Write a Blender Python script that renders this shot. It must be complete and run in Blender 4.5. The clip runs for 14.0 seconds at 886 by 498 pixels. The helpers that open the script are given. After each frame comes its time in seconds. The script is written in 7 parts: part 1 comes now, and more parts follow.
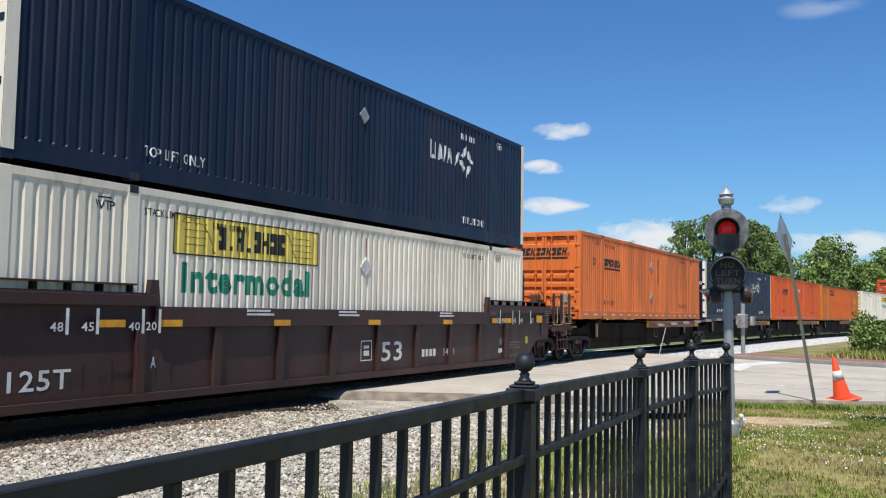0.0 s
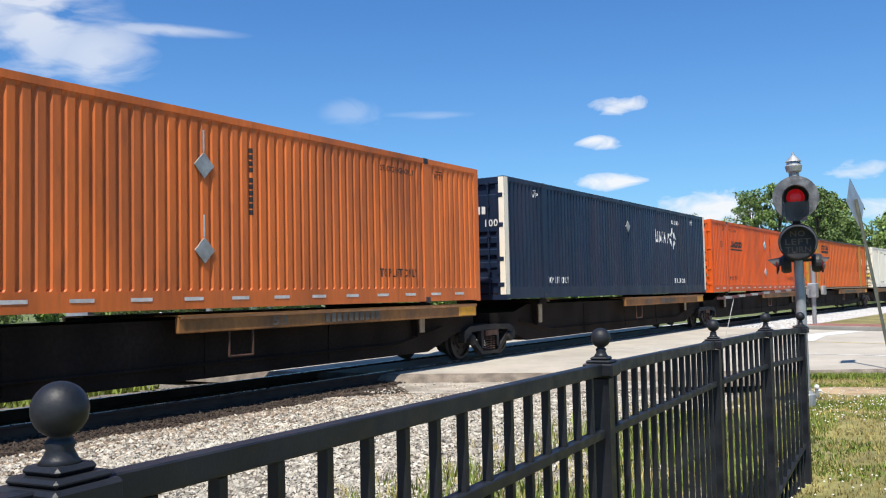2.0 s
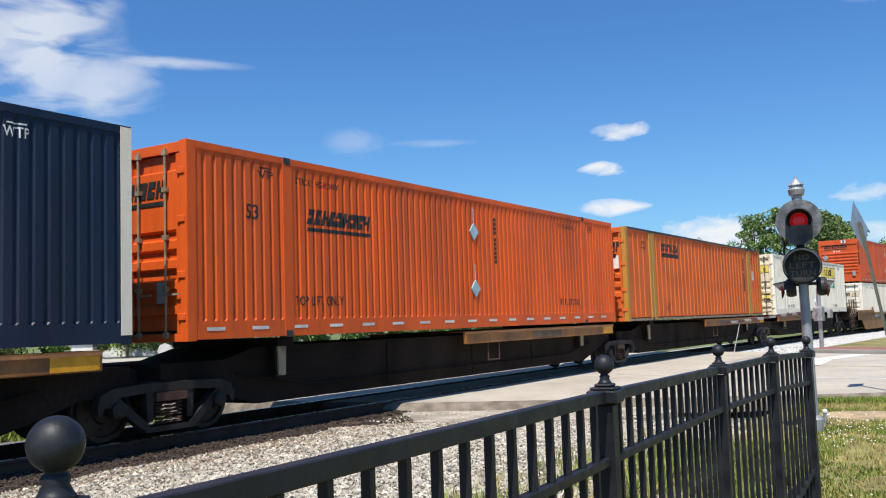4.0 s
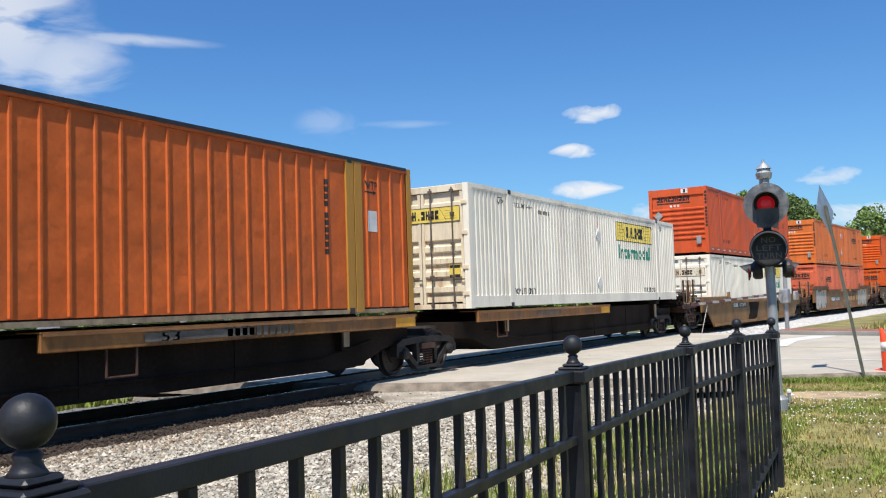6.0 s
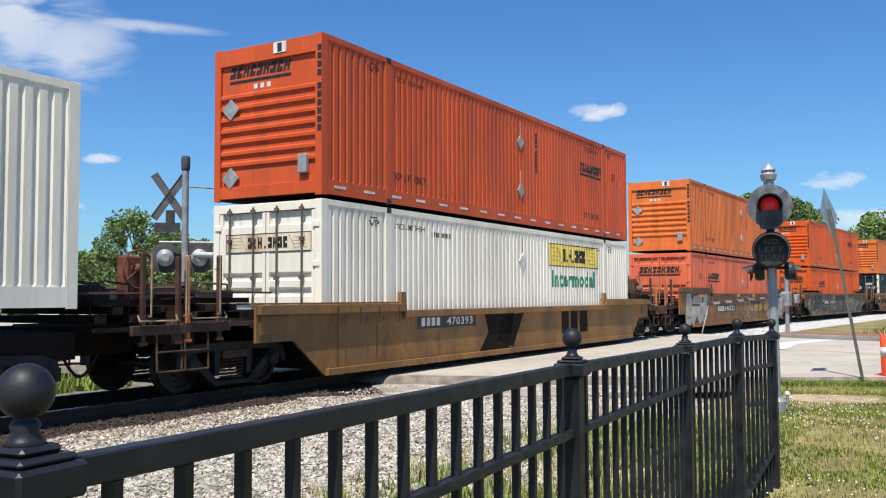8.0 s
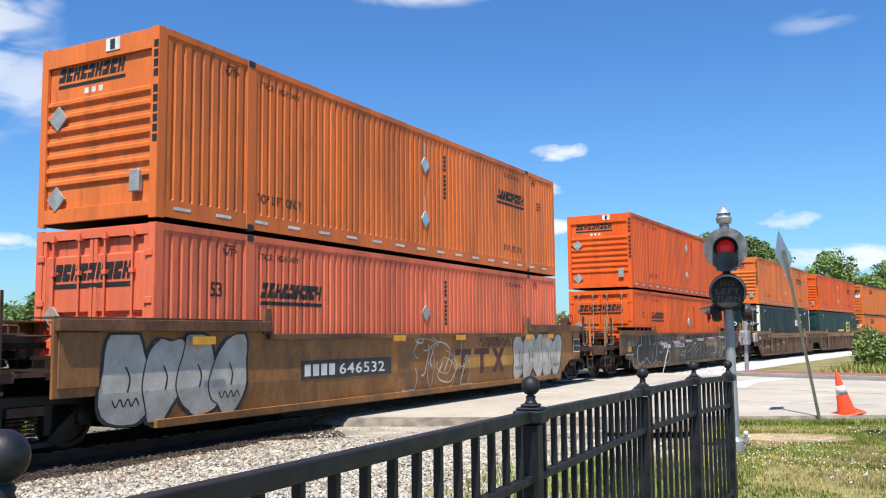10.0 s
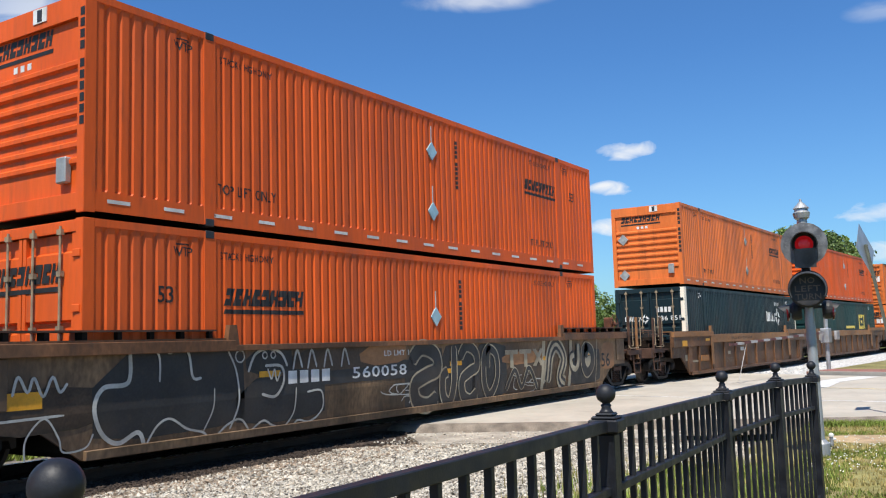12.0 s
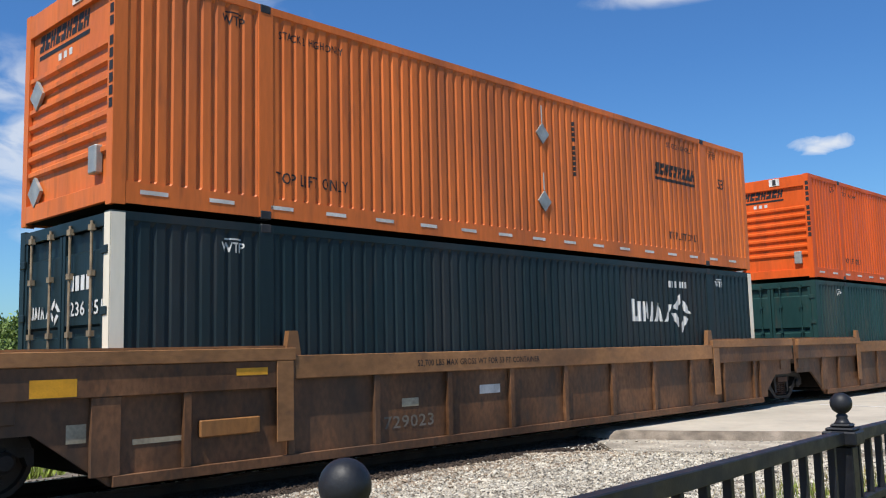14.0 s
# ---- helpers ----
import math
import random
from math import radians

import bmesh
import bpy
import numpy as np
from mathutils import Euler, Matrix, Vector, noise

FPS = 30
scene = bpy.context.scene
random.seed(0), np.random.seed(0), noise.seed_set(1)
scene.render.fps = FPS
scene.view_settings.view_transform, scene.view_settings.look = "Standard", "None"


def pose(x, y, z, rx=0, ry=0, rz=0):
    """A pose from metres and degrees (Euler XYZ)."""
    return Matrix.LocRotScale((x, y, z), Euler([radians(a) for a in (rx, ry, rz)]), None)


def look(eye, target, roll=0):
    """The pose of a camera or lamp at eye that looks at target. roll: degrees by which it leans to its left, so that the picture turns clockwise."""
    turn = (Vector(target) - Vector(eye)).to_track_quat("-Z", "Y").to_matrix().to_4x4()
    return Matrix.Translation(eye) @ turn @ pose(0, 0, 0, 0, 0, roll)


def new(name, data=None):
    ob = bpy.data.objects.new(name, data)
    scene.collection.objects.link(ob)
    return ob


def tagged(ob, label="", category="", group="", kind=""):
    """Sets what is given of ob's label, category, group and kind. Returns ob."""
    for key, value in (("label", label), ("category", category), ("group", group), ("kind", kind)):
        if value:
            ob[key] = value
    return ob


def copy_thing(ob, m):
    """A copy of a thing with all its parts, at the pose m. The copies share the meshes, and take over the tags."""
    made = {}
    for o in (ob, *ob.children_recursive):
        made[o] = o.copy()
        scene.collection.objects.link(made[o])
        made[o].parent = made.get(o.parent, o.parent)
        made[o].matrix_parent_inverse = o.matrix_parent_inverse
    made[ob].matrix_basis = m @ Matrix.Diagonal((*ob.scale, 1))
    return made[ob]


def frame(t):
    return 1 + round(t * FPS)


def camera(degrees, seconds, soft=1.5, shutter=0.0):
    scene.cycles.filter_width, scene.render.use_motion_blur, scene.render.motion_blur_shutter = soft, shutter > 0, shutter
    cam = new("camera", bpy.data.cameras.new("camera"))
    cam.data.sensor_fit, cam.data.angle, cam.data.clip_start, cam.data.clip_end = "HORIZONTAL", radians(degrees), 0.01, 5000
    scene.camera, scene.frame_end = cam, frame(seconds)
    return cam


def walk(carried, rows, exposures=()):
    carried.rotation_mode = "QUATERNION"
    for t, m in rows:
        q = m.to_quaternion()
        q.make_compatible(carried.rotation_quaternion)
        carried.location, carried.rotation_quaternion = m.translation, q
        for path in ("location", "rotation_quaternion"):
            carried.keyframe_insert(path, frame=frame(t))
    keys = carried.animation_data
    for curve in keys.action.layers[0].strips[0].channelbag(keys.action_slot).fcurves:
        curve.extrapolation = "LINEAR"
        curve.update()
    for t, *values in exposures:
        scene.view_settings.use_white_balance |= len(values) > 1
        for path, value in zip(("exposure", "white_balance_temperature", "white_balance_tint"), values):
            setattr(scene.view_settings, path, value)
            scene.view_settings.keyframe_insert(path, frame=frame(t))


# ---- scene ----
cam = camera(52.35, 14.0, soft=1.15)
PATH = [
    (0, -0.006, 0.329, 2.036, 28.022, 4.027, -0.877),
    (0.5, -0.039, 0.318, 2.010, 27.508, 3.239, -1.412),
    (1, -0.032, 0.221, 2.042, 28.494, 3.419, -0.759),
    (1.5, -0.016, 0.244, 2.026, 30.285, 3.133, 0.984),
    (2, -0.036, 0.283, 2.027, 31.927, 2.909, 1.252),
    (2.5, -0.007, 0.299, 2.024, 33.264, 3.230, 2.158),
    (3, -0.014, 0.300, 2.025, 32.563, 3.935, 2.315),
    (5.5, -0.030, 0.273, 2.033, 31.587, 4.770, 1.307),
    (6, -0.013, 0.274, 2.026, 30.434, 3.432, 1.803),
    (6.5, -0.005, 0.282, 2.027, 31.180, 2.703, 1.971),
    (7, -0.025, 0.290, 2.023, 31.883, 2.039, 1.051),
    (7.5, -0.022, 0.282, 2.000, 31.591, 1.910, 0.715),
    (8, -0.013, 0.275, 2.008, 30.491, 3.073, 0.271),
    (10.5, 0.046, 0.185, 2.061, 27.963, 5.706, 0.736),
    (11, 0.041, 0.183, 2.072, 28.052, 5.922, 1.070),
    (11.5, 0.038, 0.243, 2.071, 30.238, 5.565, 1.543),
    (12, 0.000, 0.278, 2.065, 32.618, 5.882, 1.651),
    (12.5, 0.027, 0.293, 2.082, 32.192, 6.846, 2.043),
    (13, 0.026, 0.269, 2.084, 31.666, 7.191, 2.498),
    (13.5, -0.011, 0.253, 2.076, 35.171, 6.828, 2.499),
    (14, -0.112, 0.203, 2.071, 44.014, 6.451, 1.376),
]
RAIL = 0.56


def row(t, x, y, z, yaw, pitch, roll):
    return t, pose(x, y, z - RAIL, 90 + pitch, roll, yaw)


walk(cam, [row(*r) for r in PATH], exposures=[(0.0, 0.24), (0.5, 0.34), (1.0, 0.42), (2.5, 0.42), (3.0, 0.36), (5.5, 0.36), (6.5, 0.30), (7.0, 0.24), (7.5, 0.36), (8.0, 0.36), (10.5, 0.60), (11.0, 0.54), (11.5, 0.46), (12.0, 0.38), (12.5, 0.65), (13.0, 0.49), (13.5, 0.28), (14.0, 0.30)])

# ---- light ----
SUN = Vector((0.134, -0.45, 0.87)).normalized()
sun = new("sun", bpy.data.lights.new("sun", "SUN"))
sun.data.energy, sun.data.angle, sun.data.color = 4.8, radians(0.6), (1.0, 0.945, 0.85)
sun.matrix_world = look((0, 0, 60), Vector((0, 0, 60)) - SUN)

world = bpy.data.worlds.new("sky")
scene.world = world
world.use_nodes = True
wn, wl = world.node_tree.nodes, world.node_tree.links
wn.clear()
w_out, w_bg = wn.new("ShaderNodeOutputWorld"), wn.new("ShaderNodeBackground")
w_sky = wn.new("ShaderNodeTexSky")
w_sky.sky_type, w_sky.sun_disc = "NISHITA", False
w_sky.sun_elevation = math.asin(SUN.z)
w_sky.sun_rotation = math.atan2(SUN.x, SUN.y)
w_sky.air_density, w_sky.dust_density, w_sky.ozone_density = 1.0, 0.6, 2.5
w_bg.inputs["Strength"].default_value = 0.085
w_co = wn.new("ShaderNodeTexCoord")


def w_math(op, a, b=None, clamp=False):
    n = wn.new("ShaderNodeMath")
    n.operation, n.use_clamp = op, clamp
    for i, v in enumerate((a, b)):
        if v is None:
            continue
        if isinstance(v, (int, float)):
            n.inputs[i].default_value = v
        else:
            wl.new(v, n.inputs[i])
    return n.outputs[0]


def w_noise(scale, detail, stretch):
    m = wn.new("ShaderNodeMapping")
    m.inputs["Scale"].default_value = stretch
    wl.new(w_co.outputs["Generated"], m.inputs[0])
    n = wn.new("ShaderNodeTexNoise")
    n.inputs["Scale"].default_value, n.inputs["Detail"].default_value = scale, detail
    n.inputs["Distortion"].default_value = 0.6
    wl.new(m.outputs[0], n.inputs["Vector"])
    return n.outputs["Fac"]


def direction(yaw, up):
    a, b = radians(yaw), radians(up)
    return Vector((-math.sin(a) * math.cos(b), math.cos(a) * math.cos(b), math.sin(b)))


puff, wisp = w_noise(26, 6, (1, 1, 2.2)), w_noise(13, 12, (1, 1, 2.6))
clouds = None


def cloud(yaw, up, wide, high, fibre, strength):
    """One cloud of the sky: its bearing, its height and half sizes in degrees."""
    global clouds
    d = direction(yaw, up)
    side = Vector((-d.y, d.x, 0)).normalized()
    above = d.cross(-side)
    if above.z < 0:
        above = -above
    terms = []
    for axis, half in ((side, wide), (above, high)):
        dot = wn.new("ShaderNodeVectorMath")
        dot.operation = "DOT_PRODUCT"
        wl.new(w_co.outputs["Generated"], dot.inputs[0])
        dot.inputs[1].default_value = axis
        q = w_math("DIVIDE", w_math("SUBTRACT", dot.outputs["Value"], d.dot(axis)), math.sin(radians(half)))
        terms.append(w_math("MULTIPLY", q, q))
    fall = w_math("SUBTRACT", 1.0, w_math("ADD", *terms))
    soft = w_math("MULTIPLY", fall, 1.0, True)
    if fibre is puff:
        body = w_math("MULTIPLY", w_math("SUBTRACT", fibre, 0.52), 3.6)
        v = w_math("MULTIPLY", w_math("ADD", fall, body), 0.9, True)
        v = w_math("MULTIPLY", w_math("POWER", v, 0.8), strength)
    else:
        body = w_math("ADD", w_math("MULTIPLY", w_math("SUBTRACT", fibre, 0.50), 4.2), w_math("MULTIPLY", soft, 0.85), True)
        v = w_math("MULTIPLY", w_math("MULTIPLY", w_math("POWER", soft, 0.8), body), strength * 1.0)
    clouds = v if clouds is None else w_math("MAXIMUM", clouds, v)


for spec in [(20.8, 11.5, 2.2, 0.55, puff, 0.8), (21.9, 9.3, 1.5, 0.5, puff, 0.95), (21.1, 6.9, 2.2, 0.6, puff, 0.95), (15.4, 4.6, 4.5, 1.5, puff, 0.95), (6.8, 6.7, 1.6, 0.6, puff, 0.7), (3.5, 4.3, 4.0, 1.0, puff, 0.85),
             (5.0, 18.0, 2.6, 0.8, wisp, 0.28), (37.4, 11.5, 2.4, 1.2, wisp, 0.22), (33.0, 11.4, 3.5, 0.35, wisp, 0.28), (56.4, 17.6, 5.0, 6.5, wisp, 0.72), (53.0, 14.5, 4.0, 3.0, wisp, 0.6), (49.2, 16.2, 5.5, 0.45, wisp, 0.5), (57.5, 11.6, 3.6, 1.1, wisp, 0.5), (54.8, 5.6, 3.0, 0.6, puff, 0.8),
             (57.5, 7.3, 1.4, 0.45, puff, 0.7), (29.5, 21.2, 5.0, 0.8, wisp, 0.6), (40.0, 3.3, 4.5, 0.7, puff, 0.85), (43.0, 5.2, 2.0, 0.45, puff, 0.7), (66.0, 10.0, 6.0, 5.0, wisp, 0.6), (69.5, 13.0, 4.0, 6.0, wisp, 0.65), (51.4, 8.3, 1.2, 0.35, puff, 0.7), (34.5, 6.6, 2.6, 0.9, puff, 0.4), (62, 5.0, 5.0, 1.0, puff, 0.7)]:
    cloud(*spec)

w_mix = wn.new("ShaderNodeMix")
w_mix.data_type = "RGBA"
w_tint = wn.new("ShaderNodeMix")
w_tint.data_type, w_tint.blend_type = "RGBA", "MULTIPLY"
w_tint.inputs[0].default_value = 1.0
w_up = wn.new("ShaderNodeSeparateXYZ")
wl.new(w_co.outputs["Generated"], w_up.inputs[0])
w_low = wn.new("ShaderNodeMix")
w_low.data_type = "RGBA"
w_low.inputs[6].default_value, w_low.inputs[7].default_value = (0.66, 1.02, 1.30, 1), (0.50, 0.90, 1.32, 1)
wl.new(w_math("DIVIDE", w_up.outputs["Z"], 0.30, True), w_low.inputs[0])
wl.new(w_low.outputs[2], w_tint.inputs[7])
wl.new(w_sky.outputs[0], w_tint.inputs[6])
wl.new(clouds, w_mix.inputs[0])
wl.new(w_tint.outputs[2], w_mix.inputs[6])
w_mix.inputs[7].default_value = (8.2, 8.4, 8.7, 1)
wl.new(w_mix.outputs[2], w_bg.inputs["Color"])
wl.new(w_bg.outputs[0], w_out.inputs["Surface"])

# ---- materials ----
def mat(name, color, rough=0.6, metal=0.0, var=0.12, scale=3.0, grime=0.0, grime_color=(0.06, 0.045, 0.035), bump=0.0, bump_scale=60.0, stretch=(1, 1, 1), fleck=None, spec=0.35, dent=0.0):
    """A painted or natural surface: base colour with two scales of variation, grime in streaks or blotches, and fine relief."""
    m = bpy.data.materials.new(name)
    m.use_nodes = True
    n, l = m.node_tree.nodes, m.node_tree.links
    b = n["Principled BSDF"]
    b.inputs["Roughness"].default_value, b.inputs["Metallic"].default_value = rough, metal
    b.inputs["Specular IOR Level"].default_value = spec
    co = n.new("ShaderNodeTexCoord")
    mp = n.new("ShaderNodeMapping")
    mp.inputs["Scale"].default_value = stretch
    l.new(co.outputs["Object"], mp.inputs[0])

    def tex(s, detail):
        t = n.new("ShaderNodeTexNoise")
        t.inputs["Scale"].default_value, t.inputs["Detail"].default_value = s, detail
        l.new(mp.outputs[0], t.inputs["Vector"])
        return t.outputs["Fac"]

    def mixed(fac, a, c, kind="MIX"):
        x = n.new("ShaderNodeMix")
        x.data_type, x.blend_type = "RGBA", kind
        for i, v in ((0, fac), (6, a), (7, c)):
            if isinstance(v, (int, float)):
                x.inputs[i].default_value = v
            elif isinstance(v, tuple):
                x.inputs[i].default_value = (*v, 1)
            else:
                l.new(v, x.inputs[i])
        return x.outputs[2]

    def ramp(fac, lo, hi, top=1.0):
        r = n.new("ShaderNodeMapRange")
        r.inputs["From Min"].default_value, r.inputs["From Max"].default_value = lo, hi
        r.inputs["To Max"].default_value = top
        l.new(fac, r.inputs["Value"])
        return r.outputs[0]

    dark = tuple(c * (1 - 1.6 * var) for c in color)
    lite = tuple(min(1, c * (1 + 1.3 * var) + 0.02 * var) for c in color)
    c1 = mixed(ramp(tex(scale, 5), 0.32, 0.68), dark, lite)
    fine = mixed(ramp(tex(scale * 14, 4), 0.35, 0.65), tuple([1 - var] * 3), (1.0, 1.0, 1.0))
    c1 = mixed(1.0, c1, fine, "MULTIPLY")
    if fleck:
        c1 = mixed(ramp(tex(fleck[0], 3), fleck[1], fleck[1] + 0.06), c1, fleck[2])
    if grime:
        g = ramp(tex(scale * 0.45 + 0.4, 8), 0.46, 0.72, grime)
        c1 = mixed(g, c1, grime_color)
        g2 = ramp(tex(scale * 5, 6), 0.58, 0.74, grime * 0.8)
        c1 = mixed(g2, c1, grime_color)
    l.new(c1, b.inputs["Base Color"])
    rr = ramp(tex(scale * 2, 4), 0.3, 0.7)
    r2 = n.new("ShaderNodeMapRange")
    r2.inputs["To Min"].default_value, r2.inputs["To Max"].default_value = max(0.05, rough - 0.12), min(1, rough + 0.12)
    l.new(rr, r2.inputs["Value"])
    l.new(r2.outputs[0], b.inputs["Roughness"])
    if bump:
        bp = n.new("ShaderNodeBump")
        bp.inputs["Strength"].default_value, bp.inputs["Distance"].default_value = bump, 0.01
        l.new(tex(bump_scale, 6), bp.inputs["Height"])
        if dent:
            dp = n.new("ShaderNodeBump")
            dp.inputs["Strength"].default_value, dp.inputs["Distance"].default_value = 1.0, dent
            l.new(ramp(tex(1.7, 2.5), 0.42, 0.75), dp.inputs["Height"])
            l.new(dp.outputs[0], bp.inputs["Normal"])
        l.new(bp.outputs[0], b.inputs["Normal"])
    return m


def varied(m, amount=0.35):
    """Gives each island of a joined mesh its own lightness and a little hue."""
    n, l = m.node_tree.nodes, m.node_tree.links
    b = n["Principled BSDF"]
    src = b.inputs["Base Color"].links[0].from_socket
    g = n.new("ShaderNodeNewGeometry")
    r = n.new("ShaderNodeMapRange")
    r.inputs["To Min"].default_value, r.inputs["To Max"].default_value = 1 - amount, 1 + amount
    l.new(g.outputs["Random Per Island"], r.inputs["Value"])
    h = n.new("ShaderNodeHueSaturation")
    l.new(r.outputs[0], h.inputs["Value"])
    l.new(src, h.inputs["Color"])
    l.new(h.outputs[0], b.inputs["Base Color"])
    return m


STREAK = (1.0, 1.0, 0.18)


def paint(name, color, grime=0.35, var=0.09, rough=0.5):
    return mat(name, color, rough=rough, var=var, scale=1.1, grime=grime, grime_color=(0.11, 0.055, 0.035), bump=0.12, bump_scale=40, stretch=STREAK, spec=0.22)


ORANGE = paint("orange_paint", (0.72, 0.125, 0.022), 0.26)
ORANGE_FADED = paint("faded_orange_paint", (0.745, 0.180, 0.040), 0.45, 0.10)
ORANGE_BRIGHT = paint("bright_orange_paint", (0.74, 0.110, 0.015), 0.34, 0.09)
ORANGE_RED = paint("red_orange_paint", (0.62, 0.095, 0.026), 0.36)
ORANGE_DUSTY = paint("dusty_orange_paint", (0.66, 0.175, 0.04), 0.25, 0.1)
SALMON = paint("salmon_paint", (0.76, 0.165, 0.078), 0.4, 0.09)
ORANGE_DENTED = mat("dented_orange_sheet", (0.66, 0.135, 0.026), 0.55, var=0.10, scale=1.1, grime=0.34, grime_color=(0.30, 0.10, 0.035), bump=0.12, bump_scale=40, spec=0.22, dent=0.014)
NAVY = paint("navy_paint", (0.011, 0.022, 0.050), 0.15, 0.12, 0.42)
DEEP_GREEN = paint("blue_green_paint", (0.010, 0.024, 0.030), 0.15, 0.12, 0.42)
GREEN = paint("green_paint", (0.014, 0.050, 0.048), 0.3, 0.12)
WHITE = paint("white_paint", (0.87, 0.805, 0.675), 0.24, 0.05)
CREAM = paint("cream_paint", (0.87, 0.785, 0.63), 0.26, 0.05)
DOOR_CREAM = mat("rust_streaked_cream_paint", (0.80, 0.69, 0.50), 0.55, var=0.08, scale=1.4, grime=0.75, grime_color=(0.33, 0.15, 0.06), bump=0.15, stretch=(1.6, 1, 0.3))
OCHRE = paint("ochre_paint", (0.50, 0.25, 0.045), 0.4)
BROWN = mat("brown_car_paint", (0.056, 0.023, 0.019), 0.5, var=0.14, scale=0.9, grime=0.5, grime_color=(0.035, 0.024, 0.022), bump=0.15, stretch=(1, 1, 0.4))
TTX_YELLOW = mat("weathered_yellow_car_paint", (0.30, 0.145, 0.034), 0.6, var=0.22, scale=0.8, grime=0.8, grime_color=(0.075, 0.048, 0.033), bump=0.2, stretch=(1, 1, 0.5))
OCHRE_BROWN = mat("rusted_ochre_car_paint", (0.35, 0.148, 0.038), 0.6, var=0.28, scale=0.8, grime=0.75, grime_color=(0.10, 0.055, 0.032), bump=0.2, stretch=(1, 1, 0.5))
WORN_TAN = mat("worn_tan_car_paint", (0.215, 0.130, 0.066), 0.65, var=0.4, scale=1.2, grime=0.9, grime_color=(0.075, 0.048, 0.032), bump=0.2, stretch=(1, 1, 0.5))
TTX_BROWN = mat("grimy_brown_car_paint", (0.185, 0.082, 0.034), 0.6, var=0.35, scale=1.1, grime=1.0, grime_color=(0.055, 0.034, 0.022), bump=0.2, stretch=(1, 1, 0.6))
CHORD_TAN = mat("tan_sill_paint", (0.36, 0.17, 0.066), 0.6, var=0.2, scale=1.0, grime=0.6, grime_color=(0.10, 0.055, 0.035), bump=0.2, stretch=(1, 0.6, 1))
GRAB_PALE = mat("worn_pale_grab_iron", (0.36, 0.27, 0.17), 0.6, var=0.2, scale=5, grime=0.5)
SPRAY_DARK = mat("charcoal_spray_paint", (0.034, 0.034, 0.034), 0.6, var=0.2, scale=2, grime=0.5, grime_color=(0.07, 0.05, 0.036))
SPRAY_BROWN = mat("thin_sooty_overspray", (0.085, 0.055, 0.034), 0.65, var=0.3, scale=2, grime=0.6, grime_color=(0.05, 0.035, 0.025))
SPRAY_CREAM = mat("cream_spray_paint", (0.42, 0.36, 0.25), 0.65, var=0.2, scale=2, grime=0.5, grime_color=(0.16, 0.11, 0.07))
RED_BROWN = mat("red_brown_lettering", (0.11, 0.028, 0.026), 0.6, var=0.2, scale=3, grime=0.3)
SPINE_DARK = mat("sooty_car_steel", (0.019, 0.0125, 0.009), 0.85, var=0.3, scale=1.2, grime=0.4, grime_color=(0.022, 0.014, 0.009), bump=0.2, spec=0.12)
RUST = mat("rusty_steel", (0.085, 0.040, 0.024), 0.75, var=0.3, scale=3, grime=0.6, grime_color=(0.045, 0.028, 0.02), bump=0.3)
RUST_RED = mat("red_rusted_steel", (0.17, 0.062, 0.032), 0.75, var=0.3, scale=4, grime=0.5, grime_color=(0.07, 0.03, 0.02), bump=0.3)
TRUCK_STEEL = mat("greasy_truck_steel", (0.022, 0.017, 0.014), 0.7, var=0.3, scale=4, grime=0.6, grime_color=(0.02, 0.018, 0.016), bump=0.3)
WHEEL_STEEL = mat("worn_wheel_steel", (0.034, 0.026, 0.022), 0.55, 0.2, var=0.25, scale=5, grime=0.4, grime_color=(0.03, 0.024, 0.02))
RAIL_STEEL = mat("rail_steel", (0.062, 0.034, 0.022), 0.85, 0.0, var=0.2, scale=4, grime=0.4)
RAIL_HEAD = mat("polished_rail_head", (0.45, 0.45, 0.46), 0.28, 0.9, var=0.08, scale=3)
CASTING = mat("dark_casting_steel", (0.03, 0.03, 0.033), 0.5, var=0.2, scale=6, grime=0.3)
GALV = mat("galvanised_steel", (0.42, 0.43, 0.44), 0.45, 0.5, var=0.12, scale=5, grime=0.25, grime_color=(0.2, 0.19, 0.17))
BLACK_INK = mat("black_lettering", (0.022, 0.020, 0.020), 0.6, var=0.2, scale=5)
WHITE_INK = mat("white_lettering", (0.74, 0.73, 0.70), 0.6, var=0.1, scale=4, grime=0.25, grime_color=(0.3, 0.27, 0.24))
GHOST_INK = mat("faded_lettering", (0.19, 0.16, 0.125), 0.7, var=0.2, scale=4, grime=0.5)
GHOST_PALE = mat("small_white_stencils", (0.20, 0.18, 0.17), 0.7, var=0.2, scale=6, grime=0.4)
LIME_STICKER = mat("lime_sticker", (0.40, 0.42, 0.05), 0.5, var=0.1, scale=6)
GREEN_INK = mat("green_lettering", (0.02, 0.22, 0.135), 0.5, var=0.1, scale=4)
YELLOW_INK = mat("yellow_panel", (0.80, 0.61, 0.12), 0.5, var=0.06, scale=3, grime=0.15)
AMBER = mat("amber_reflector", (0.78, 0.36, 0.02), 0.4, var=0.1, scale=5, grime=0.2)
TAPE = mat("reflective_tape", (0.75, 0.70, 0.64), 0.35, var=0.12, scale=5, grime=0.3)
PLACARD = mat("bare_aluminium_placard", (0.42, 0.42, 0.40), 0.45, 0.35, var=0.15, scale=6, grime=0.35, grime_color=(0.22, 0.17, 0.12))
PLACARD_BLUE = mat("pale_blue_placard", (0.42, 0.60, 0.66), 0.4, 0.2, var=0.1, scale=6, grime=0.15)
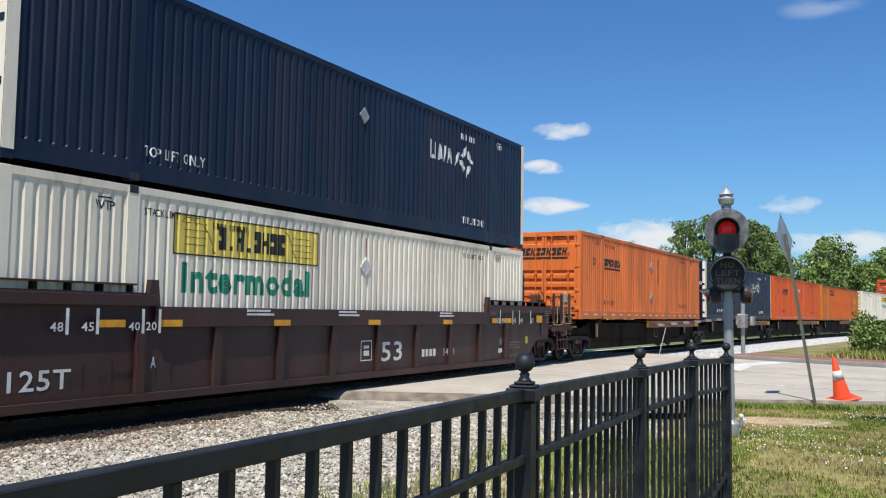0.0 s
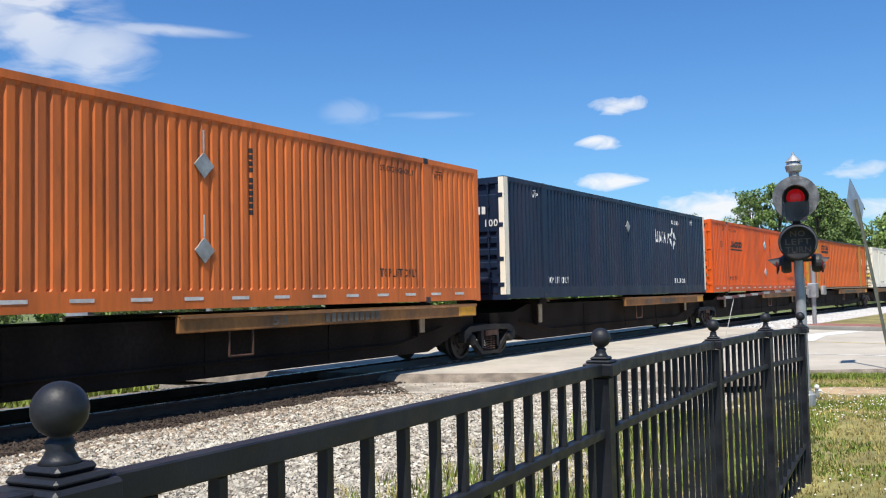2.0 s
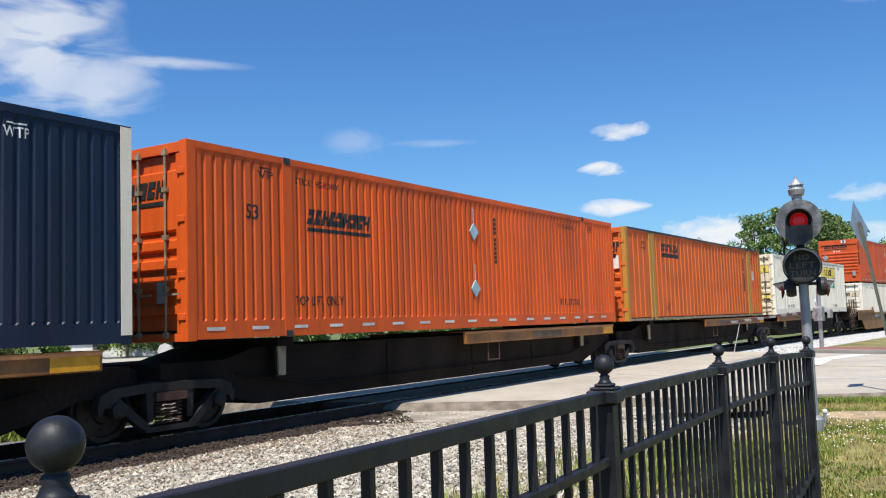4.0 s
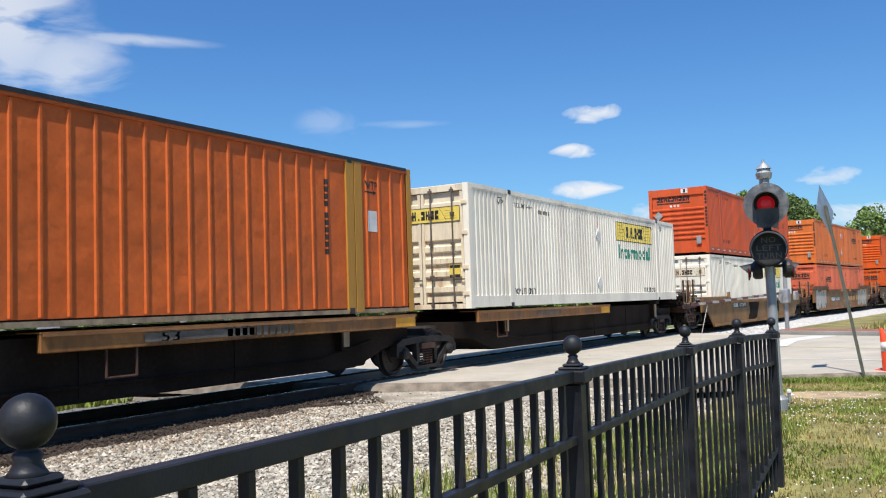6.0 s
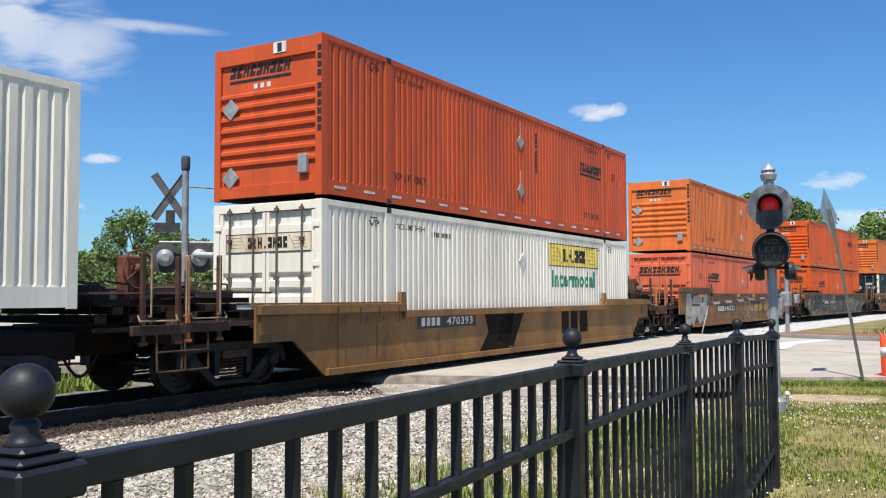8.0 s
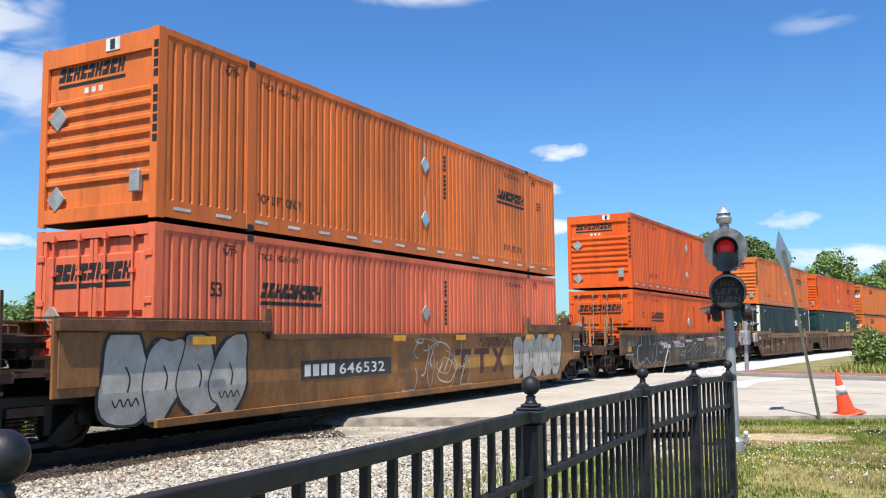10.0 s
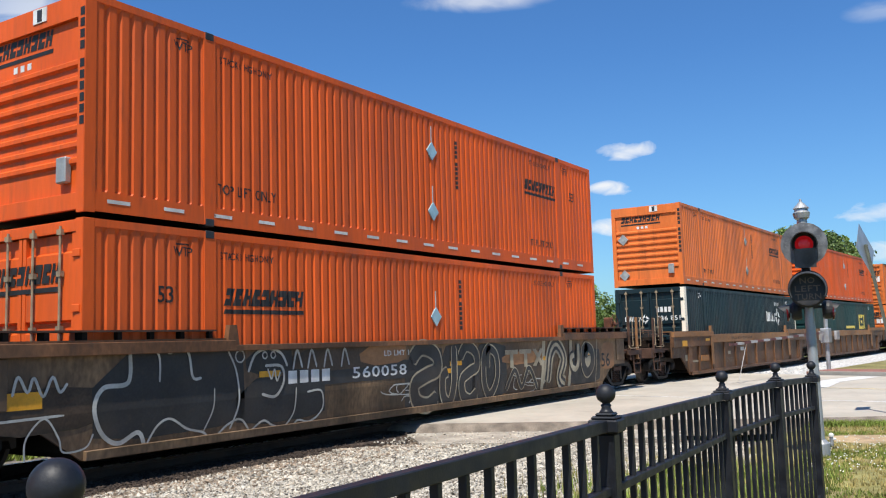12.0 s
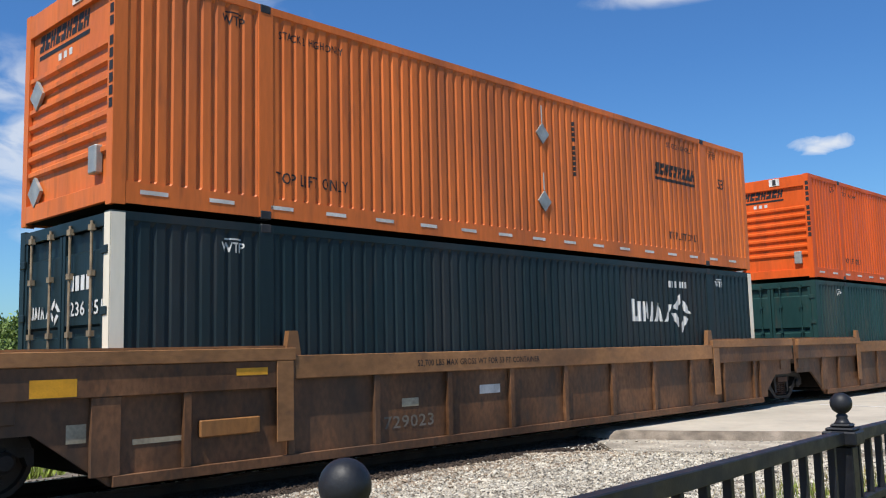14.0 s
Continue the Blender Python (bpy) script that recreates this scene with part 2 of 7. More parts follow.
LIME = mat("pale_graffiti", (0.54, 0.50, 0.43), 0.6, var=0.12, scale=3, grime=0.3)
GRAFFITI = mat("chalky_graffiti", (0.56, 0.54, 0.48), 0.65, var=0.15, scale=3, grime=0.35)
RED_INK = mat("red_paint", (0.55, 0.04, 0.03), 0.5, var=0.15, scale=5)
FENCE = mat("black_powder_coat", (0.012, 0.0135, 0.018), 0.48, var=0.2, scale=6, grime=0.10, grime_color=(0.06, 0.056, 0.052), bump=0.08, bump_scale=150)
GRAVEL = varied(mat("limestone_gravel", (0.52, 0.475, 0.395), 0.85, var=0.28, scale=8, bump=0.4, bump_scale=90, grime=0.25, grime_color=(0.30, 0.22, 0.15)), 0.30)
GRAVEL_BROWN = varied(mat("rust_stained_gravel", (0.28, 0.215, 0.155), 0.9, var=0.3, scale=8, bump=0.4, bump_scale=90), 0.4)
GRAVEL_BLACK = varied(mat("black_brown_ballast", (0.048, 0.033, 0.024), 0.9, var=0.35, scale=6, bump=0.4, bump_scale=90, grime=0.3, grime_color=(0.07, 0.045, 0.03)), 0.45)
GRAVEL_BED = mat("gravel_bed", (0.22, 0.19, 0.15), 0.9, var=0.35, scale=9, bump=1.0, bump_scale=38, grime=0.4, grime_color=(0.13, 0.11, 0.09))
BALLAST_PALE = mat("pale_ballast", (0.60, 0.59, 0.57), 0.9, var=0.25, scale=7, bump=1.0, bump_scale=22, grime=0.3, grime_color=(0.28, 0.26, 0.24))
ASPHALT = mat("sun_bleached_asphalt", (0.46, 0.415, 0.345), 0.85, var=0.07, scale=0.5, bump=0.35, bump_scale=120, grime=0.28, grime_color=(0.20, 0.185, 0.165))
ASPHALT_EDGE = mat("crumbling_asphalt_edge", (0.235, 0.195, 0.155), 0.9, var=0.25, scale=4, bump=0.8, bump_scale=40, grime=0.4, grime_color=(0.09, 0.065, 0.05))
APRON = mat("dusty_broken_pavement", (0.43, 0.385, 0.32), 0.9, var=0.22, scale=1.6, bump=0.7, bump_scale=45, grime=0.5, grime_color=(0.22, 0.185, 0.145))
CONCRETE = mat("worn_concrete", (0.42, 0.40, 0.36), 0.85, var=0.1, scale=1.2, bump=0.3, bump_scale=90, grime=0.35, grime_color=(0.25, 0.21, 0.17))
ROAD_WHITE = mat("worn_road_paint", (0.66, 0.65, 0.62), 0.7, var=0.1, scale=3, grime=0.4, grime_color=(0.32, 0.30, 0.27))
ROAD_YELLOW = mat("worn_yellow_road_paint", (0.62, 0.48, 0.22), 0.7, var=0.1, scale=3, grime=0.5, grime_color=(0.32, 0.29, 0.24))
BRICK_RED = mat("red_paver", (0.30, 0.135, 0.105), 0.85, var=0.15, scale=5, bump=0.3, grime=0.25)
GROUND = mat("far_meadow", (0.13, 0.165, 0.055), 0.95, var=0.3, scale=0.12, grime=0.35, grime_color=(0.26, 0.22, 0.12))
SOIL = mat("lawn_soil", (0.235, 0.215, 0.075), 0.95, var=0.3, scale=0.9, grime=0.45, grime_color=(0.33, 0.25, 0.15), bump=0.5, bump_scale=40)
BARE_SOIL = mat("bare_tan_soil", (0.46, 0.33, 0.20), 0.95, var=0.2, scale=3, grime=0.3, grime_color=(0.30, 0.27, 0.10), bump=0.6, bump_scale=40)
GRASS = varied(mat("grass_blades", (0.205, 0.265, 0.045), 0.75, var=0.25, scale=0.7), 0.4)
DRY_GRASS = varied(mat("dry_grass_blades", (0.41, 0.335, 0.12), 0.8, var=0.25, scale=0.8), 0.35)
CLOVER = mat("clover_flowers", (0.72, 0.71, 0.62), 0.8, var=0.1, scale=5)
LEAF = varied(mat("tree_leaves", (0.18, 0.265, 0.065), 0.6, var=0.3, scale=0.4), 0.45)
LEAF_DARK = varied(mat("dark_tree_leaves", (0.14, 0.21, 0.055), 0.6, var=0.3, scale=0.4), 0.45)
LEAF_LIGHT = varied(mat("bush_leaves", (0.185, 0.265, 0.06), 0.6, var=0.3, scale=0.6), 0.4)
BARK = mat("grey_bark", (0.13, 0.10, 0.075), 0.9, var=0.3, scale=3, bump=0.8, bump_scale=18, stretch=(1, 1, 0.3))
CREOSOTE = mat("creosoted_tie", (0.05, 0.037, 0.028), 0.9, var=0.3, scale=3, bump=0.6, bump_scale=25)
LAMP_BODY = mat("peeling_dark_signal_paint", (0.055, 0.056, 0.060), 0.6, var=0.25, scale=5, grime=0.3, grime_color=(0.22, 0.215, 0.21), bump=0.2)
DISC_PAINT = mat("peeling_grey_signal_paint", (0.105, 0.11, 0.12), 0.6, var=0.25, scale=7, grime=0.5, grime_color=(0.33, 0.33, 0.33), bump=0.2)
CONE_ORANGE = mat("cone_plastic", (0.88, 0.085, 0.025), 0.45, var=0.06, scale=5, grime=0.15)
BAR_STEEL = mat("dull_brown_bar_steel", (0.16, 0.125, 0.10), 0.55, 0.2, var=0.2, scale=6, grime=0.3)
RED_LENS = mat("red_lens", (0.40, 0.010, 0.014), 0.15, var=0.2, scale=14)
lens = RED_LENS.node_tree.nodes["Principled BSDF"]
lens.inputs["Emission Color"].default_value, lens.inputs["Emission Strength"].default_value = (1.0, 0.02, 0.03, 1), 0.14
DEAD_LENS = mat("unlit_red_lens", (0.10, 0.008, 0.012), 0.2, var=0.2, scale=14)
DIM_LETTERS = mat("unlit_sign_letters", (0.17, 0.125, 0.09), 0.6, var=0.1, scale=8)
BUCK_GREY = mat("weathered_crossbuck", (0.15, 0.15, 0.15), 0.6, 0.2, var=0.25, scale=5, grime=0.5)
SIGN_BACK = mat("sign_aluminium", (0.40, 0.41, 0.42), 0.4, 0.6, var=0.1, scale=4, grime=0.2)
OLIVE_POST = mat("weathered_sign_post", (0.16, 0.17, 0.135), 0.6, 0.3, var=0.15, scale=6, grime=0.3)
HOUSE_WHITE = mat("white_siding", (0.72, 0.72, 0.70), 0.7, var=0.06, scale=1)
ROOF_GREY = mat("grey_shingle", (0.18, 0.17, 0.165), 0.8, var=0.15, scale=2)
HILL = mat("wooded_hill", (0.055, 0.095, 0.04), 0.95, var=0.4, scale=0.06, bump=1.0, bump_scale=0.4)


# ---- mesh helpers ----
def part(name, bm, material, parent=None, label="", smooth=False):
    me = bpy.data.meshes.new(name)
    if isinstance(bm, bmesh.types.BMesh):
        bm.to_mesh(me)
        bm.free()
    else:
        me.from_pydata(*bm)
    me.materials.append(material)
    if smooth:
        for p in me.polygons:
            p.use_smooth = True
    ob = new(name, me)
    if parent:
        ob.parent = parent
    if label:
        tagged(ob, label)
    return ob


def thing(name, label, category, group="", kind=""):
    return tagged(new(name), label, category, group, kind)


def box(bm, x0, x1, y0, y1, z0, z1, bevel=0.0):
    v = [bm.verts.new((x, y, z)) for x in (x0, x1) for y in (y0, y1) for z in (z0, z1)]
    f = [bm.faces.new([v[i] for i in q]) for q in ((0, 1, 3, 2), (4, 6, 7, 5), (0, 4, 5, 1), (2, 3, 7, 6), (0, 2, 6, 4), (1, 5, 7, 3))]
    if bevel:
        es = list({e for q in f for e in q.edges})
        bmesh.ops.bevel(bm, geom=es, offset=bevel, segments=1, affect="EDGES")
    return bm


def boxed(*dims, bevel=0.0):
    return box(bmesh.new(), *dims, bevel=bevel)


def tube(bm, a, b, r0, r1=None, seg=10):
    """A capped tapered rod from a to b."""
    a, b = Vector(a), Vector(b)
    r1 = r0 if r1 is None else r1
    q = (b - a).to_track_quat("Z", "Y")
    rings = []
    for c, r in ((a, r0), (b, r1)):
        rings.append([bm.verts.new(c + q @ Vector((r * math.cos(k * math.tau / seg), r * math.sin(k * math.tau / seg), 0))) for k in range(seg)])
    for k in range(seg):
        bm.faces.new((rings[0][k], rings[0][(k + 1) % seg], rings[1][(k + 1) % seg], rings[1][k]))
    bm.faces.new(rings[0][::-1])
    bm.faces.new(rings[1])
    return bm


def lathe(bm, profile, seg=20, at=(0, 0, 0), axis="Z"):
    """Turns a profile of (radius, height) round an axis."""
    at, rings = Vector(at), []
    for r, h in profile:
        ring = []
        for k in range(seg):
            c, s = r * math.cos(k * math.tau / seg), r * math.sin(k * math.tau / seg)
            p = {"Z": (c, s, h), "X": (h, c, s), "Y": (s, h, c)}[axis]
            ring.append(bm.verts.new(at + Vector(p)))
        rings.append(ring)
    for a, b in zip(rings, rings[1:]):
        for k in range(seg):
            bm.faces.new((a[k], a[(k + 1) % seg], b[(k + 1) % seg], b[k]))
    bm.faces.new(rings[0][::-1])
    bm.faces.new(rings[-1])
    return bm


def prism(bm, outline, x0, x1):
    """An outline in (y, z) carried from x0 to x1."""
    a = [bm.verts.new((x0, y, z)) for y, z in outline]
    b = [bm.verts.new((x1, y, z)) for y, z in outline]
    n = len(outline)
    for k in range(n):
        bm.faces.new((a[k], a[(k + 1) % n], b[(k + 1) % n], b[k]))
    bm.faces.new(a[::-1])
    bm.faces.new(b)
    bmesh.ops.recalc_face_normals(bm, faces=bm.faces)
    return bm

# ---- containers ----
LONG, WIDE, TALL = 16.154, 2.591, 2.896
PITCH, DEEP = 0.202, 0.031
BAYS = ((0.17, 1.99), (2.22, 13.93), (14.16, 15.98))


def folds(bay):
    """The breaks of the corrugation in one bay: place along the wall and depth."""
    y0, y1 = bay
    n = round((y1 - y0) / PITCH)
    p = (y1 - y0) / n
    out = []
    for k in range(n):
        y = y0 + k * p
        out += [(y, 0.0), (y + 0.54 * p, 0.0), (y + 0.63 * p, -DEEP), (y + 0.82 * p, -DEEP)]
    return out + [(y1, 0.0)]


FOLDS = [q for bay in BAYS for q in folds(bay)]


def depth(y):
    for (a, da), (b, db) in zip(FOLDS, FOLDS[1:]):
        if a <= y <= b:
            return da + (db - da) * (y - a) / max(b - a, 1e-6)
    return 0.0


def wall_mesh(near):
    """A folded side sheet; each valley runs out to the flat at its foot and head."""
    bm = bmesh.new()
    x = 0.0 if near else -WIDE
    sign = 1 if near else -1
    levels = (0.27, 0.31, TALL - 0.165, TALL - 0.10)
    prev = None
    for bay in BAYS:
        for y, d in folds(bay):
            col = [bm.verts.new((x + sign * ((d if k in (1, 2) else 0.0) - 0.012), y, z)) for k, z in enumerate(levels)]
            if prev:
                for k in range(3):
                    q = (prev[k], col[k], col[k + 1], prev[k + 1])
                    bm.faces.new(q if near else q[::-1])
            prev = col
    return bm


def rib_wall_mesh(near):
    """A flat-sheet wall with raised upright ribs."""
    bm = bmesh.new()
    x, sign = (0.0, 1) if near else (-WIDE, -1)
    return box(bm, *sorted((x - sign * 0.030, x - sign * 0.045)), 0.17, LONG - 0.17, 0.1, TALL - 0.08)


def wall_rib_mesh():
    bm = bmesh.new()
    prism_y = [(-0.035, -0.0305), (-0.018, -0.004), (0.018, -0.004), (0.035, -0.0305)]
    lo = [bm.verts.new((px, py, 0.12)) for py, px in prism_y]
    hi = [bm.verts.new((px, py, TALL - 0.12)) for py, px in prism_y]
    for k in range(3):
        bm.faces.new((lo[k], lo[k + 1], hi[k + 1], hi[k]))
    bm.faces.new(lo)
    bm.faces.new(hi[::-1])
    bmesh.ops.recalc_face_normals(bm, faces=bm.faces)
    return bm


SHARED = {}


def shared(key, name, build, material, parent, label="", smooth=False):
    """A part whose mesh is built once for each material."""
    k = (key, material.name)
    if k not in SHARED:
        ob = part(name, build(), material, parent, label, smooth)
        SHARED[k] = ob.data
        return ob
    ob = new(name, SHARED[k])
    ob.parent = parent
    return tagged(ob, label) if label else ob


def corner_post_mesh():
    bm = boxed(-0.012, 0.0, 0, 0.172, 0, TALL, bevel=0.004)
    box(bm, -0.15, -0.0125, 0.0, 0.05, 0, TALL)
    return bm


def front_mesh():
    """The blind end: a sheet pressed into horizontal ribs."""
    sec = [(0.055, 0.262)]
    for k in range(7):
        z = 0.62 + k * 0.215
        sec += [(0.055, z), (0.012, z + 0.03), (0.012, z + 0.085), (0.055, z + 0.115)]
    sec += [(0.055, TALL - 0.332)]
    return pressed(sec, -WIDE + 0.155, -0.155)


def pressed(sec, x0, x1):
    """A sheet with a profile in (y, z), carried across from x0 to x1 and closed behind."""
    back = max(y for y, z in sec) + 0.012
    return prism(bmesh.new(), sec + [(back, sec[-1][1]), (back, sec[0][1])], x0, x1)


def door_mesh():
    """One leaf, hung at x = 0, that reaches to -1.14."""
    sec = [(0.07, 0.121)]
    for z in (0.36, 0.72, 1.02, 1.30):
        sec += [(0.07, z), (0.016, z + 0.035), (0.016, z + 0.15), (0.07, z + 0.18)]
    sec += [(0.07, 1.58), (0.02, 1.61), (0.02, 2.46), (0.07, 2.49), (0.07, TALL - 0.181)]
    return pressed(sec, -1.059, -0.081)


def stile_mesh():
    return boxed(-0.07, 0.0, 0.012, 0.075, 0.12, TALL - 0.18)


def bar_mesh():
    bm = tube(bmesh.new(), (0, -0.02, 0.04), (0, -0.02, TALL - 0.08), 0.018, seg=8)
    for z in (0.10, 0.75, 1.5, 2.2, TALL - 0.16):
        box(bm, -0.045, 0.045, -0.045, 0.012, z - 0.035, z + 0.035)
    box(bm, -0.02, 0.30, -0.05, -0.03, 0.66, 0.69)
    return bm


def hinge_mesh():
    return boxed(-0.09, 0.06, -0.02, 0.011, -0.05, 0.05, bevel=0.008)


def casting_mesh():
    bm = boxed(-0.165, 0.006, -0.006, 0.165, 0, 0.118, bevel=0.012)
    return bm


def place(ob, x=0.0, y=0.0, z=0.0):
    ob.location = (x, y, z)
    return ob


def flip(m):
    """Mirrors a pose from the near end of a container to its far end."""
    return Matrix.Translation((-WIDE, LONG, 0)) @ Matrix.Rotation(math.pi, 4, "Z") @ m


LETTERS = {}


def letters(body, bold=0.0):
    if (body, bold) not in LETTERS:
        cu = bpy.data.curves.new("lettering", "FONT")
        cu.body, cu.resolution_u, cu.space_character = body, 2, 1.05 + 2 * bold
        cu.offset = bold
        ob = bpy.data.objects.new("lettering", cu)
        me = bpy.data.meshes.new_from_object(ob)
        LETTERS[body, bold] = ([tuple(v.co[:2]) for v in me.vertices], [tuple(p.vertices) for p in me.polygons])
        bpy.data.objects.remove(ob)
    return LETTERS[body, bold]


def lettering(body, wide, high, bold=0.012):
    """The outline of a line of capitals, scaled to a width and height."""
    vs, fs = letters(body, bold)
    xs, ys = [v[0] for v in vs], [v[1] for v in vs]
    x0, y0, sx, sy = min(xs), min(ys), wide / (max(xs) - min(xs)), high / (max(ys) - min(ys))
    return [((x - x0) * sx, (y - y0) * sy) for x, y in vs], fs


def shapes(polys):
    vs, fs = [], []
    for p in polys:
        fs.append(tuple(range(len(vs), len(vs) + len(p))))
        vs += p
    return vs, fs


def rect(u0, v0, u1, v1, lean=0.0):
    return [(u0 + lean * v0, v0), (u1 + lean * v0, v0), (u1 + lean * v1, v1), (u0 + lean * v1, v1)]


RIB_YS = [0.66 + 0.41 * k for k in range(38)]
RIB_YS = [y for y in RIB_YS if min(abs(y - 2.24), abs(y - LONG + 2.0)) > 0.42 and y < LONG - 0.25]


def rib_depth(y):
    """The face of the flat-sided wall and its upright ribs."""
    g = min(abs(y - r) for r in RIB_YS)
    return -0.0305 + 0.0265 * max(0.0, min(1.0, (0.035 - g) / 0.017))


def decal(name, flat, material, parent, u, v, face="side", lift=0.004, follow=True, label=""):
    """A marking on the near wall, which follows its folds, or on the near end."""
    vs, fs = flat
    bm = bmesh.new()
    if face == "side":
        pts = [bm.verts.new((0, u + a, v + b)) for a, b in vs]
    else:
        pts = [bm.verts.new((u + a, 0, v + b)) for a, b in vs]
    for f in fs:
        if len(set(f)) > 2:
            try:
                bm.faces.new([pts[i] for i in f])
            except ValueError:
                pass
    if follow == "ribs":
        lo, hi = min(p.co.y for p in pts), max(p.co.y for p in pts)
        for y in [r + e for r in RIB_YS for e in (-0.035, -0.018, 0.018, 0.035)]:
            if lo < y < hi:
                bmesh.ops.bisect_plane(bm, geom=bm.verts[:] + bm.edges[:] + bm.faces[:], plane_co=(0, y, 0), plane_no=(0, 1, 0))
        for p in bm.verts:
            p.co.x = rib_depth(p.co.y) + 0.004
    elif face == "side" and follow:
        lo, hi = min(p.co.y for p in pts), max(p.co.y for p in pts)
        for y, _ in FOLDS:
            if lo < y < hi:
                bmesh.ops.bisect_plane(bm, geom=bm.verts[:] + bm.edges[:] + bm.faces[:], plane_co=(0, y, 0), plane_no=(0, 1, 0))
        for p in bm.verts:
            p.co.x = depth(p.co.y) - 0.012 + lift
    elif face == "side":
        for p in bm.verts:
            p.co.x = lift
    else:
        for p in bm.verts:
            p.co.y = -lift
    bm.normal_update()
    out = Vector((1, 0, 0)) if face == "side" else Vector((0, -1, 0))
    for f in bm.faces:
        if f.normal.dot(out) < 0:
            f.normal_flip()
    return part(name, bm, material, parent, label)


def block_word(count, wide, high, gap=0.16, lean=0.22, slit=True, stops=()):
    """A trade name drawn as plain slanted blocks."""
    out, step = [], wide / count
    for k in range(count):
        a, b = k * step, (k + 1 - gap) * step
        if k in stops:
            out.append(rect(a + step * 0.3, 0, a + step * 0.6, high * 0.2, lean))
        elif slit and k % 3 != 2:
            out.append(rect(a, 0, b, high * 0.40, lean))
            out.append(rect(a, high * 0.60, b, high, lean))
            out.append(rect(a if k % 2 else (a + b) / 2, high * 0.40, (a + b) / 2 if k % 2 else b, high * 0.60, lean))
        else:
            out.append(rect(a, 0, a + (b - a) * 0.36, high, lean))
            out.append(rect(b - (b - a) * 0.36, 0, b, high, lean))
            out.append(rect(a + (b - a) * 0.36, high * 0.38, b - (b - a) * 0.36, high * 0.62, lean))
    return shapes(out)


def slant_logo(parent, u, v, s=1.0, face="side", lift=0.004, follow=True, second=False):
    decal("logo", block_word(9, 2.0 * s, 0.30 * s), BLACK_INK, parent, u, v + 0.14 * s, face, lift, follow)
    decal("logo_underline", shapes([rect(0, 0, 2.02 * s, (0.16 if second else 0.075) * s, 0.2)]), BLACK_INK, parent, u, v - (0.08 if second else 0.0) * s, face, lift, follow)


def diamond(r):
    return shapes([[(-r, 0), (0, -r), (r, 0), (0, r)]])


def ring_logo(parent, u, v, s, material, face="side", lift=0.004, follow=True):
    """Four blocks and a pierced diamond."""
    decal("logo", shapes([rect(0, 0, 0.09 * s, 0.42 * s), rect(0.09 * s, 0, 0.21 * s, 0.09 * s), rect(0.21 * s, 0, 0.30 * s, 0.38 * s), rect(0.36 * s, 0, 0.45 * s, 0.38 * s, 0.15), rect(0.52 * s, 0.05 * s, 0.60 * s, 0.38 * s, -0.2), rect(0.62 * s, 0, 0.71 * s, 0.38 * s, 0.15),
                                 rect(0.80 * s, 0, 0.89 * s, 0.36 * s, 0.3), rect(1.00 * s, 0, 1.08 * s, 0.36 * s, -0.3), rect(1.18 * s, 0, 1.28 * s, 0.34 * s, 0.5)]), material, parent, u, v, face, lift, follow)
    c, out = (1.80 * s, 0.17 * s), []
    r, q = 0.40 * s, 0.20 * s
    for k in range(4):
        a, b = k * math.pi / 2, (k + 1) * math.pi / 2
        pa, pb = Vector((math.cos(a), math.sin(a))), Vector((math.cos(b), math.sin(b)))
        o1, o2, i1, i2 = pa * r, pa * r * 0.28 + pb * r * 0.72, pa * q, pa * q * 0.28 + pb * q * 0.72
        out.append([(c[0] + p.x, c[1] + p.y) for p in (o1, o2, i2, i1)])
    decal("logo_diamond", shapes(out), material, parent, u, v, face, lift, follow)


def wing_panel(parent, u, v, s, face="side", lift=0.004, follow=True, pale=False):
    """A yellow name panel with a black rim, plain blocks and hatched wings."""
    w, h = 3.64 * s, 0.62 * s
    decal("name_panel", shapes([rect(0, 0, w, h)]), DOOR_CREAM if pale else YELLOW_INK, parent, u, v, face, lift, follow)
    e = 0.022 * s
    rim = [rect(0, 0, w, e), rect(0, h - e, w, h), rect(0, e, e, h - e), rect(w - e, e, w, h - e)]
    for k in range(4):
        z = (0.12 + 0.11 * k) * s
        rim.append(rect((0.16 + 0.035 * k) * s, h - z - 0.009 * s, 0.72 * s, h - z))
        rim.append(rect(w - 0.72 * s, z, w - (0.16 + 0.035 * k) * s, z + 0.009 * s))
    rim += [rect(0.95 * s, 0.06 * s, 0.965 * s, h - 0.06 * s, -0.6), rect(w - 0.6 * s, 0.06 * s, w - 0.585 * s, h - 0.06 * s, -0.6)]
    decal("panel_outline", shapes(rim), BLACK_INK, parent, u, v, face, lift + 0.004, follow)
    vs, fs = block_word(8, 1.72 * s, 0.36 * s, gap=0.2, lean=0.0, stops=(1, 3))
    decal("name_marking", (vs, fs), BLACK_INK, parent, u + 0.98 * s, v + 0.13 * s, face, lift + 0.005, follow)


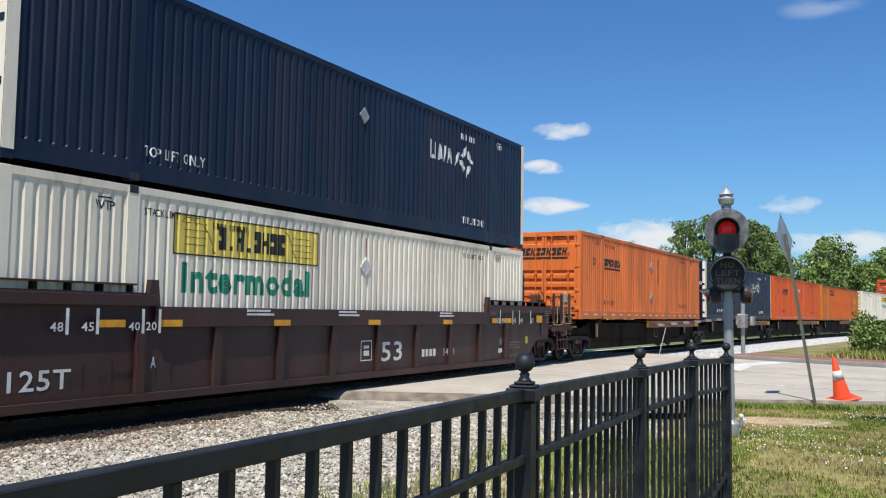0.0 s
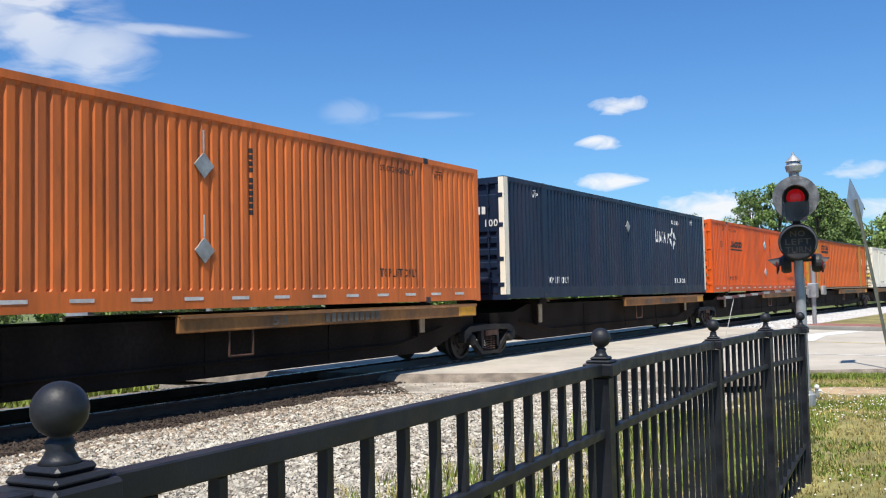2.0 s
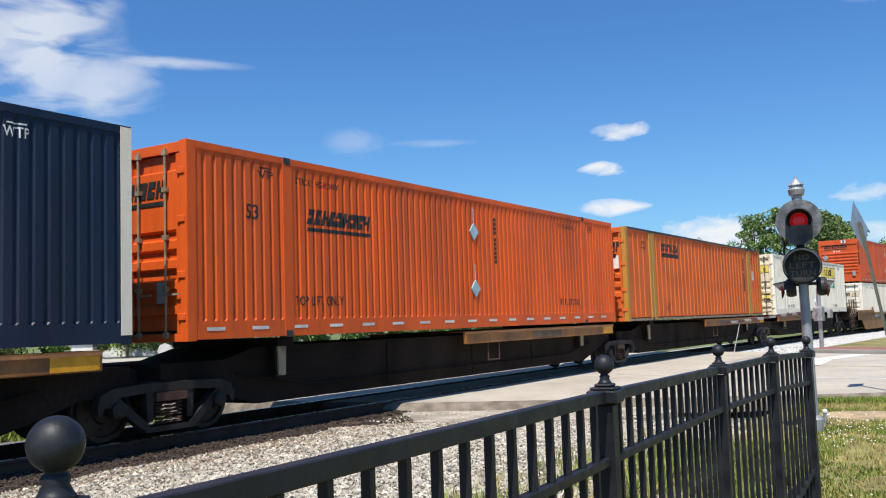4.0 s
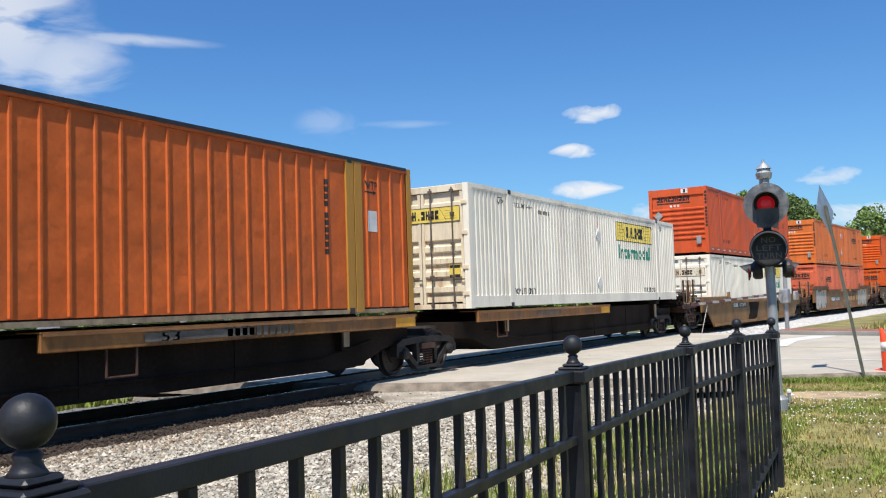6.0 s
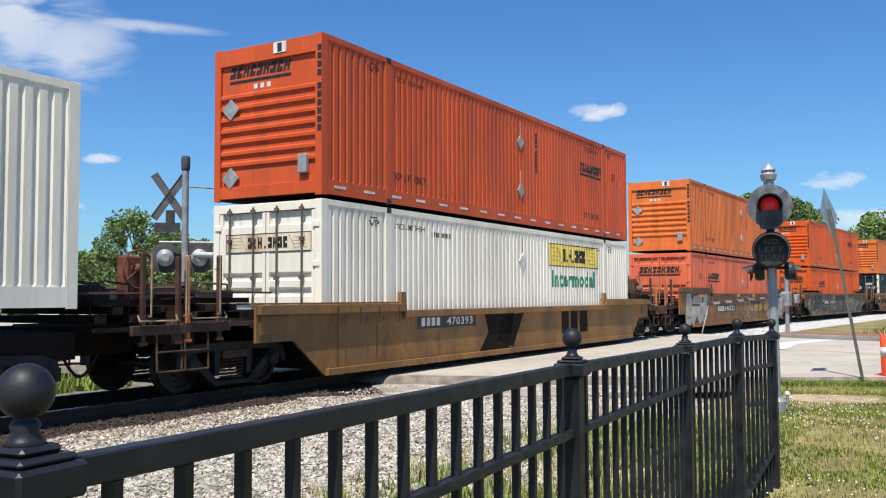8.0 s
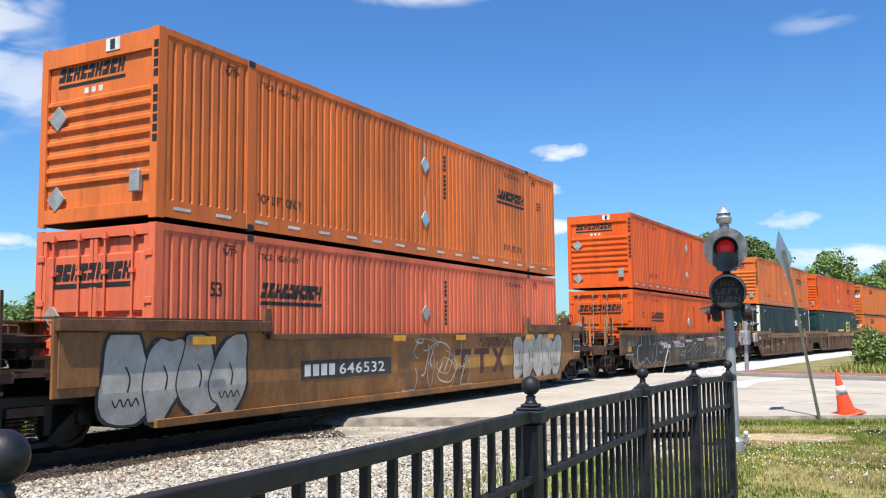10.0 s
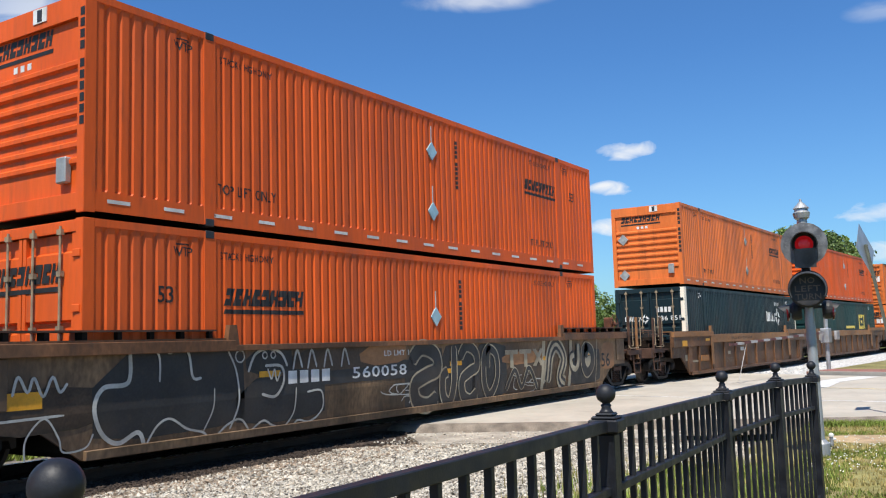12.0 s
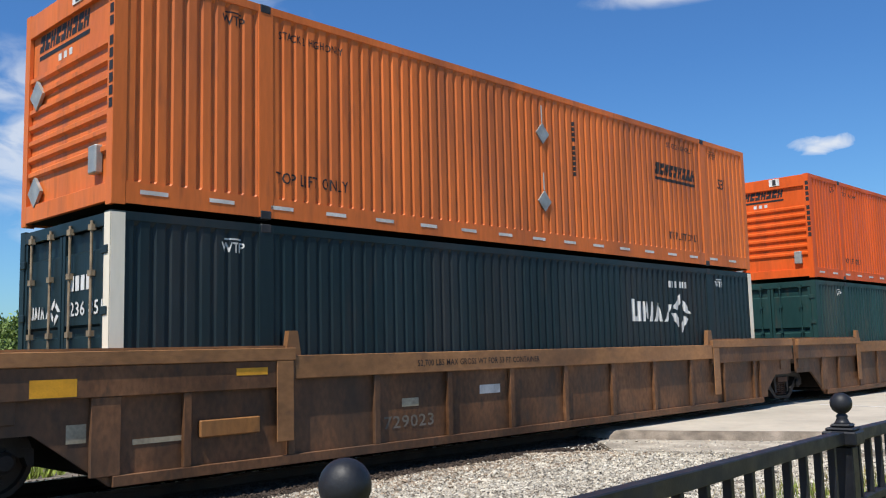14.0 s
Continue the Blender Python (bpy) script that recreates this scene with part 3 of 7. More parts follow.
def container(label, paint_, door=True, style="fold", post=None, end_paint=None, group="intermodal containers"):
    """A 53-foot domestic container; its near lower corner is the origin."""
    c = thing("shipping_container", label, "shipping container", group)
    post = post or paint_
    end_paint = end_paint or paint_
    ribbed = style == "rib"
    build = rib_wall_mesh if ribbed else wall_mesh
    shared(style + "n", "side_wall", lambda: build(True), paint_, c)
    shared(style + "f", "side_wall", lambda: build(False), paint_, c)
    shared("roof", "roof", lambda: boxed(-WIDE + 0.01, -0.01, 0.05, LONG - 0.05, TALL - 0.03, TALL - 0.006), paint_, c)
    shared("deck", "floor", lambda: boxed(-WIDE + 0.04, -0.04, 0.05, LONG - 0.05, 0.05, 0.16), SPINE_DARK, c)
    for x in (0.0, -WIDE + 0.03):
        place(shared("toprail", "top_rail", lambda: boxed(-0.03, 0.0, 0.173, LONG - 0.173, TALL - 0.105, TALL - 0.002), paint_, c), x)
        if ribbed:
            place(shared("capping", "roof_capping", lambda: boxed(-0.04, 0.012, 0.18, LONG - 0.18, TALL - 0.055, TALL + 0.006), CASTING, c), x if x == 0 else x - 0.002)
        if not ribbed:
            place(shared("lowrail", "bottom_rail", lambda: boxed(-0.03, -0.002, 0.173, LONG - 0.173, 0.02, 0.28), paint_, c), x)
        else:
            place(shared("lowrail2", "bottom_rail", lambda: boxed(-0.05, -0.002, 0.173, LONG - 0.173, 0.0, 0.075), GRAB_PALE, c), x)
    for k, y in enumerate((2.0, LONG - 2.0 - 0.23)):
        w = 0.23
        place(shared("liftpost" + style, "lift_post", lambda: boxed(-0.05, 0.003 if not ribbed else 0.006, 0, w, 0.02, TALL - 0.02, bevel=0.006), post, c), 0, y)
        if ribbed:
            place(shared("liftpost" + style, "lift_post", lambda: boxed(-0.05, 0.006, 0, w, 0.02, TALL - 0.02, bevel=0.006), post, c), 0, y + 0.26)
        place(shared("liftpost" + style, "lift_post", lambda: boxed(-0.05, 0.006, 0, w, 0.02, TALL - 0.02, bevel=0.006), post, c), -WIDE + 0.047, y)
        place(shared("cast", "lift_casting", casting_mesh, CASTING, c), 0.004, y + 0.03, TALL - 0.112)
        place(shared("cast", "lift_casting", casting_mesh, CASTING, c), 0.004, y + 0.03, -0.004)
    if ribbed:
        for y in RIB_YS:
            place(shared("wallrib", "wall_rib", wall_rib_mesh, paint_, c), 0, y)
    for m in (Matrix(), flip(Matrix())):
        for far in (False, True):
            p = shared("post", "corner_post", corner_post_mesh, post, c)
            p.matrix_basis = m @ (Matrix.Translation((-WIDE, 0, 0)) @ Matrix.Scale(-1, 4, (1, 0, 0)) if far else Matrix())
    front = [Matrix(), flip(Matrix())]
    if not door:
        front.reverse()
    for x in (0.0, -1.145):
        leaf = shared("door", "door", door_mesh, end_paint, c)
        leaf.matrix_basis = front[0] @ Matrix.Translation((x - 0.155, 0, 0))
        for sx in (-1.06, -0.01):
            place(shared("stile", "door_stile", stile_mesh, end_paint, leaf), sx)
        for bx in (-0.28, -0.86):
            place(shared("bar", "locking_bar", bar_mesh, BAR_STEEL if end_paint in (WHITE, CREAM, DOOR_CREAM) else GRAB_PALE if end_paint in (DEEP_GREEN, ORANGE_BRIGHT) else end_paint, leaf), bx)
        for z in (0.35, 0.95, 1.75, 2.45):
            place(shared("hinge", "hinge", hinge_mesh, end_paint, leaf), 0.05 if x == 0 else -1.15, 0, z)
    head = shared("header", "door_header", lambda: boxed(-WIDE + 0.15, -0.15, 0.0, 0.05, TALL - 0.17, TALL - 0.02, bevel=0.004), end_paint, c)
    head.matrix_basis = front[0]
    sill = shared("sill", "door_sill", lambda: boxed(-WIDE + 0.15, -0.15, 0.0, 0.05, 0.0, 0.115, bevel=0.004), end_paint, c)
    sill.matrix_basis = front[0]
    blind = shared("front", "front_wall", front_mesh, end_paint, c)
    blind.matrix_basis = front[1]
    for z0, z1 in ((0.04, 0.26), (TALL - 0.33, TALL - 0.02)):
        beam = shared("beam%.1f" % z0, "end_beam", lambda: boxed(-WIDE + 0.15, -0.15, 0.0, 0.06, z0, z1, bevel=0.004), end_paint, c)
        beam.matrix_basis = front[1]
    return c


def tape_marks(c, step=0.92, skip=()):
    polys = [rect(y, 0, y + 0.36, 0.05) for y in np.arange(0.35, LONG - 0.5, step)]
    for k, p in enumerate(polys):
        decal("reflective_tape", shapes([[(a - p[0][0], b) for a, b in p]]), TAPE, c, p[0][0], 0.14, lift=0.003, follow=False)


def placard(c, u, v, r, material=PLACARD, face="side"):
    bm = bmesh.new()
    if face == "side":
        prism(bm, [(u - r, v), (u, v - r), (u + r, v), (u, v + r)], -0.02, 0.006)
    else:
        a = [(u - r, v), (u, v - r), (u + r, v), (u, v + r)]
        lo, hi = [bm.verts.new((x, -0.012, z)) for x, z in a], [bm.verts.new((x, 0.03, z)) for x, z in a]
        for k in range(4):
            bm.faces.new((lo[k], lo[(k + 1) % 4], hi[(k + 1) % 4], hi[k]))
        bm.faces.new(lo)
        bm.faces.new(hi[::-1])
        bmesh.ops.recalc_face_normals(bm, faces=bm.faces)
    return part("placard_holder", bm, material, c)


def side_marks(c, ink, top_text="STACK 2 HIGH ONLY", lift_text=True, wtp=True, low_at=0.50):
    """The stencilled handling notes that most of the boxes carry."""
    if lift_text:
        for u in (2.28, 12.45):
            decal("lift_stencil", lettering("TOP LIFT ONLY", 1.24, 0.16), ink, c, u, low_at, label="stencilled top lift only")
    if top_text:
        for u in (2.35, 12.5):
            decal("stack_stencil", lettering(top_text, 1.10, 0.11), ink, c, u, 2.50)
    if wtp:
        for u in (1.45, 14.35):
            decal("wtp_stencil", lettering("WTP", 0.34, 0.13), ink, c, u, 2.50)
            decal("wtp_rule", shapes([rect(0, 0, 0.26, 0.02)]), ink, c, u + 0.04, 2.66)


def code_bars(c, u, v, ink, face="side", down=False, groups=(4, 6), s=0.1, follow=True, lift=0.004):
    """An owner's code drawn as plain bars."""
    polys, p = [], 0.0
    for n in groups:
        for _ in range(n):
            polys.append(rect(0, -p - s, 0.6 * s, -p - 0.25 * s) if down else rect(p, 0, p + 0.55 * s, s))
            p += s if down else 0.8 * s
        p += 0.6 * s
    return decal("code_marking", shapes(polys), ink, c, u, v, face, lift, follow=follow)


# ---- rail cars ----
def wheelset_mesh():
    bm = tube(bmesh.new(), (-0.95, 0, 0), (0.95, 0, 0), 0.075, seg=10)
    for s in (1, -1):
        prof = [(0.06, 0.64), (0.17, 0.66), (0.17, 0.70), (0.33, 0.675), (0.355, 0.66), (0.455, 0.66), (0.445, 0.69), (0.42, 0.70), (0.418, 0.785), (0.36, 0.79), (0.34, 0.74), (0.19, 0.755), (0.17, 0.80), (0.08, 0.80)]
        lathe(bm, [(r, s * h) for r, h in prof], 28, axis="X")
        for k in range(6):
            a = k * math.tau / 6
            box(bm, *sorted((s * 0.74, s * 0.765)), 0.25 * math.cos(a) - 0.02, 0.25 * math.cos(a) + 0.02, 0.25 * math.sin(a) - 0.02, 0.25 * math.sin(a) + 0.02)
    bmesh.ops.recalc_face_normals(bm, faces=bm.faces)
    return bm


def sideframe_mesh():
    """A cast side frame in profile, with its windows, round the origin at axle height."""
    bm = bmesh.new()
    top = [(-1.18, 0.10), (-1.16, 0.20), (-0.95, 0.29), (-0.35, 0.31), (0.35, 0.31), (0.95, 0.29), (1.16, 0.20), (1.18, 0.10), (1.05, 0.08), (0.9, 0.16), (0.40, 0.19), (-0.40, 0.19), (-0.9, 0.16), (-1.05, 0.08)]
    prism(bm, top, -0.07, 0.07)
    for s in (1, -1):
        prism(bm, [(s * 1.04, 0.13), (s * 0.86, 0.16), (s * 0.34, -0.27), (s * 0.48, -0.30)], -0.065, 0.065)
        prism(bm, [(s * 0.42, 0.20), (s * 0.30, 0.20), (s * 0.30, -0.20), (s * 0.40, -0.20)], -0.06, 0.06)
        prism(bm, [(s * 1.20, 0.12), (s * 0.92, 0.14), (s * 0.80, -0.03), (s * 0.86, -0.05), (s * 0.98, 0.04), (s * 1.1, 0.04), (s * 1.14, -0.06), (s * 1.20, -0.05)], -0.08, 0.08)
        lathe(bm, [(0.115, -0.05), (0.115, 0.12), (0.08, 0.15), (0.03, 0.155)], 14, at=(0, s * 0.89, -0.0), axis="X")
    prism(bm, [(-0.5, -0.28), (0.5, -0.28), (0.42, -0.35), (-0.42, -0.35)], -0.08, 0.08)
    return bm


def spring_mesh():
    bm = bmesh.new()
    for y in (-0.16, 0.0, 0.16):
        for k in range(6):
            z = -0.255 + k * 0.052
            lathe(bm, [(0.05, z), (0.075, z + 0.012), (0.075, z + 0.024), (0.05, z + 0.036)], 10, at=(0.0, y, 0))
    box(bm, -0.09, 0.09, -0.27, 0.27, 0.06, 0.18)
    return bm


def truck(parent, y):
    """A two-axle truck under a car; its middle stands at y along the car."""
    t = part("truck", boxed(-0.95, 0.95, -0.20, 0.20, 0.50, 0.78, bevel=0.03) if "truck" not in SHARED else boxed(-0.95, 0.95, -0.2, 0.2, 0.5, 0.78), TRUCK_STEEL, parent)
    t.location = (0, y, 0)
    for s in (1, -1):
        place(shared("frame", "side_frame", sideframe_mesh, TRUCK_STEEL, t), s * 0.99, 0, 0.46)
        place(shared("spring", "spring_nest", spring_mesh, RUST, t), s * 1.0, 0, 0.46)
        w = shared("wheels", "wheelset", wheelset_mesh, WHEEL_STEEL, t)
        place(w, 0, s * 0.89, 0.455)
        WHEELS.append(w)
    return t


WHEELS = []


def ladder(bm, x, y0, y1, z0, z1, rungs):
    for y in (y0, y1):
        tube(bm, (x, y, z0), (x, y, z1), 0.014, seg=6)
    for k in range(rungs):
        z = z0 + (z1 - z0) * k / max(rungs - 1, 1)
        tube(bm, (x, y0, z), (x, y1, z), 0.012, seg=6)
    return bm


def bent_rail(bm, pts, r=0.014):
    for a, b in zip(pts, pts[1:]):
        tube(bm, a, b, r, seg=6)
    return bm


def brake_wheel(parent, x, y, z, material):
    bm = bmesh.new()
    n = 18
    ring = [(x, y + 0.28 * math.cos(k * math.tau / n), z + 0.28 * math.sin(k * math.tau / n)) for k in range(n + 1)]
    bent_rail(bm, ring, 0.014)
    for k in range(5):
        a = k * math.tau / 5
        tube(bm, (x, y, z), (x, y + 0.28 * math.cos(a), z + 0.28 * math.sin(a)), 0.011, seg=6)
    lathe(bm, [(0.07, -0.14), (0.09, -0.02), (0.05, 0.05)], 10, at=(x, y, z), axis="X")
    return part("brake_wheel", bm, material, parent)


def car_end(car, s, material, rail, brake=True, deck=1.12, reach=2.1, bright=None):
    """The open platform past a well: deck, couplers, steps, posts and rails. s: (y of the bulkhead, direction)."""
    y0, d = s
    bright = bright or rail
    ys = lambda a, b: sorted((y0 + d * a, y0 + d * b))
    at_y = lambda a: y0 + d * a
    bm = bmesh.new()
    box(bm, -1.25, 1.25, *ys(0, reach - 0.55), deck - 0.10, deck - 0.04)
    box(bm, -0.38, 0.38, *ys(0, reach), 0.66, deck - 0.104)
    box(bm, -1.30, 1.30, *ys(reach - 0.55, reach - 0.40), deck - 0.32, deck, bevel=0.01)
    part("end_platform", bm, material, car)
    for a, z in ((0.05, 0.02), (0.32, 0.14), (0.62, 0.02), (0.98, 0.14)):
        part("cross_member", boxed(-1.22, 1.22, *ys(a, a + 0.16), deck + z, deck + z + 0.10), SPINE_DARK, car)
    for x in (0.95, -1.20):
        part("side_beam", boxed(x, x + 0.25, *ys(0.02, reach - 0.5), deck + 0.26, deck + 0.34), SPINE_DARK, car)
    bm = bmesh.new()
    box(bm, -0.12, 0.12, *ys(reach, reach + 0.62), 0.70, 0.95, bevel=0.03)
    box(bm, -0.20, 0.20, *ys(reach + 0.30, reach + 0.64), 0.62, 1.0, bevel=0.05)
    part("coupler", bm, RUST, car)
    for x in (1.28, -1.28):
        for a, high, paint_ in ((0.76, 0.98, rail), (1.40, 0.96, bright))[0 if x > 0 else 1:]:
            bm = boxed(x - 0.035, x + 0.03, *ys(a - 0.035, a + 0.035), deck - 0.25, deck + high, bevel=0.008)
            box(bm, x - 0.034, x + 0.029, *ys(a - 0.07, a + 0.07), deck - 0.30, deck - 0.252)
            part("end_post", bm, paint_, car)
            bm = bent_rail(bmesh.new(), [(x + 0.04, at_y(a + 0.07), deck + 0.10), (x + 0.09, at_y(a + 0.07), deck + 0.10), (x + 0.09, at_y(a + 0.07), deck + high - 0.02), (x + 0.04, at_y(a + 0.07), deck + high - 0.02)], 0.013)
            part("grab_iron", bm, GRAB_PALE, car)
        bm = bent_rail(bmesh.new(), [(x, at_y(1.00), deck - 0.02), (x + 0.03, at_y(1.00), 0.42), (x + 0.03, at_y(1.52), 0.42), (x, at_y(1.52), deck - 0.02)], 0.018)
        bent_rail(bm, [(x + 0.03, at_y(1.00), 0.70), (x + 0.03, at_y(1.52), 0.70)], 0.016)
        part("step_iron", bm, rail, car)
        bm = boxed(x - 0.02, x + 0.04, *ys(0.55, 1.55), deck - 0.16, deck - 0.02, bevel=0.01)
        part("step_plate", bm, rail, car)
        bm = bent_rail(bmesh.new(), [(x + 0.02, at_y(0.66), deck + 0.12), (x + 0.06, at_y(0.66), deck + 0.04), (x + 0.06, at_y(1.34), deck + 0.04), (x + 0.02, at_y(1.34), deck + 0.12)], 0.013)
        part("grab_iron", bm, GRAB_PALE, car)
    bm = bent_rail(bmesh.new(), [(-1.25, at_y(1.40), deck + 0.50), (1.25, at_y(1.40), deck + 0.50)], 0.02)
    bent_rail(bm, [(1.22, at_y(-0.5), deck + 0.42), (1.22, at_y(1.40), deck + 0.42)], 0.018)
    bent_rail(bm, [(-1.22, at_y(0.1), deck + 0.34), (-1.22, at_y(1.40), deck + 0.34)], 0.016)
    part("end_rail", bm, rail, car)
    bm = tube(bmesh.new(), (0.05, at_y(0.15), deck + 0.40), (0.05, at_y(1.05), deck + 0.40), 0.16, seg=14)
    part("air_tank", bm, TRUCK_STEEL, car)
    part("brake_cylinder", tube(bmesh.new(), (-0.4, at_y(0.5), deck + 0.3), (0.5, at_y(0.5), deck + 0.3), 0.06, seg=8), TRUCK_STEEL, car)
    part("valve_box", boxed(0.55, 0.95, *ys(0.10, 0.50), deck + 0.26, deck + 0.46, bevel=0.02), TRUCK_STEEL, car)
    part("valve_box", boxed(-0.95, -0.55, *ys(0.55, 0.95), deck + 0.24, deck + 0.50, bevel=0.02), TRUCK_STEEL, car)
    for a in (0.2, 0.35, 0.85):
        part("brake_pipe", bent_rail(bmesh.new(), [(0.9, at_y(a), deck), (0.9, at_y(a), deck + 0.55), (0.3, at_y(a + 0.1), deck + 0.60)], 0.016), RUST, car)
    bm = bmesh.new()
    hose = [(0.3, at_y(reach + 0.7 * k / 8), 0.78 - 0.42 * math.sin(math.pi * k / 8)) for k in range(9)]
    bent_rail(bm, hose, 0.022)
    part("air_hose", bm, CASTING, car)
    if brake:
        brake_wheel(car, 0.66, at_y(1.22), deck + 0.78, RUST_RED)
        bm = boxed(0.36, 0.58, *ys(1.06, 1.38), deck - 0.04, deck + 0.98, bevel=0.03)
        part("brake_stand", bm, RUST_RED, car)


def well_car(label, paint_, chord, s0=-1.75, s1=17.9, top=1.50, end_top=None, low=0.18, ribs=0.0, ends=(True, True), step=2.45, trucks=(-1.9, 18.05), chord_h=0.30, rail=None, shelf=True, bright=None):
    """A container well car; y = 0 is the near end of its box, x = 0 its middle."""
    car = thing("well_car", label, "rail car", "well cars of the freight train")
    end_top = end_top or top + 0.10
    rail = rail or paint_
    for s in (1, -1):
        x = s * 1.33
        web = [(s0, 0.74), (s0 + 0.9, 0.74), (0.0, low), (16.15, low), (s1 - 0.9, 0.74), (s1, 0.74), (s1, end_top), (LONG - step, end_top), (LONG - step, top), (step, top), (step, end_top), (s0, end_top)]
        part("side_web", prism(bmesh.new(), web, *sorted((x, x + s * 0.05))), paint_, car)
        bm = boxed(*sorted((x + s * 0.051, x + s * 0.13)), step, LONG - step, top - chord_h, top, bevel=0.008)
        part("top_chord", bm, chord, car)
        for a, b in ((s0, step), (LONG - step, s1)):
            bm = boxed(*sorted((x + s * 0.051, x + s * 0.15)), a, b, end_top - 0.16, end_top, bevel=0.008)
            box(bm, *sorted((x - s * 0.35, x + s * 0.05)), a, b, end_top + 0.004, end_top + 0.03)
            part("end_sill", bm, chord, car)
            if shelf:
                e0, e1 = (s0 + 0.1, step - 0.3) if a == s0 else (LONG - step + 0.3, s1 - 0.1)
                part("end_shelf", boxed(*sorted((x - s * 0.30, x + s * 0.06)), e0, e1, end_top + 0.13, end_top + 0.155), rail, car)
                for k in range(8):
                    y = e0 + 0.06 + (e1 - e0 - 0.18) * k / 7
                    part("shelf_bracket", boxed(*sorted((x - s * 0.12, x + s * 0.03)), y, y + 0.07, end_top + 0.031, end_top + 0.129), SPINE_DARK, car)
        for a, b in ((s0 + 0.06, s0 + 0.72), (s1 - 0.62, s1 - 0.04)):
            part("end_panel", boxed(*sorted((x + s * 0.051, x + s * 0.075)), a, b, 0.86, end_top - 0.17, bevel=0.008), paint_, car)
        bm = boxed(*sorted((x + s * 0.051, x + s * 0.12)), 0.0, 16.15, low, low + 0.12, bevel=0.006)
        part("bottom_sill", bm, paint_, car)
        for y in (step, LONG - step):
            bm = prism(bmesh.new(), [(y - 0.12, top), (y + 0.12, top), (y + 0.07, end_top + 0.22), (y - 0.07, end_top + 0.22)], *sorted((x + s * 0.0, x + s * 0.09)))
            part("container_guide", bm, chord, car)
        if ribs:
            n = round(14.2 / ribs)
            for k in range(1 if chord is paint_ else 0, n + 1):
                y = 0.56 + k * ribs + (0.3 if chord is not paint_ else 0)
                bm = boxed(*sorted((x + s * 0.051, x + s * 0.115)), y, y + (0.10 if chord is not paint_ else 0.16), low + 0.121, (end_top - 0.502 if chord is not paint_ and not step < y < LONG - step else top - chord_h - 0.001), bevel=0.006)
                part("side_rib", bm, paint_, car)
        if ribs and chord is not paint_:
            for a, b in ((s0, step), (LONG - step, s1)):
                part("end_band", boxed(*sorted((x + s * 0.051, x + s * 0.125)), a, b, end_top - 0.50, end_top - 0.161, bevel=0.006), paint_, car)
            for y in (-0.25, LONG - 0.1):
                part("bolster_rib", boxed(*sorted((x + s * 0.051, x + s * 0.11)), y, y + 0.34, low + 0.122, end_top - 0.502, bevel=0.006), paint_, car)
            for y in (step - 0.30, LONG - step + 0.02):
                part("guide_strap", boxed(*sorted((x + s * 0.131, x + s * 0.15)), y, y + 0.26, 0.42, end_top - 0.165, bevel=0.006), chord, car)
    bm = boxed(-1.33, 1.33, 0, 16.15, 0.20, 0.27)
    part("well_floor", bm, SPINE_DARK, car)
    for (y, d), on in (((-0.15, -1), ends[0]), ((LONG + 0.15, 1), ends[1])):
        bm = boxed(-1.329, 1.329, *sorted((y, y + d * 0.08)), 0.3, 1.25)
        box(bm, -1.329, 1.329, *sorted((y + d * 0.08, y + d * 1.6)), 0.98, 1.05)
        part("bulkhead", bm, SPINE_DARK, car)
        if on:
            car_end(car, (y + d * 1.55, d), paint_ if paint_ is BROWN else RUST, rail, brake=d > 0, bright=bright)
    for y in trucks:
        truck(car, y)
    return car


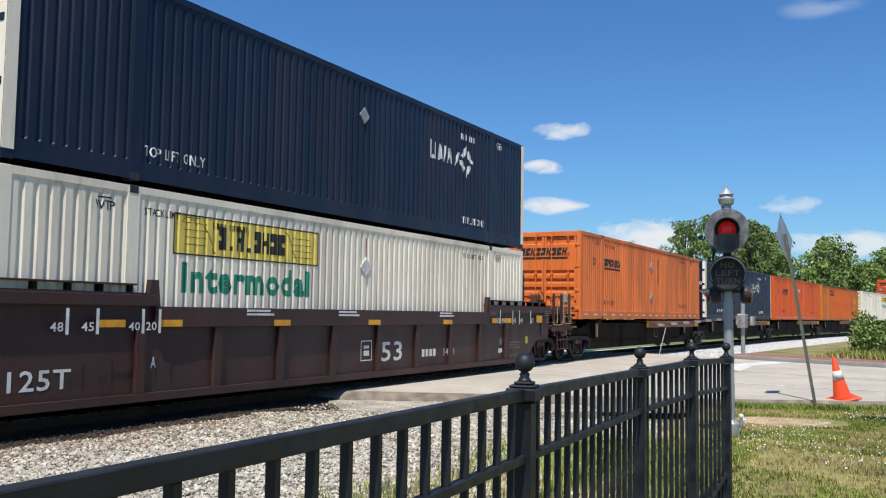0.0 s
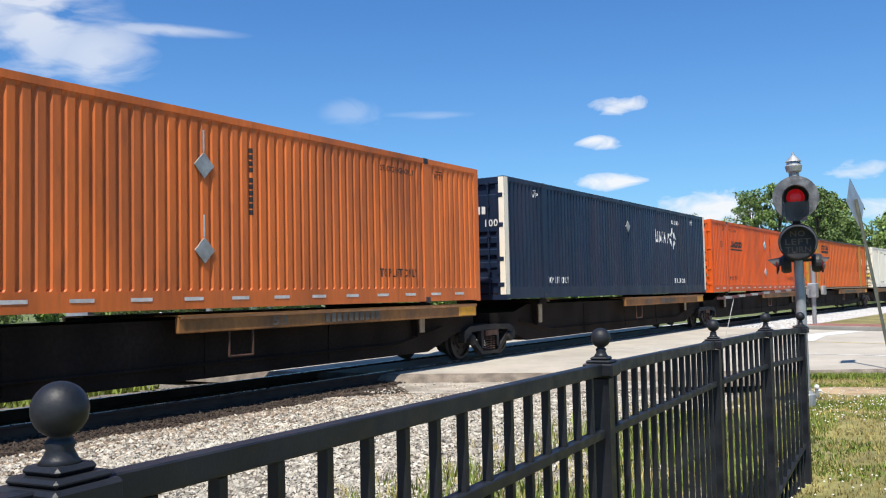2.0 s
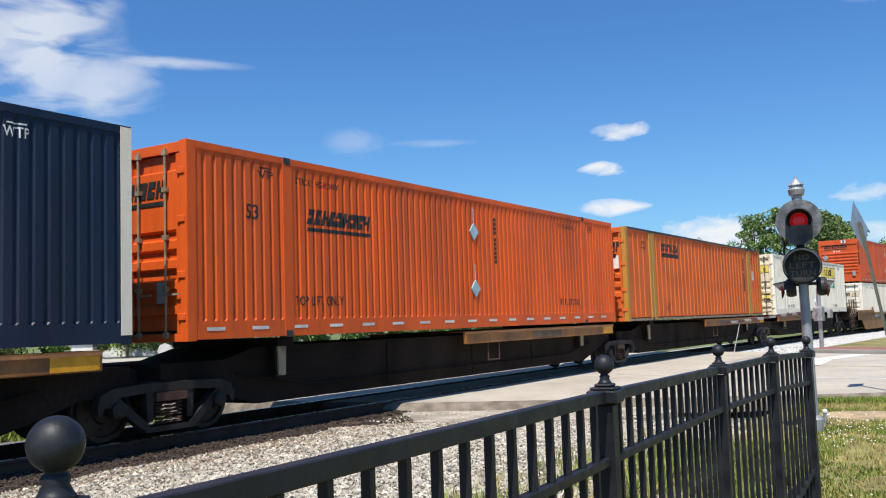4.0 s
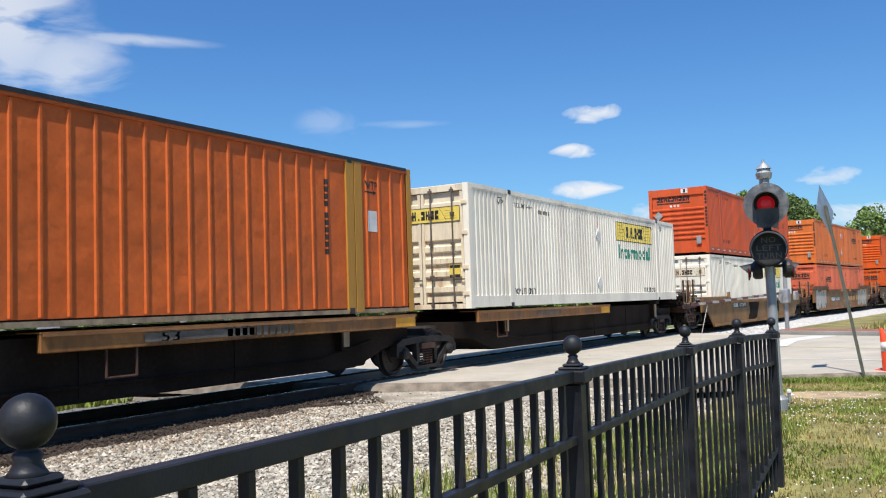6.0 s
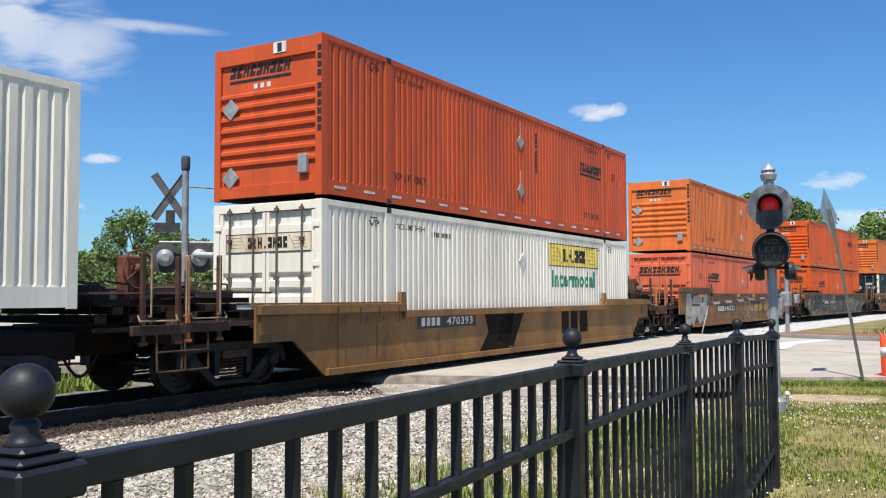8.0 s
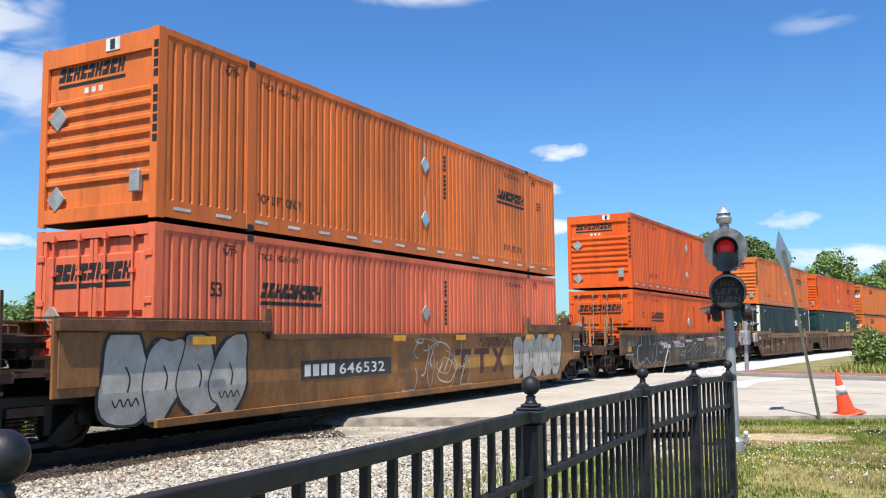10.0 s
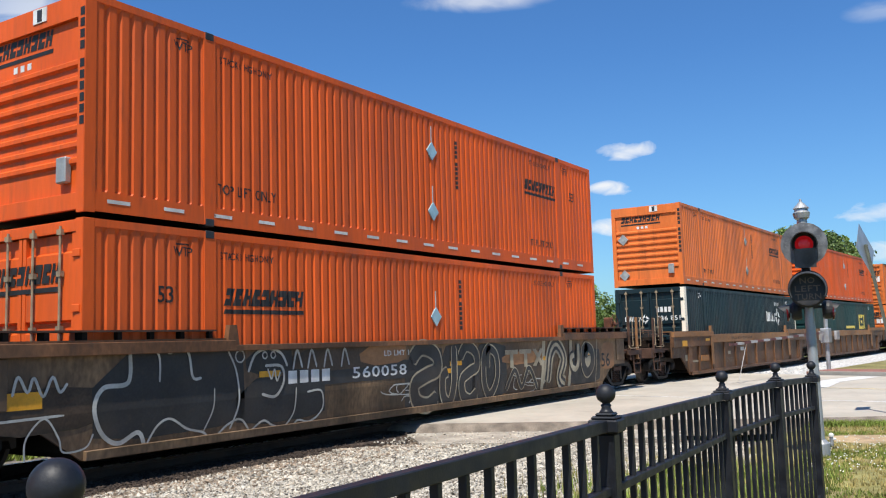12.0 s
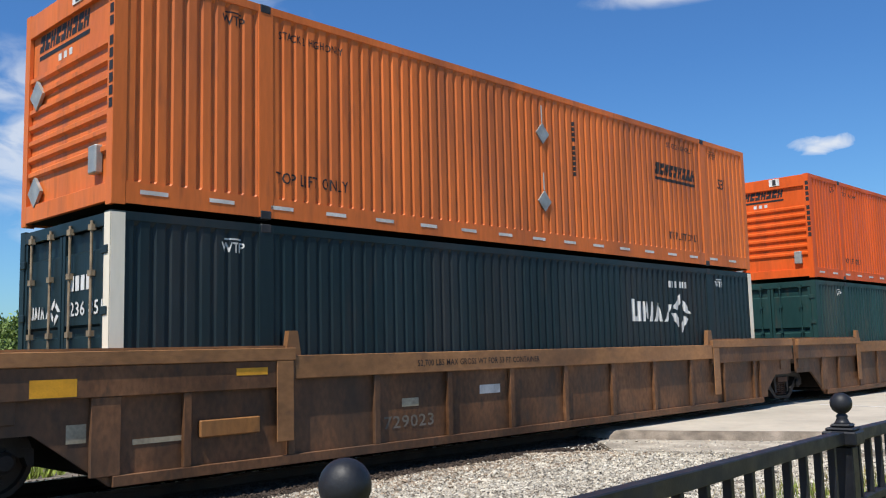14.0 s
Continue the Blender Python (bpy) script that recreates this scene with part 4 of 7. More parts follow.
def spine_car(label, plate=(7.6, 15.95), front=True, rear=True, end_truck=None, last=False):
    """One unit of an articulated spine car: a deep centre beam with a side plate and box supports."""
    car = thing("spine_car", label, "rail car", "spine car units of the freight train")
    bm = prism(bmesh.new(), [(-0.2, 0.66), (0.6, 0.62), (1.1, 0.46), (1.7, 0.30), (14.5, 0.30), (15.1, 0.46), (15.6, 0.62), (16.4, 0.66), (16.4, 1.02), (15.2, 1.02), (14.5, 1.19), (1.7, 1.19), (1.0, 1.02), (-0.2, 1.02)], -0.95, 0.95)
    part("centre_beam", bm, SPINE_DARK, car)
    part("brake_pipe", bent_rail(bmesh.new(), [(1.0, 1.2, 0.80), (1.0, 3.0, 0.52), (1.0, 13.4, 0.52), (1.0, 15.0, 0.80)], 0.02), SPINE_DARK, car)
    for y in (5.2, 8.4, 11.3):
        part("lifting_pad", boxed(0.951, 0.965, y, y + 0.5, 0.36, 1.12), SPINE_DARK, car)
    for y0, y1 in (plate,):
        for s in (1, -1):
            bm = boxed(*sorted((s * 1.22, s * 1.30)), y0, y1, 1.0, 1.24, bevel=0.012)
            box(bm, *sorted((s * 0.8, s * 1.32)), y0, y1, 1.241, 1.262)
            part("side_plate", bm, OCHRE_BROWN, car)
            part("plate_lip", boxed(*sorted((s * 1.301, s * 1.325)), y0 + 0.02, y1 - 0.02, 1.205, 1.2405), CHORD_TAN, car)
            bm = boxed(*sorted((s * 1.302, s * 1.306)), y1 - 0.75, y1 - 0.05, 1.02, 1.22)
            part("reflector", bm, AMBER, car)
            bm = bmesh.new()
            bent_rail(bm, [(s * 1.26, y0 + 1.0, 1.0), (s * 1.26, y0 + 1.0, 0.62), (s * 1.26, y0 + 1.5, 0.62), (s * 1.26, y0 + 1.5, 1.0)], 0.02)
            part("step_iron", bm, RUST, car)
    for y in (2.1, LONG - 2.1):
        bm = boxed(-1.22, 1.22, y - 0.2, y + 0.2, 1.191, 1.318, bevel=0.02)
        for s in (1, -1):
            prism(bm, [(y - 0.16, 1.19), (y + 0.16, 1.19), (y + 0.12, 0.66), (y - 0.12, 0.66)], *sorted((s * 0.96, s * 1.10)))
        part("container_support", bm, SPINE_DARK, car)
        part("support_bracket", prism(bmesh.new(), [(y - 0.10, 1.18), (y + 0.10, 1.18), (y + 0.08, 0.72), (y - 0.08, 0.72)], 1.101, 1.13), GRAB_PALE, car)
    bm = boxed(-0.5, 0.5, -0.75, -0.2, 0.66, 0.96, bevel=0.05)
    part("king_pin", boxed(-0.16, 0.16, 7.0, 7.5, 1.191, 1.25), TRUCK_STEEL, car)
    part("articulation_joint", bm, TRUCK_STEEL, car)
    if end_truck is not None:
        truck(car, end_truck)
    truck(car, 17.0 if last is False else 14.9)
    return car

# ---- ground and track ----
MID = -9.842 - WIDE / 2


def bend(y):
    """How far the line has swung to the right at y."""
    return 0.00083 * max(y - 25.0, 0.0) ** 2


def slab(name, outline, top, low, material, label, category, kind="structure"):
    bm = bmesh.new()
    a = [bm.verts.new((x, y, low)) for x, y in outline]
    b = [bm.verts.new((x, y, top)) for x, y in outline]
    n = len(outline)
    for k in range(n):
        bm.faces.new((a[k], a[(k + 1) % n], b[(k + 1) % n], b[k]))
    bm.faces.new(b)
    bm.faces.new(a[::-1])
    bmesh.ops.recalc_face_normals(bm, faces=bm.faces)
    return tagged(part(name, bm, material), label, category, kind=kind)


def sheet(name, xs, ys, height, material, label, category, kind="structure"):
    """A ground surface over a grid, with its height by a function."""
    vs = [(x, y, height(x, y)) for y in ys for x in xs]
    w = len(xs)
    fs = [(j * w + i, j * w + i + 1, (j + 1) * w + i + 1, (j + 1) * w + i) for j in range(len(ys) - 1) for i in range(w - 1)]
    return tagged(part(name, (vs, [], fs), material, smooth=True), label, category, kind=kind)


sheet("ground", [-2500, -600, -150, -40, 0, 40, 150, 600, 2500], [-2500, -600, -100, 0, 60, 150, 600, 2500], lambda x, y: -0.42, GROUND, "grassy open ground reaching the horizon", "ground")


def bed_height(x, y):
    d = abs(x - bend(y) - MID)
    n = 0.025 * noise.noise((x * 0.9, y * 0.9, 0)) + 0.012 * noise.noise((x * 3, y * 3, 4))
    if d < 1.35:
        return -0.185 + 0.4 * n
    if x - bend(y) > MID:
        return -0.185 + n + 0.05 * min(1, (d - 1.35) / 6) - 0.07 * max(0, min(1, (y - 11.5) / 2.0))
    return -0.185 - 0.22 * min(1, (d - 1.35) / 3.0) + n


sheet("gravel_bed", list(np.arange(-16.5, -1.7, 0.3)), list(np.arange(-14, 15.4, 0.3)), bed_height, GRAVEL_BED, "grey crushed stone bed beside the track", "gravel")


def far_bed(x, y):
    d = abs(x - MID)
    return -0.16 - 0.22 * max(0, min(1, (d - 1.6) / 2.6)) + 0.03 * noise.noise((x * 1.3, y * 1.3, 2))


ys = list(np.arange(32, 150, 1.0)) + list(np.arange(150, 420, 10.0))
xs = list(np.arange(MID - 4.4, MID + 4.9, 0.45))
vs = [(x + bend(y), y, far_bed(x, y)) for y in ys for x in xs]
fs = [(j * len(xs) + i, j * len(xs) + i + 1, (j + 1) * len(xs) + i + 1, (j + 1) * len(xs) + i) for j in range(len(ys) - 1) for i in range(len(xs) - 1)]
sheet("track_bed", list(np.arange(MID - 1.9, -9.25, 0.2)), list(np.arange(-14, 14.4, 0.3)), lambda x, y: bed_height(x, y) + 0.006 - 0.03 * max(0.0, (x + 9.5) / 0.2), GRAVEL_BLACK, "black-brown ballast bed under the rails", "ballast")
tagged(part("ballast", (vs, [], fs), BALLAST_PALE, smooth=True), "pale crushed stone ballast past the crossing", "ballast", kind="structure")


def lawn_height(x, y):
    dip = 0.20 * max(0, min(1, (y - 4) / 3)) * max(0, min(1, (10.8 - y) / 2.4)) * max(0, min(1, (x + 1.95) / 0.15))
    return -0.10 - dip + 0.02 * noise.noise((x * 0.7, y * 0.7, 7)) - 0.012 * max(0, y - 12)


sheet("lawn", [-1.87, -1.79] + list(np.arange(-1.70, 14, 0.5)), list(np.arange(-16, 21.1, 0.5)), lambda x, y: lawn_height(x, y) if y < 17.4 + 0.62 * (min(x, 2) + 3.1) else -0.3, SOIL, "dry clover lawn behind the iron fence", "lawn")

ROAD_Z = -0.045
NEAR_EDGE = [(-70, 14.2), (-13.2, 14.4), (-9.9, 14.75), (-8.6, 15.25), (-7.2, 15.9), (-5.4, 16.7), (-3.1, 17.75), (-0.8, 19.0), (3, 20.4), (12, 22.0), (70, 30)]
FAR_EDGE = [(70, 24.0 + 16), (12, 29.0 + 3.5), (3, 31.0), (-1.2, 32.0), (-5.8, 34.3), (-9.0, 36.2), (-14, 38), (-70, 42)]
bm = bmesh.new()
top = [bm.verts.new((x, y, ROAD_Z)) for x, y in NEAR_EDGE + FAR_EDGE]
bm.faces.new(top)
bmesh.ops.recalc_face_normals(bm, faces=bm.faces)
road = tagged(part("road", bm, ASPHALT), "sun-bleached grey asphalt road over the crossing", "road", kind="structure")
EDGE = []
for (xa, ya), (xb, yb) in zip(NEAR_EDGE, NEAR_EDGE[1:]):
    n = max(1, int(abs(xb - xa) / 0.25)) if -14 < xa < 4 else 1
    EDGE += [(xa + (xb - xa) * i / n, ya + (yb - ya) * i / n) for i in range(n)]
bm, prev = bmesh.new(), None
for out, z in ((0.0, ROAD_Z), (0.04, ROAD_Z + 0.008), (0.13, ROAD_Z - 0.015), (0.22, ROAD_Z - 0.08), (0.30, -0.30)):
    rim = [bm.verts.new((x, y - out * (1 + 0.7 * noise.noise((x * 1.4, y, 1)) + 0.3 * noise.noise((x * 5, y, 2))), z)) for x, y in EDGE]
    if prev:
        for k in range(len(EDGE) - 1):
            bm.faces.new((rim[k], rim[k + 1], prev[k + 1], prev[k]))
    prev = rim
bmesh.ops.recalc_face_normals(bm, faces=bm.faces)
tagged(part("road_edge", bm, ASPHALT_EDGE, smooth=True), "crumbling dark broken edge of the asphalt", "road edge", kind="structure")
slab("road_apron", [(-10.0, 14.45), (-8.7, 13.1), (-6.6, 13.9), (-5.0, 15.6), (-5.6, 16.45), (-7.2, 15.75), (-8.6, 15.1)], -0.190, -0.35, APRON, "broken strip of old pavement beside the road", "pavement")


def stripe(name, pts, wide, material, label):
    bm = bmesh.new()
    prev = None
    for k, (x, y) in enumerate(pts):
        a, b = pts[max(k - 1, 0)], pts[min(k + 1, len(pts) - 1)]
        t = Vector((b[0] - a[0], b[1] - a[1])).normalized()
        u, v = bm.verts.new((x - t.y * wide / 2, y + t.x * wide / 2, ROAD_Z + 0.005)), bm.verts.new((x + t.y * wide / 2, y - t.x * wide / 2, ROAD_Z + 0.005))
        if prev:
            bm.faces.new((prev[0], prev[1], v, u))
        prev = (u, v)
    bmesh.ops.recalc_face_normals(bm, faces=bm.faces)
    return tagged(part(name, bm, material), label, "road marking", kind="structure")


stripe("road_marking", [(-9.2, 23.1), (-6, 22.4), (-2, 21.7), (2, 21.6), (14, 23)], 0.14, ROAD_WHITE, "thin worn white edge line on the road")
stripe("road_marking", [(-5.6, 27.2), (-1.2, 25.6), (4, 25.2), (14, 26)], 0.16, ROAD_YELLOW, "faded yellow centre line on the road")
stripe("road_marking", [(-5.0, 26.8), (-5.15, 30.0), (-4.4, 33.2)], 0.8, ROAD_WHITE, "broad worn white stop bar on the road")

# kerb and paver walk on the far side of the road
kerb_line = [(-6.6, 34.95), (-5.8, 34.5), (-1.2, 32.2), (3, 31.2), (12, 32.7)]
bm = bmesh.new()
for (xa, ya), (xb, yb) in zip(kerb_line, kerb_line[1:]):
    d = Vector((xb - xa, yb - ya, 0)).normalized()
    nrm = Vector((-d.y, d.x, 0)) * 0.16
    lo = [Vector((xa, ya, -0.2)), Vector((xb, yb, -0.2)), Vector((xb, yb, -0.2)) + nrm, Vector((xa, ya, -0.2)) + nrm]
    a = [bm.verts.new(p) for p in lo]
    b = [bm.verts.new(p + Vector((0, 0, 0.28))) for p in lo]
    for k in range(4):
        bm.faces.new((a[k], a[(k + 1) % 4], b[(k + 1) % 4], b[k]))
    bm.faces.new(b)
bmesh.ops.recalc_face_normals(bm, faces=bm.faces)
tagged(part("kerb", bm, CONCRETE), "low concrete kerb along the far roadside", "kerb", kind="structure")
slab("paver_walk", [(-6.7, 35.1), (-1.1, 32.35), (3, 31.4), (12, 32.9), (12, 35.4), (3, 34.0), (-0.8, 35.0), (-6.2, 37.6)], 0.055, -0.3, BRICK_RED, "dull red paver walk behind the kerb", "pavement")
slab("verge", [(-6.9, 37.7), (-0.8, 35.1), (3, 34.1), (40, 38), (60, 160), (14, 160), (0, 110), (-4.5, 70)], -0.06, -0.42, SOIL, "weedy verge beside the pale ballast", "verge")

# rails and ties
YS = list(np.arange(-40, 25, 13.0)) + list(np.arange(25, 420, 4.0))
for s in (1, -1):
    for name, sec, material in (("rail", [(-0.075, -0.172), (0.075, -0.172), (0.072, -0.158), (0.012, -0.14), (0.012, -0.05), (0.036, -0.04), (0.036, -0.006), (-0.036, -0.006), (-0.036, -0.04), (-0.012, -0.05), (-0.012, -0.14), (-0.072, -0.158)], RAIL_STEEL),
                                ("rail_head", [(-0.034, -0.0055), (0.034, -0.0055), (0.030, 0.0), (-0.030, 0.0)], RAIL_HEAD)):
        bm, prev = bmesh.new(), None
        for y in YS:
            ring = [bm.verts.new((MID + bend(y) + s * 0.7535 + a, y, b)) for a, b in sec]
            if prev:
                for k in range(len(sec)):
                    bm.faces.new((prev[k], prev[(k + 1) % len(sec)], ring[(k + 1) % len(sec)], ring[k]))
            prev = ring
        bmesh.ops.recalc_face_normals(bm, faces=bm.faces)
        if name == "rail":
            line = tagged(part("rail", bm, material), "rusty steel running rail with a polished head", "rail", "rails of the line", "structure")
        else:
            part("rail_head", bm, material, line)
tie = None
for k in range(105):
    y = -26 + k * 0.56
    if 14.2 < y < 36:
        continue
    if tie is None:
        tie = tagged(part("tie", boxed(-1.30, 1.30, -0.115, 0.115, -0.18, 0.0, bevel=0.012), CREOSOTE), "dark creosoted wooden tie under the rails", "railway tie", "ties of the line")
        tie.location = (MID, y, -0.176)
    else:
        copy_thing(tie, pose(MID + bend(y) + random.uniform(-0.03, 0.05), y, -0.176 + random.uniform(-0.006, 0.006), 0, 0, random.uniform(-0.8, 0.8)))


def stones(name, count, area, size, material, label, sink=0.3, zfun=bed_height, keep=None):
    """Loose stones as one mesh: crooked octahedra scattered over an area."""
    rng = np.random.default_rng(len(name) + count)
    base = np.array([(1, 0, 0), (-1, 0, 0), (0, 1, 0), (0, -1, 0), (0, 0, 1), (0, 0, -1)], float)
    tri = np.array([(0, 2, 4), (2, 1, 4), (1, 3, 4), (3, 0, 4), (2, 0, 5), (1, 2, 5), (3, 1, 5), (0, 3, 5)])
    P = []
    while len(P) < count:
        x, y = rng.uniform(area[0], area[1]), rng.uniform(area[2], area[3])
        if keep is None or keep(x, y):
            P.append((x, y, zfun(x, y)))
    P = np.array(P)
    r = rng.uniform(size[0], size[1], (count, 1, 1))
    V = base[None] * rng.uniform(0.55, 1.25, (count, 6, 1)) * rng.uniform(0.6, 1.2, (count, 1, 3))
    V += rng.normal(0, 0.18, (count, 6, 3))
    a = rng.uniform(0, math.tau, (3, count))
    ca, sa = np.cos(a), np.sin(a)
    for i, (p, q) in enumerate(((0, 1), (1, 2), (0, 2))):
        u, v = V[:, :, p].copy(), V[:, :, q].copy()
        V[:, :, p], V[:, :, q] = ca[i][:, None] * u - sa[i][:, None] * v, sa[i][:, None] * u + ca[i][:, None] * v
    V[:, :, 2] *= 0.75
    V = V * r + P[:, None, :] + np.array((0, 0, 1)) * r * sink
    F = (tri[None] + 6 * np.arange(count)[:, None, None]).reshape(-1, 3)
    return tagged(part(name, (V.reshape(-1, 3).tolist(), [], F.tolist()), material), label, "gravel", kind="stuff")


def on_gravel(x, y):
    return y < 14.5 + max(0, x + 9.9) * 0.1 and not (x > -8.9 and y > 13.2 + max(0, x + 8.7) * 0.35)


def blackish(x, y):
    """The black-brown strip along the tie ends, with a ragged edge."""
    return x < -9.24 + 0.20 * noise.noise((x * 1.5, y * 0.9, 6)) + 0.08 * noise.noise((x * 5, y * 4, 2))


stones("gravel", 58000, (-9.7, -3.2, 1.5, 14.6), (0.015, 0.036), GRAVEL, "loose grey and tan crushed stone beside the track", keep=lambda x, y: on_gravel(x, y) and not blackish(x, y))
stones("gravel", 15000, (-10.55, -9.0, -6, 14.5), (0.018, 0.04), GRAVEL_BLACK, "black-brown ballast along the tie ends", keep=blackish)
stones("gravel", 3500, (-9.5, -8.7, 0, 14.3), (0.018, 0.04), GRAVEL_BROWN, "rust-brown stained stones beside the track", keep=lambda x, y: not blackish(x, y) and on_gravel(x, y))
stones("gravel", 900, (-9.6, -5.2, 12.9, 16.2), (0.012, 0.03), GRAVEL, "stray stones strewn on the broken pavement", zfun=lambda x, y: -0.195, keep=lambda x, y: y < 14.5 + 0.42 * (x + 9.9))
stones("gravel", 9000, (-9.7, -1.9, -9.0, 1.6), (0.02, 0.042), GRAVEL, "loose grey crushed stone along the line")
stones("gravel", 2500, (-3.3, -1.8, 1.4, 14.0), (0.018, 0.04), GRAVEL, "loose grey stones at the foot of the fence")
stones("gravel", 2600, (-9.8, -7.9, 0, 13.5), (0.018, 0.042), GRAVEL_BROWN, "brown-stained stones strewn beside the track", keep=lambda x, y: on_gravel(x, y) and not blackish(x, y))
stones("gravel", 6000, (-14.5, -10.2, 0, 14.4), (0.018, 0.04), GRAVEL_BLACK, "black-brown stones between and beyond the rails")
stones("ballast_stones", 14000, (MID + 1.7, MID + 4.6, 35, 75), (0.025, 0.055), BALLAST_PALE, "pale loose ballast stones past the crossing", zfun=lambda x, y: far_bed(x, y))

# ---- grass ----
def blades(name, spots, high, wide, material, label, zfun):
    rng = np.random.default_rng(len(spots))
    vs, fs = [], []
    for x, y in spots:
        z = zfun(x, y)
        for _ in range(3):
            a, lean = rng.uniform(0, math.tau), rng.uniform(0.1, 0.7)
            h, w = high * rng.uniform(0.5, 1.3), wide * rng.uniform(0.7, 1.3)
            ox, oy = x + rng.normal(0, 0.02), y + rng.normal(0, 0.02)
            c, s = math.cos(a), math.sin(a)
            k = len(vs)
            vs += [(ox - s * w, oy + c * w, z - 0.01), (ox + s * w, oy - c * w, z - 0.01), (ox + c * h * lean, oy + s * h * lean, z + h)]
            fs.append((k, k + 1, k + 2))
    return tagged(part(name, (vs, [], fs), material), label, "grass", kind="stuff")


rng = np.random.default_rng(5)


def scatter(n, x0, x1, y0, y1, keep=lambda x, y: True):
    out = []
    while len(out) < n:
        x, y = rng.uniform(x0, x1), rng.uniform(y0, y1)
        if keep(x, y):
            out.append((x, y))
    return out


def in_lawn(x, y):
    return x > -1.70 - 0.10 * max(0, y - 8.5) * 2 and y < 17.2 + 0.6 * (min(x, 2) + 3.1)


def patch(x, y):
    return noise.noise((x * 0.55, y * 0.55, 3)) + 0.5 * noise.noise((x * 1.7, y * 1.7, 8))


bare = lambda x, y: math.hypot((x + 1.9) / 0.9, (y - 15.4) / 0.9) < 1
lawn_z = lambda x, y: lawn_height(x, y)
sheet("lawn_edge", list(np.arange(-3.4, -1.70, 0.28)), list(np.arange(8.7, 18.2, 0.28)), lambda x, y: lawn_height(x, y) - 0.004 if y < 17.35 + 0.55 * (x + 3.1) and x > -1.7 - 0.35 * (y - 8.5) else -0.3, SOIL, "dry lawn corner past the end of the fence", "lawn")
blades("grass", scatter(30000, -3.2, 3.0, 4.5, 18.6, lambda x, y: in_lawn(x, y) and patch(x, y) > -0.12 and not bare(x, y)), 0.036, 0.009, GRASS, "short green lawn grass", lawn_z)
blades("dry_grass", scatter(13000, -3.2, 3.0, 4.5, 18.6, lambda x, y: in_lawn(x, y) and patch(x, y) < 0.12 and not bare(x, y)), 0.04, 0.008, DRY_GRASS, "straw-coloured dry lawn grass", lawn_z)
blades("grass", scatter(4200, -4.6, -1.80, 2.5, 11.5, lambda x, y: patch(x, y) > -0.05 and rng.uniform() < (x + 4.7) / 2.2), 0.13, 0.009, GRASS, "weeds growing through gravel behind the fence", bed_height)
blades("dry_grass", scatter(3000, -5.0, -1.80, 2.5, 12.5, lambda x, y: rng.uniform() < (x + 5.1) / 2.5), 0.11, 0.008, DRY_GRASS, "dry weeds in the gravel behind the fence", bed_height)
blades("grass", scatter(2600, -3.3, 2.5, 16.6, 19.6, lambda x, y: abs(y - (17.3 + 0.6 * (min(x, 2) + 3.1))) < 0.25), 0.10, 0.010, GRASS, "longer grass along the road edge", lawn_z)
blades("grass", scatter(9000, -1.7, 6.0, -9, 4.6), 0.05, 0.010, GRASS, "short green lawn grass", lawn_z)
blades("dry_grass", scatter(5000, -1.75, 6.0, -9, 4.6, lambda x, y: patch(x, y) < 0.12), 0.04, 0.010, DRY_GRASS, "straw-coloured dry lawn grass", lawn_z)
blades("weeds", scatter(5000, -7, 6, 36, 60, lambda x, y: x > -3.6 + (y - 36) * 0.1 and patch(x, y) > -0.3), 0.30, 0.03, DRY_GRASS, "tall dry weeds on the verge", lambda x, y: -0.06)
blades("weeds", scatter(5000, -6.5, 6, 36, 70, lambda x, y: x > -3.2 + (y - 36) * 0.1 and patch(x, y) > 0.0), 0.36, 0.035, GRASS, "tall green weeds on the verge", lambda x, y: -0.06)
blades("weeds", scatter(6000, -30, -15.2, 4, 34, lambda x, y: not 13.5 < y < 38), 0.28, 0.03, GRASS, "rough grass beyond the track", lambda x, y: -0.42)
vs, fs = [], []
for x, y in scatter(800, -2.6, 2.6, 5, 17.5, lambda x, y: in_lawn(x, y) and patch(x + 3, y) > 0.05):
    k, z, r = len(vs), lawn_height(x, y) + 0.05, 0.011
    vs += [(x - r, y, z), (x, y - r, z), (x + r, y, z), (x, y + r, z), (x, y, z + r), (x, y, z - r)]
    fs += [(k, k + 1, k + 4), (k + 1, k + 2, k + 4), (k + 2, k + 3, k + 4), (k + 3, k, k + 4), (k + 1, k, k + 5), (k + 2, k + 1, k + 5), (k + 3, k + 2, k + 5), (k, k + 3, k + 5)]
tagged(part("clover_flowers", (vs, [], fs), CLOVER), "small white clover flowers in the lawn", "flowers", kind="stuff")

bm = bmesh.new()
rim = [(1 + 0.25 * noise.noise((math.cos(k * 0.35) * 2, math.sin(k * 0.35) * 2, 9))) for k in range(18)]
mid_v = bm.verts.new((-1.9, 15.4, lawn_height(-1.9, 15.4) + 0.022))
edge_v = [bm.verts.new((-1.9 + 1.0 * r * math.cos(k * math.tau / 18), 15.4 + 1.0 * r * math.sin(k * math.tau / 18), lawn_height(-1.9 + r * math.cos(k * math.tau / 18), 15.4 + r * math.sin(k * math.tau / 18)) - 0.012)) for k, r in enumerate(rim)]
for k in range(18):
    bm.faces.new((mid_v, edge_v[k], edge_v[(k + 1) % 18]))
tagged(part("bare_soil", bm, BARE_SOIL, smooth=True), "bare patch of dry tan soil in the lawn", "soil", kind="structure")

# ---- fence ----
POSTS = [(-0.881, -1.579, 1.355), (-1.148, 1.064, 1.321), (-1.399, 3.639, 1.284), (-1.638, 6.123, 1.233), (-1.624, 7.544, 1.234), (-1.600, 8.816, 1.204)]


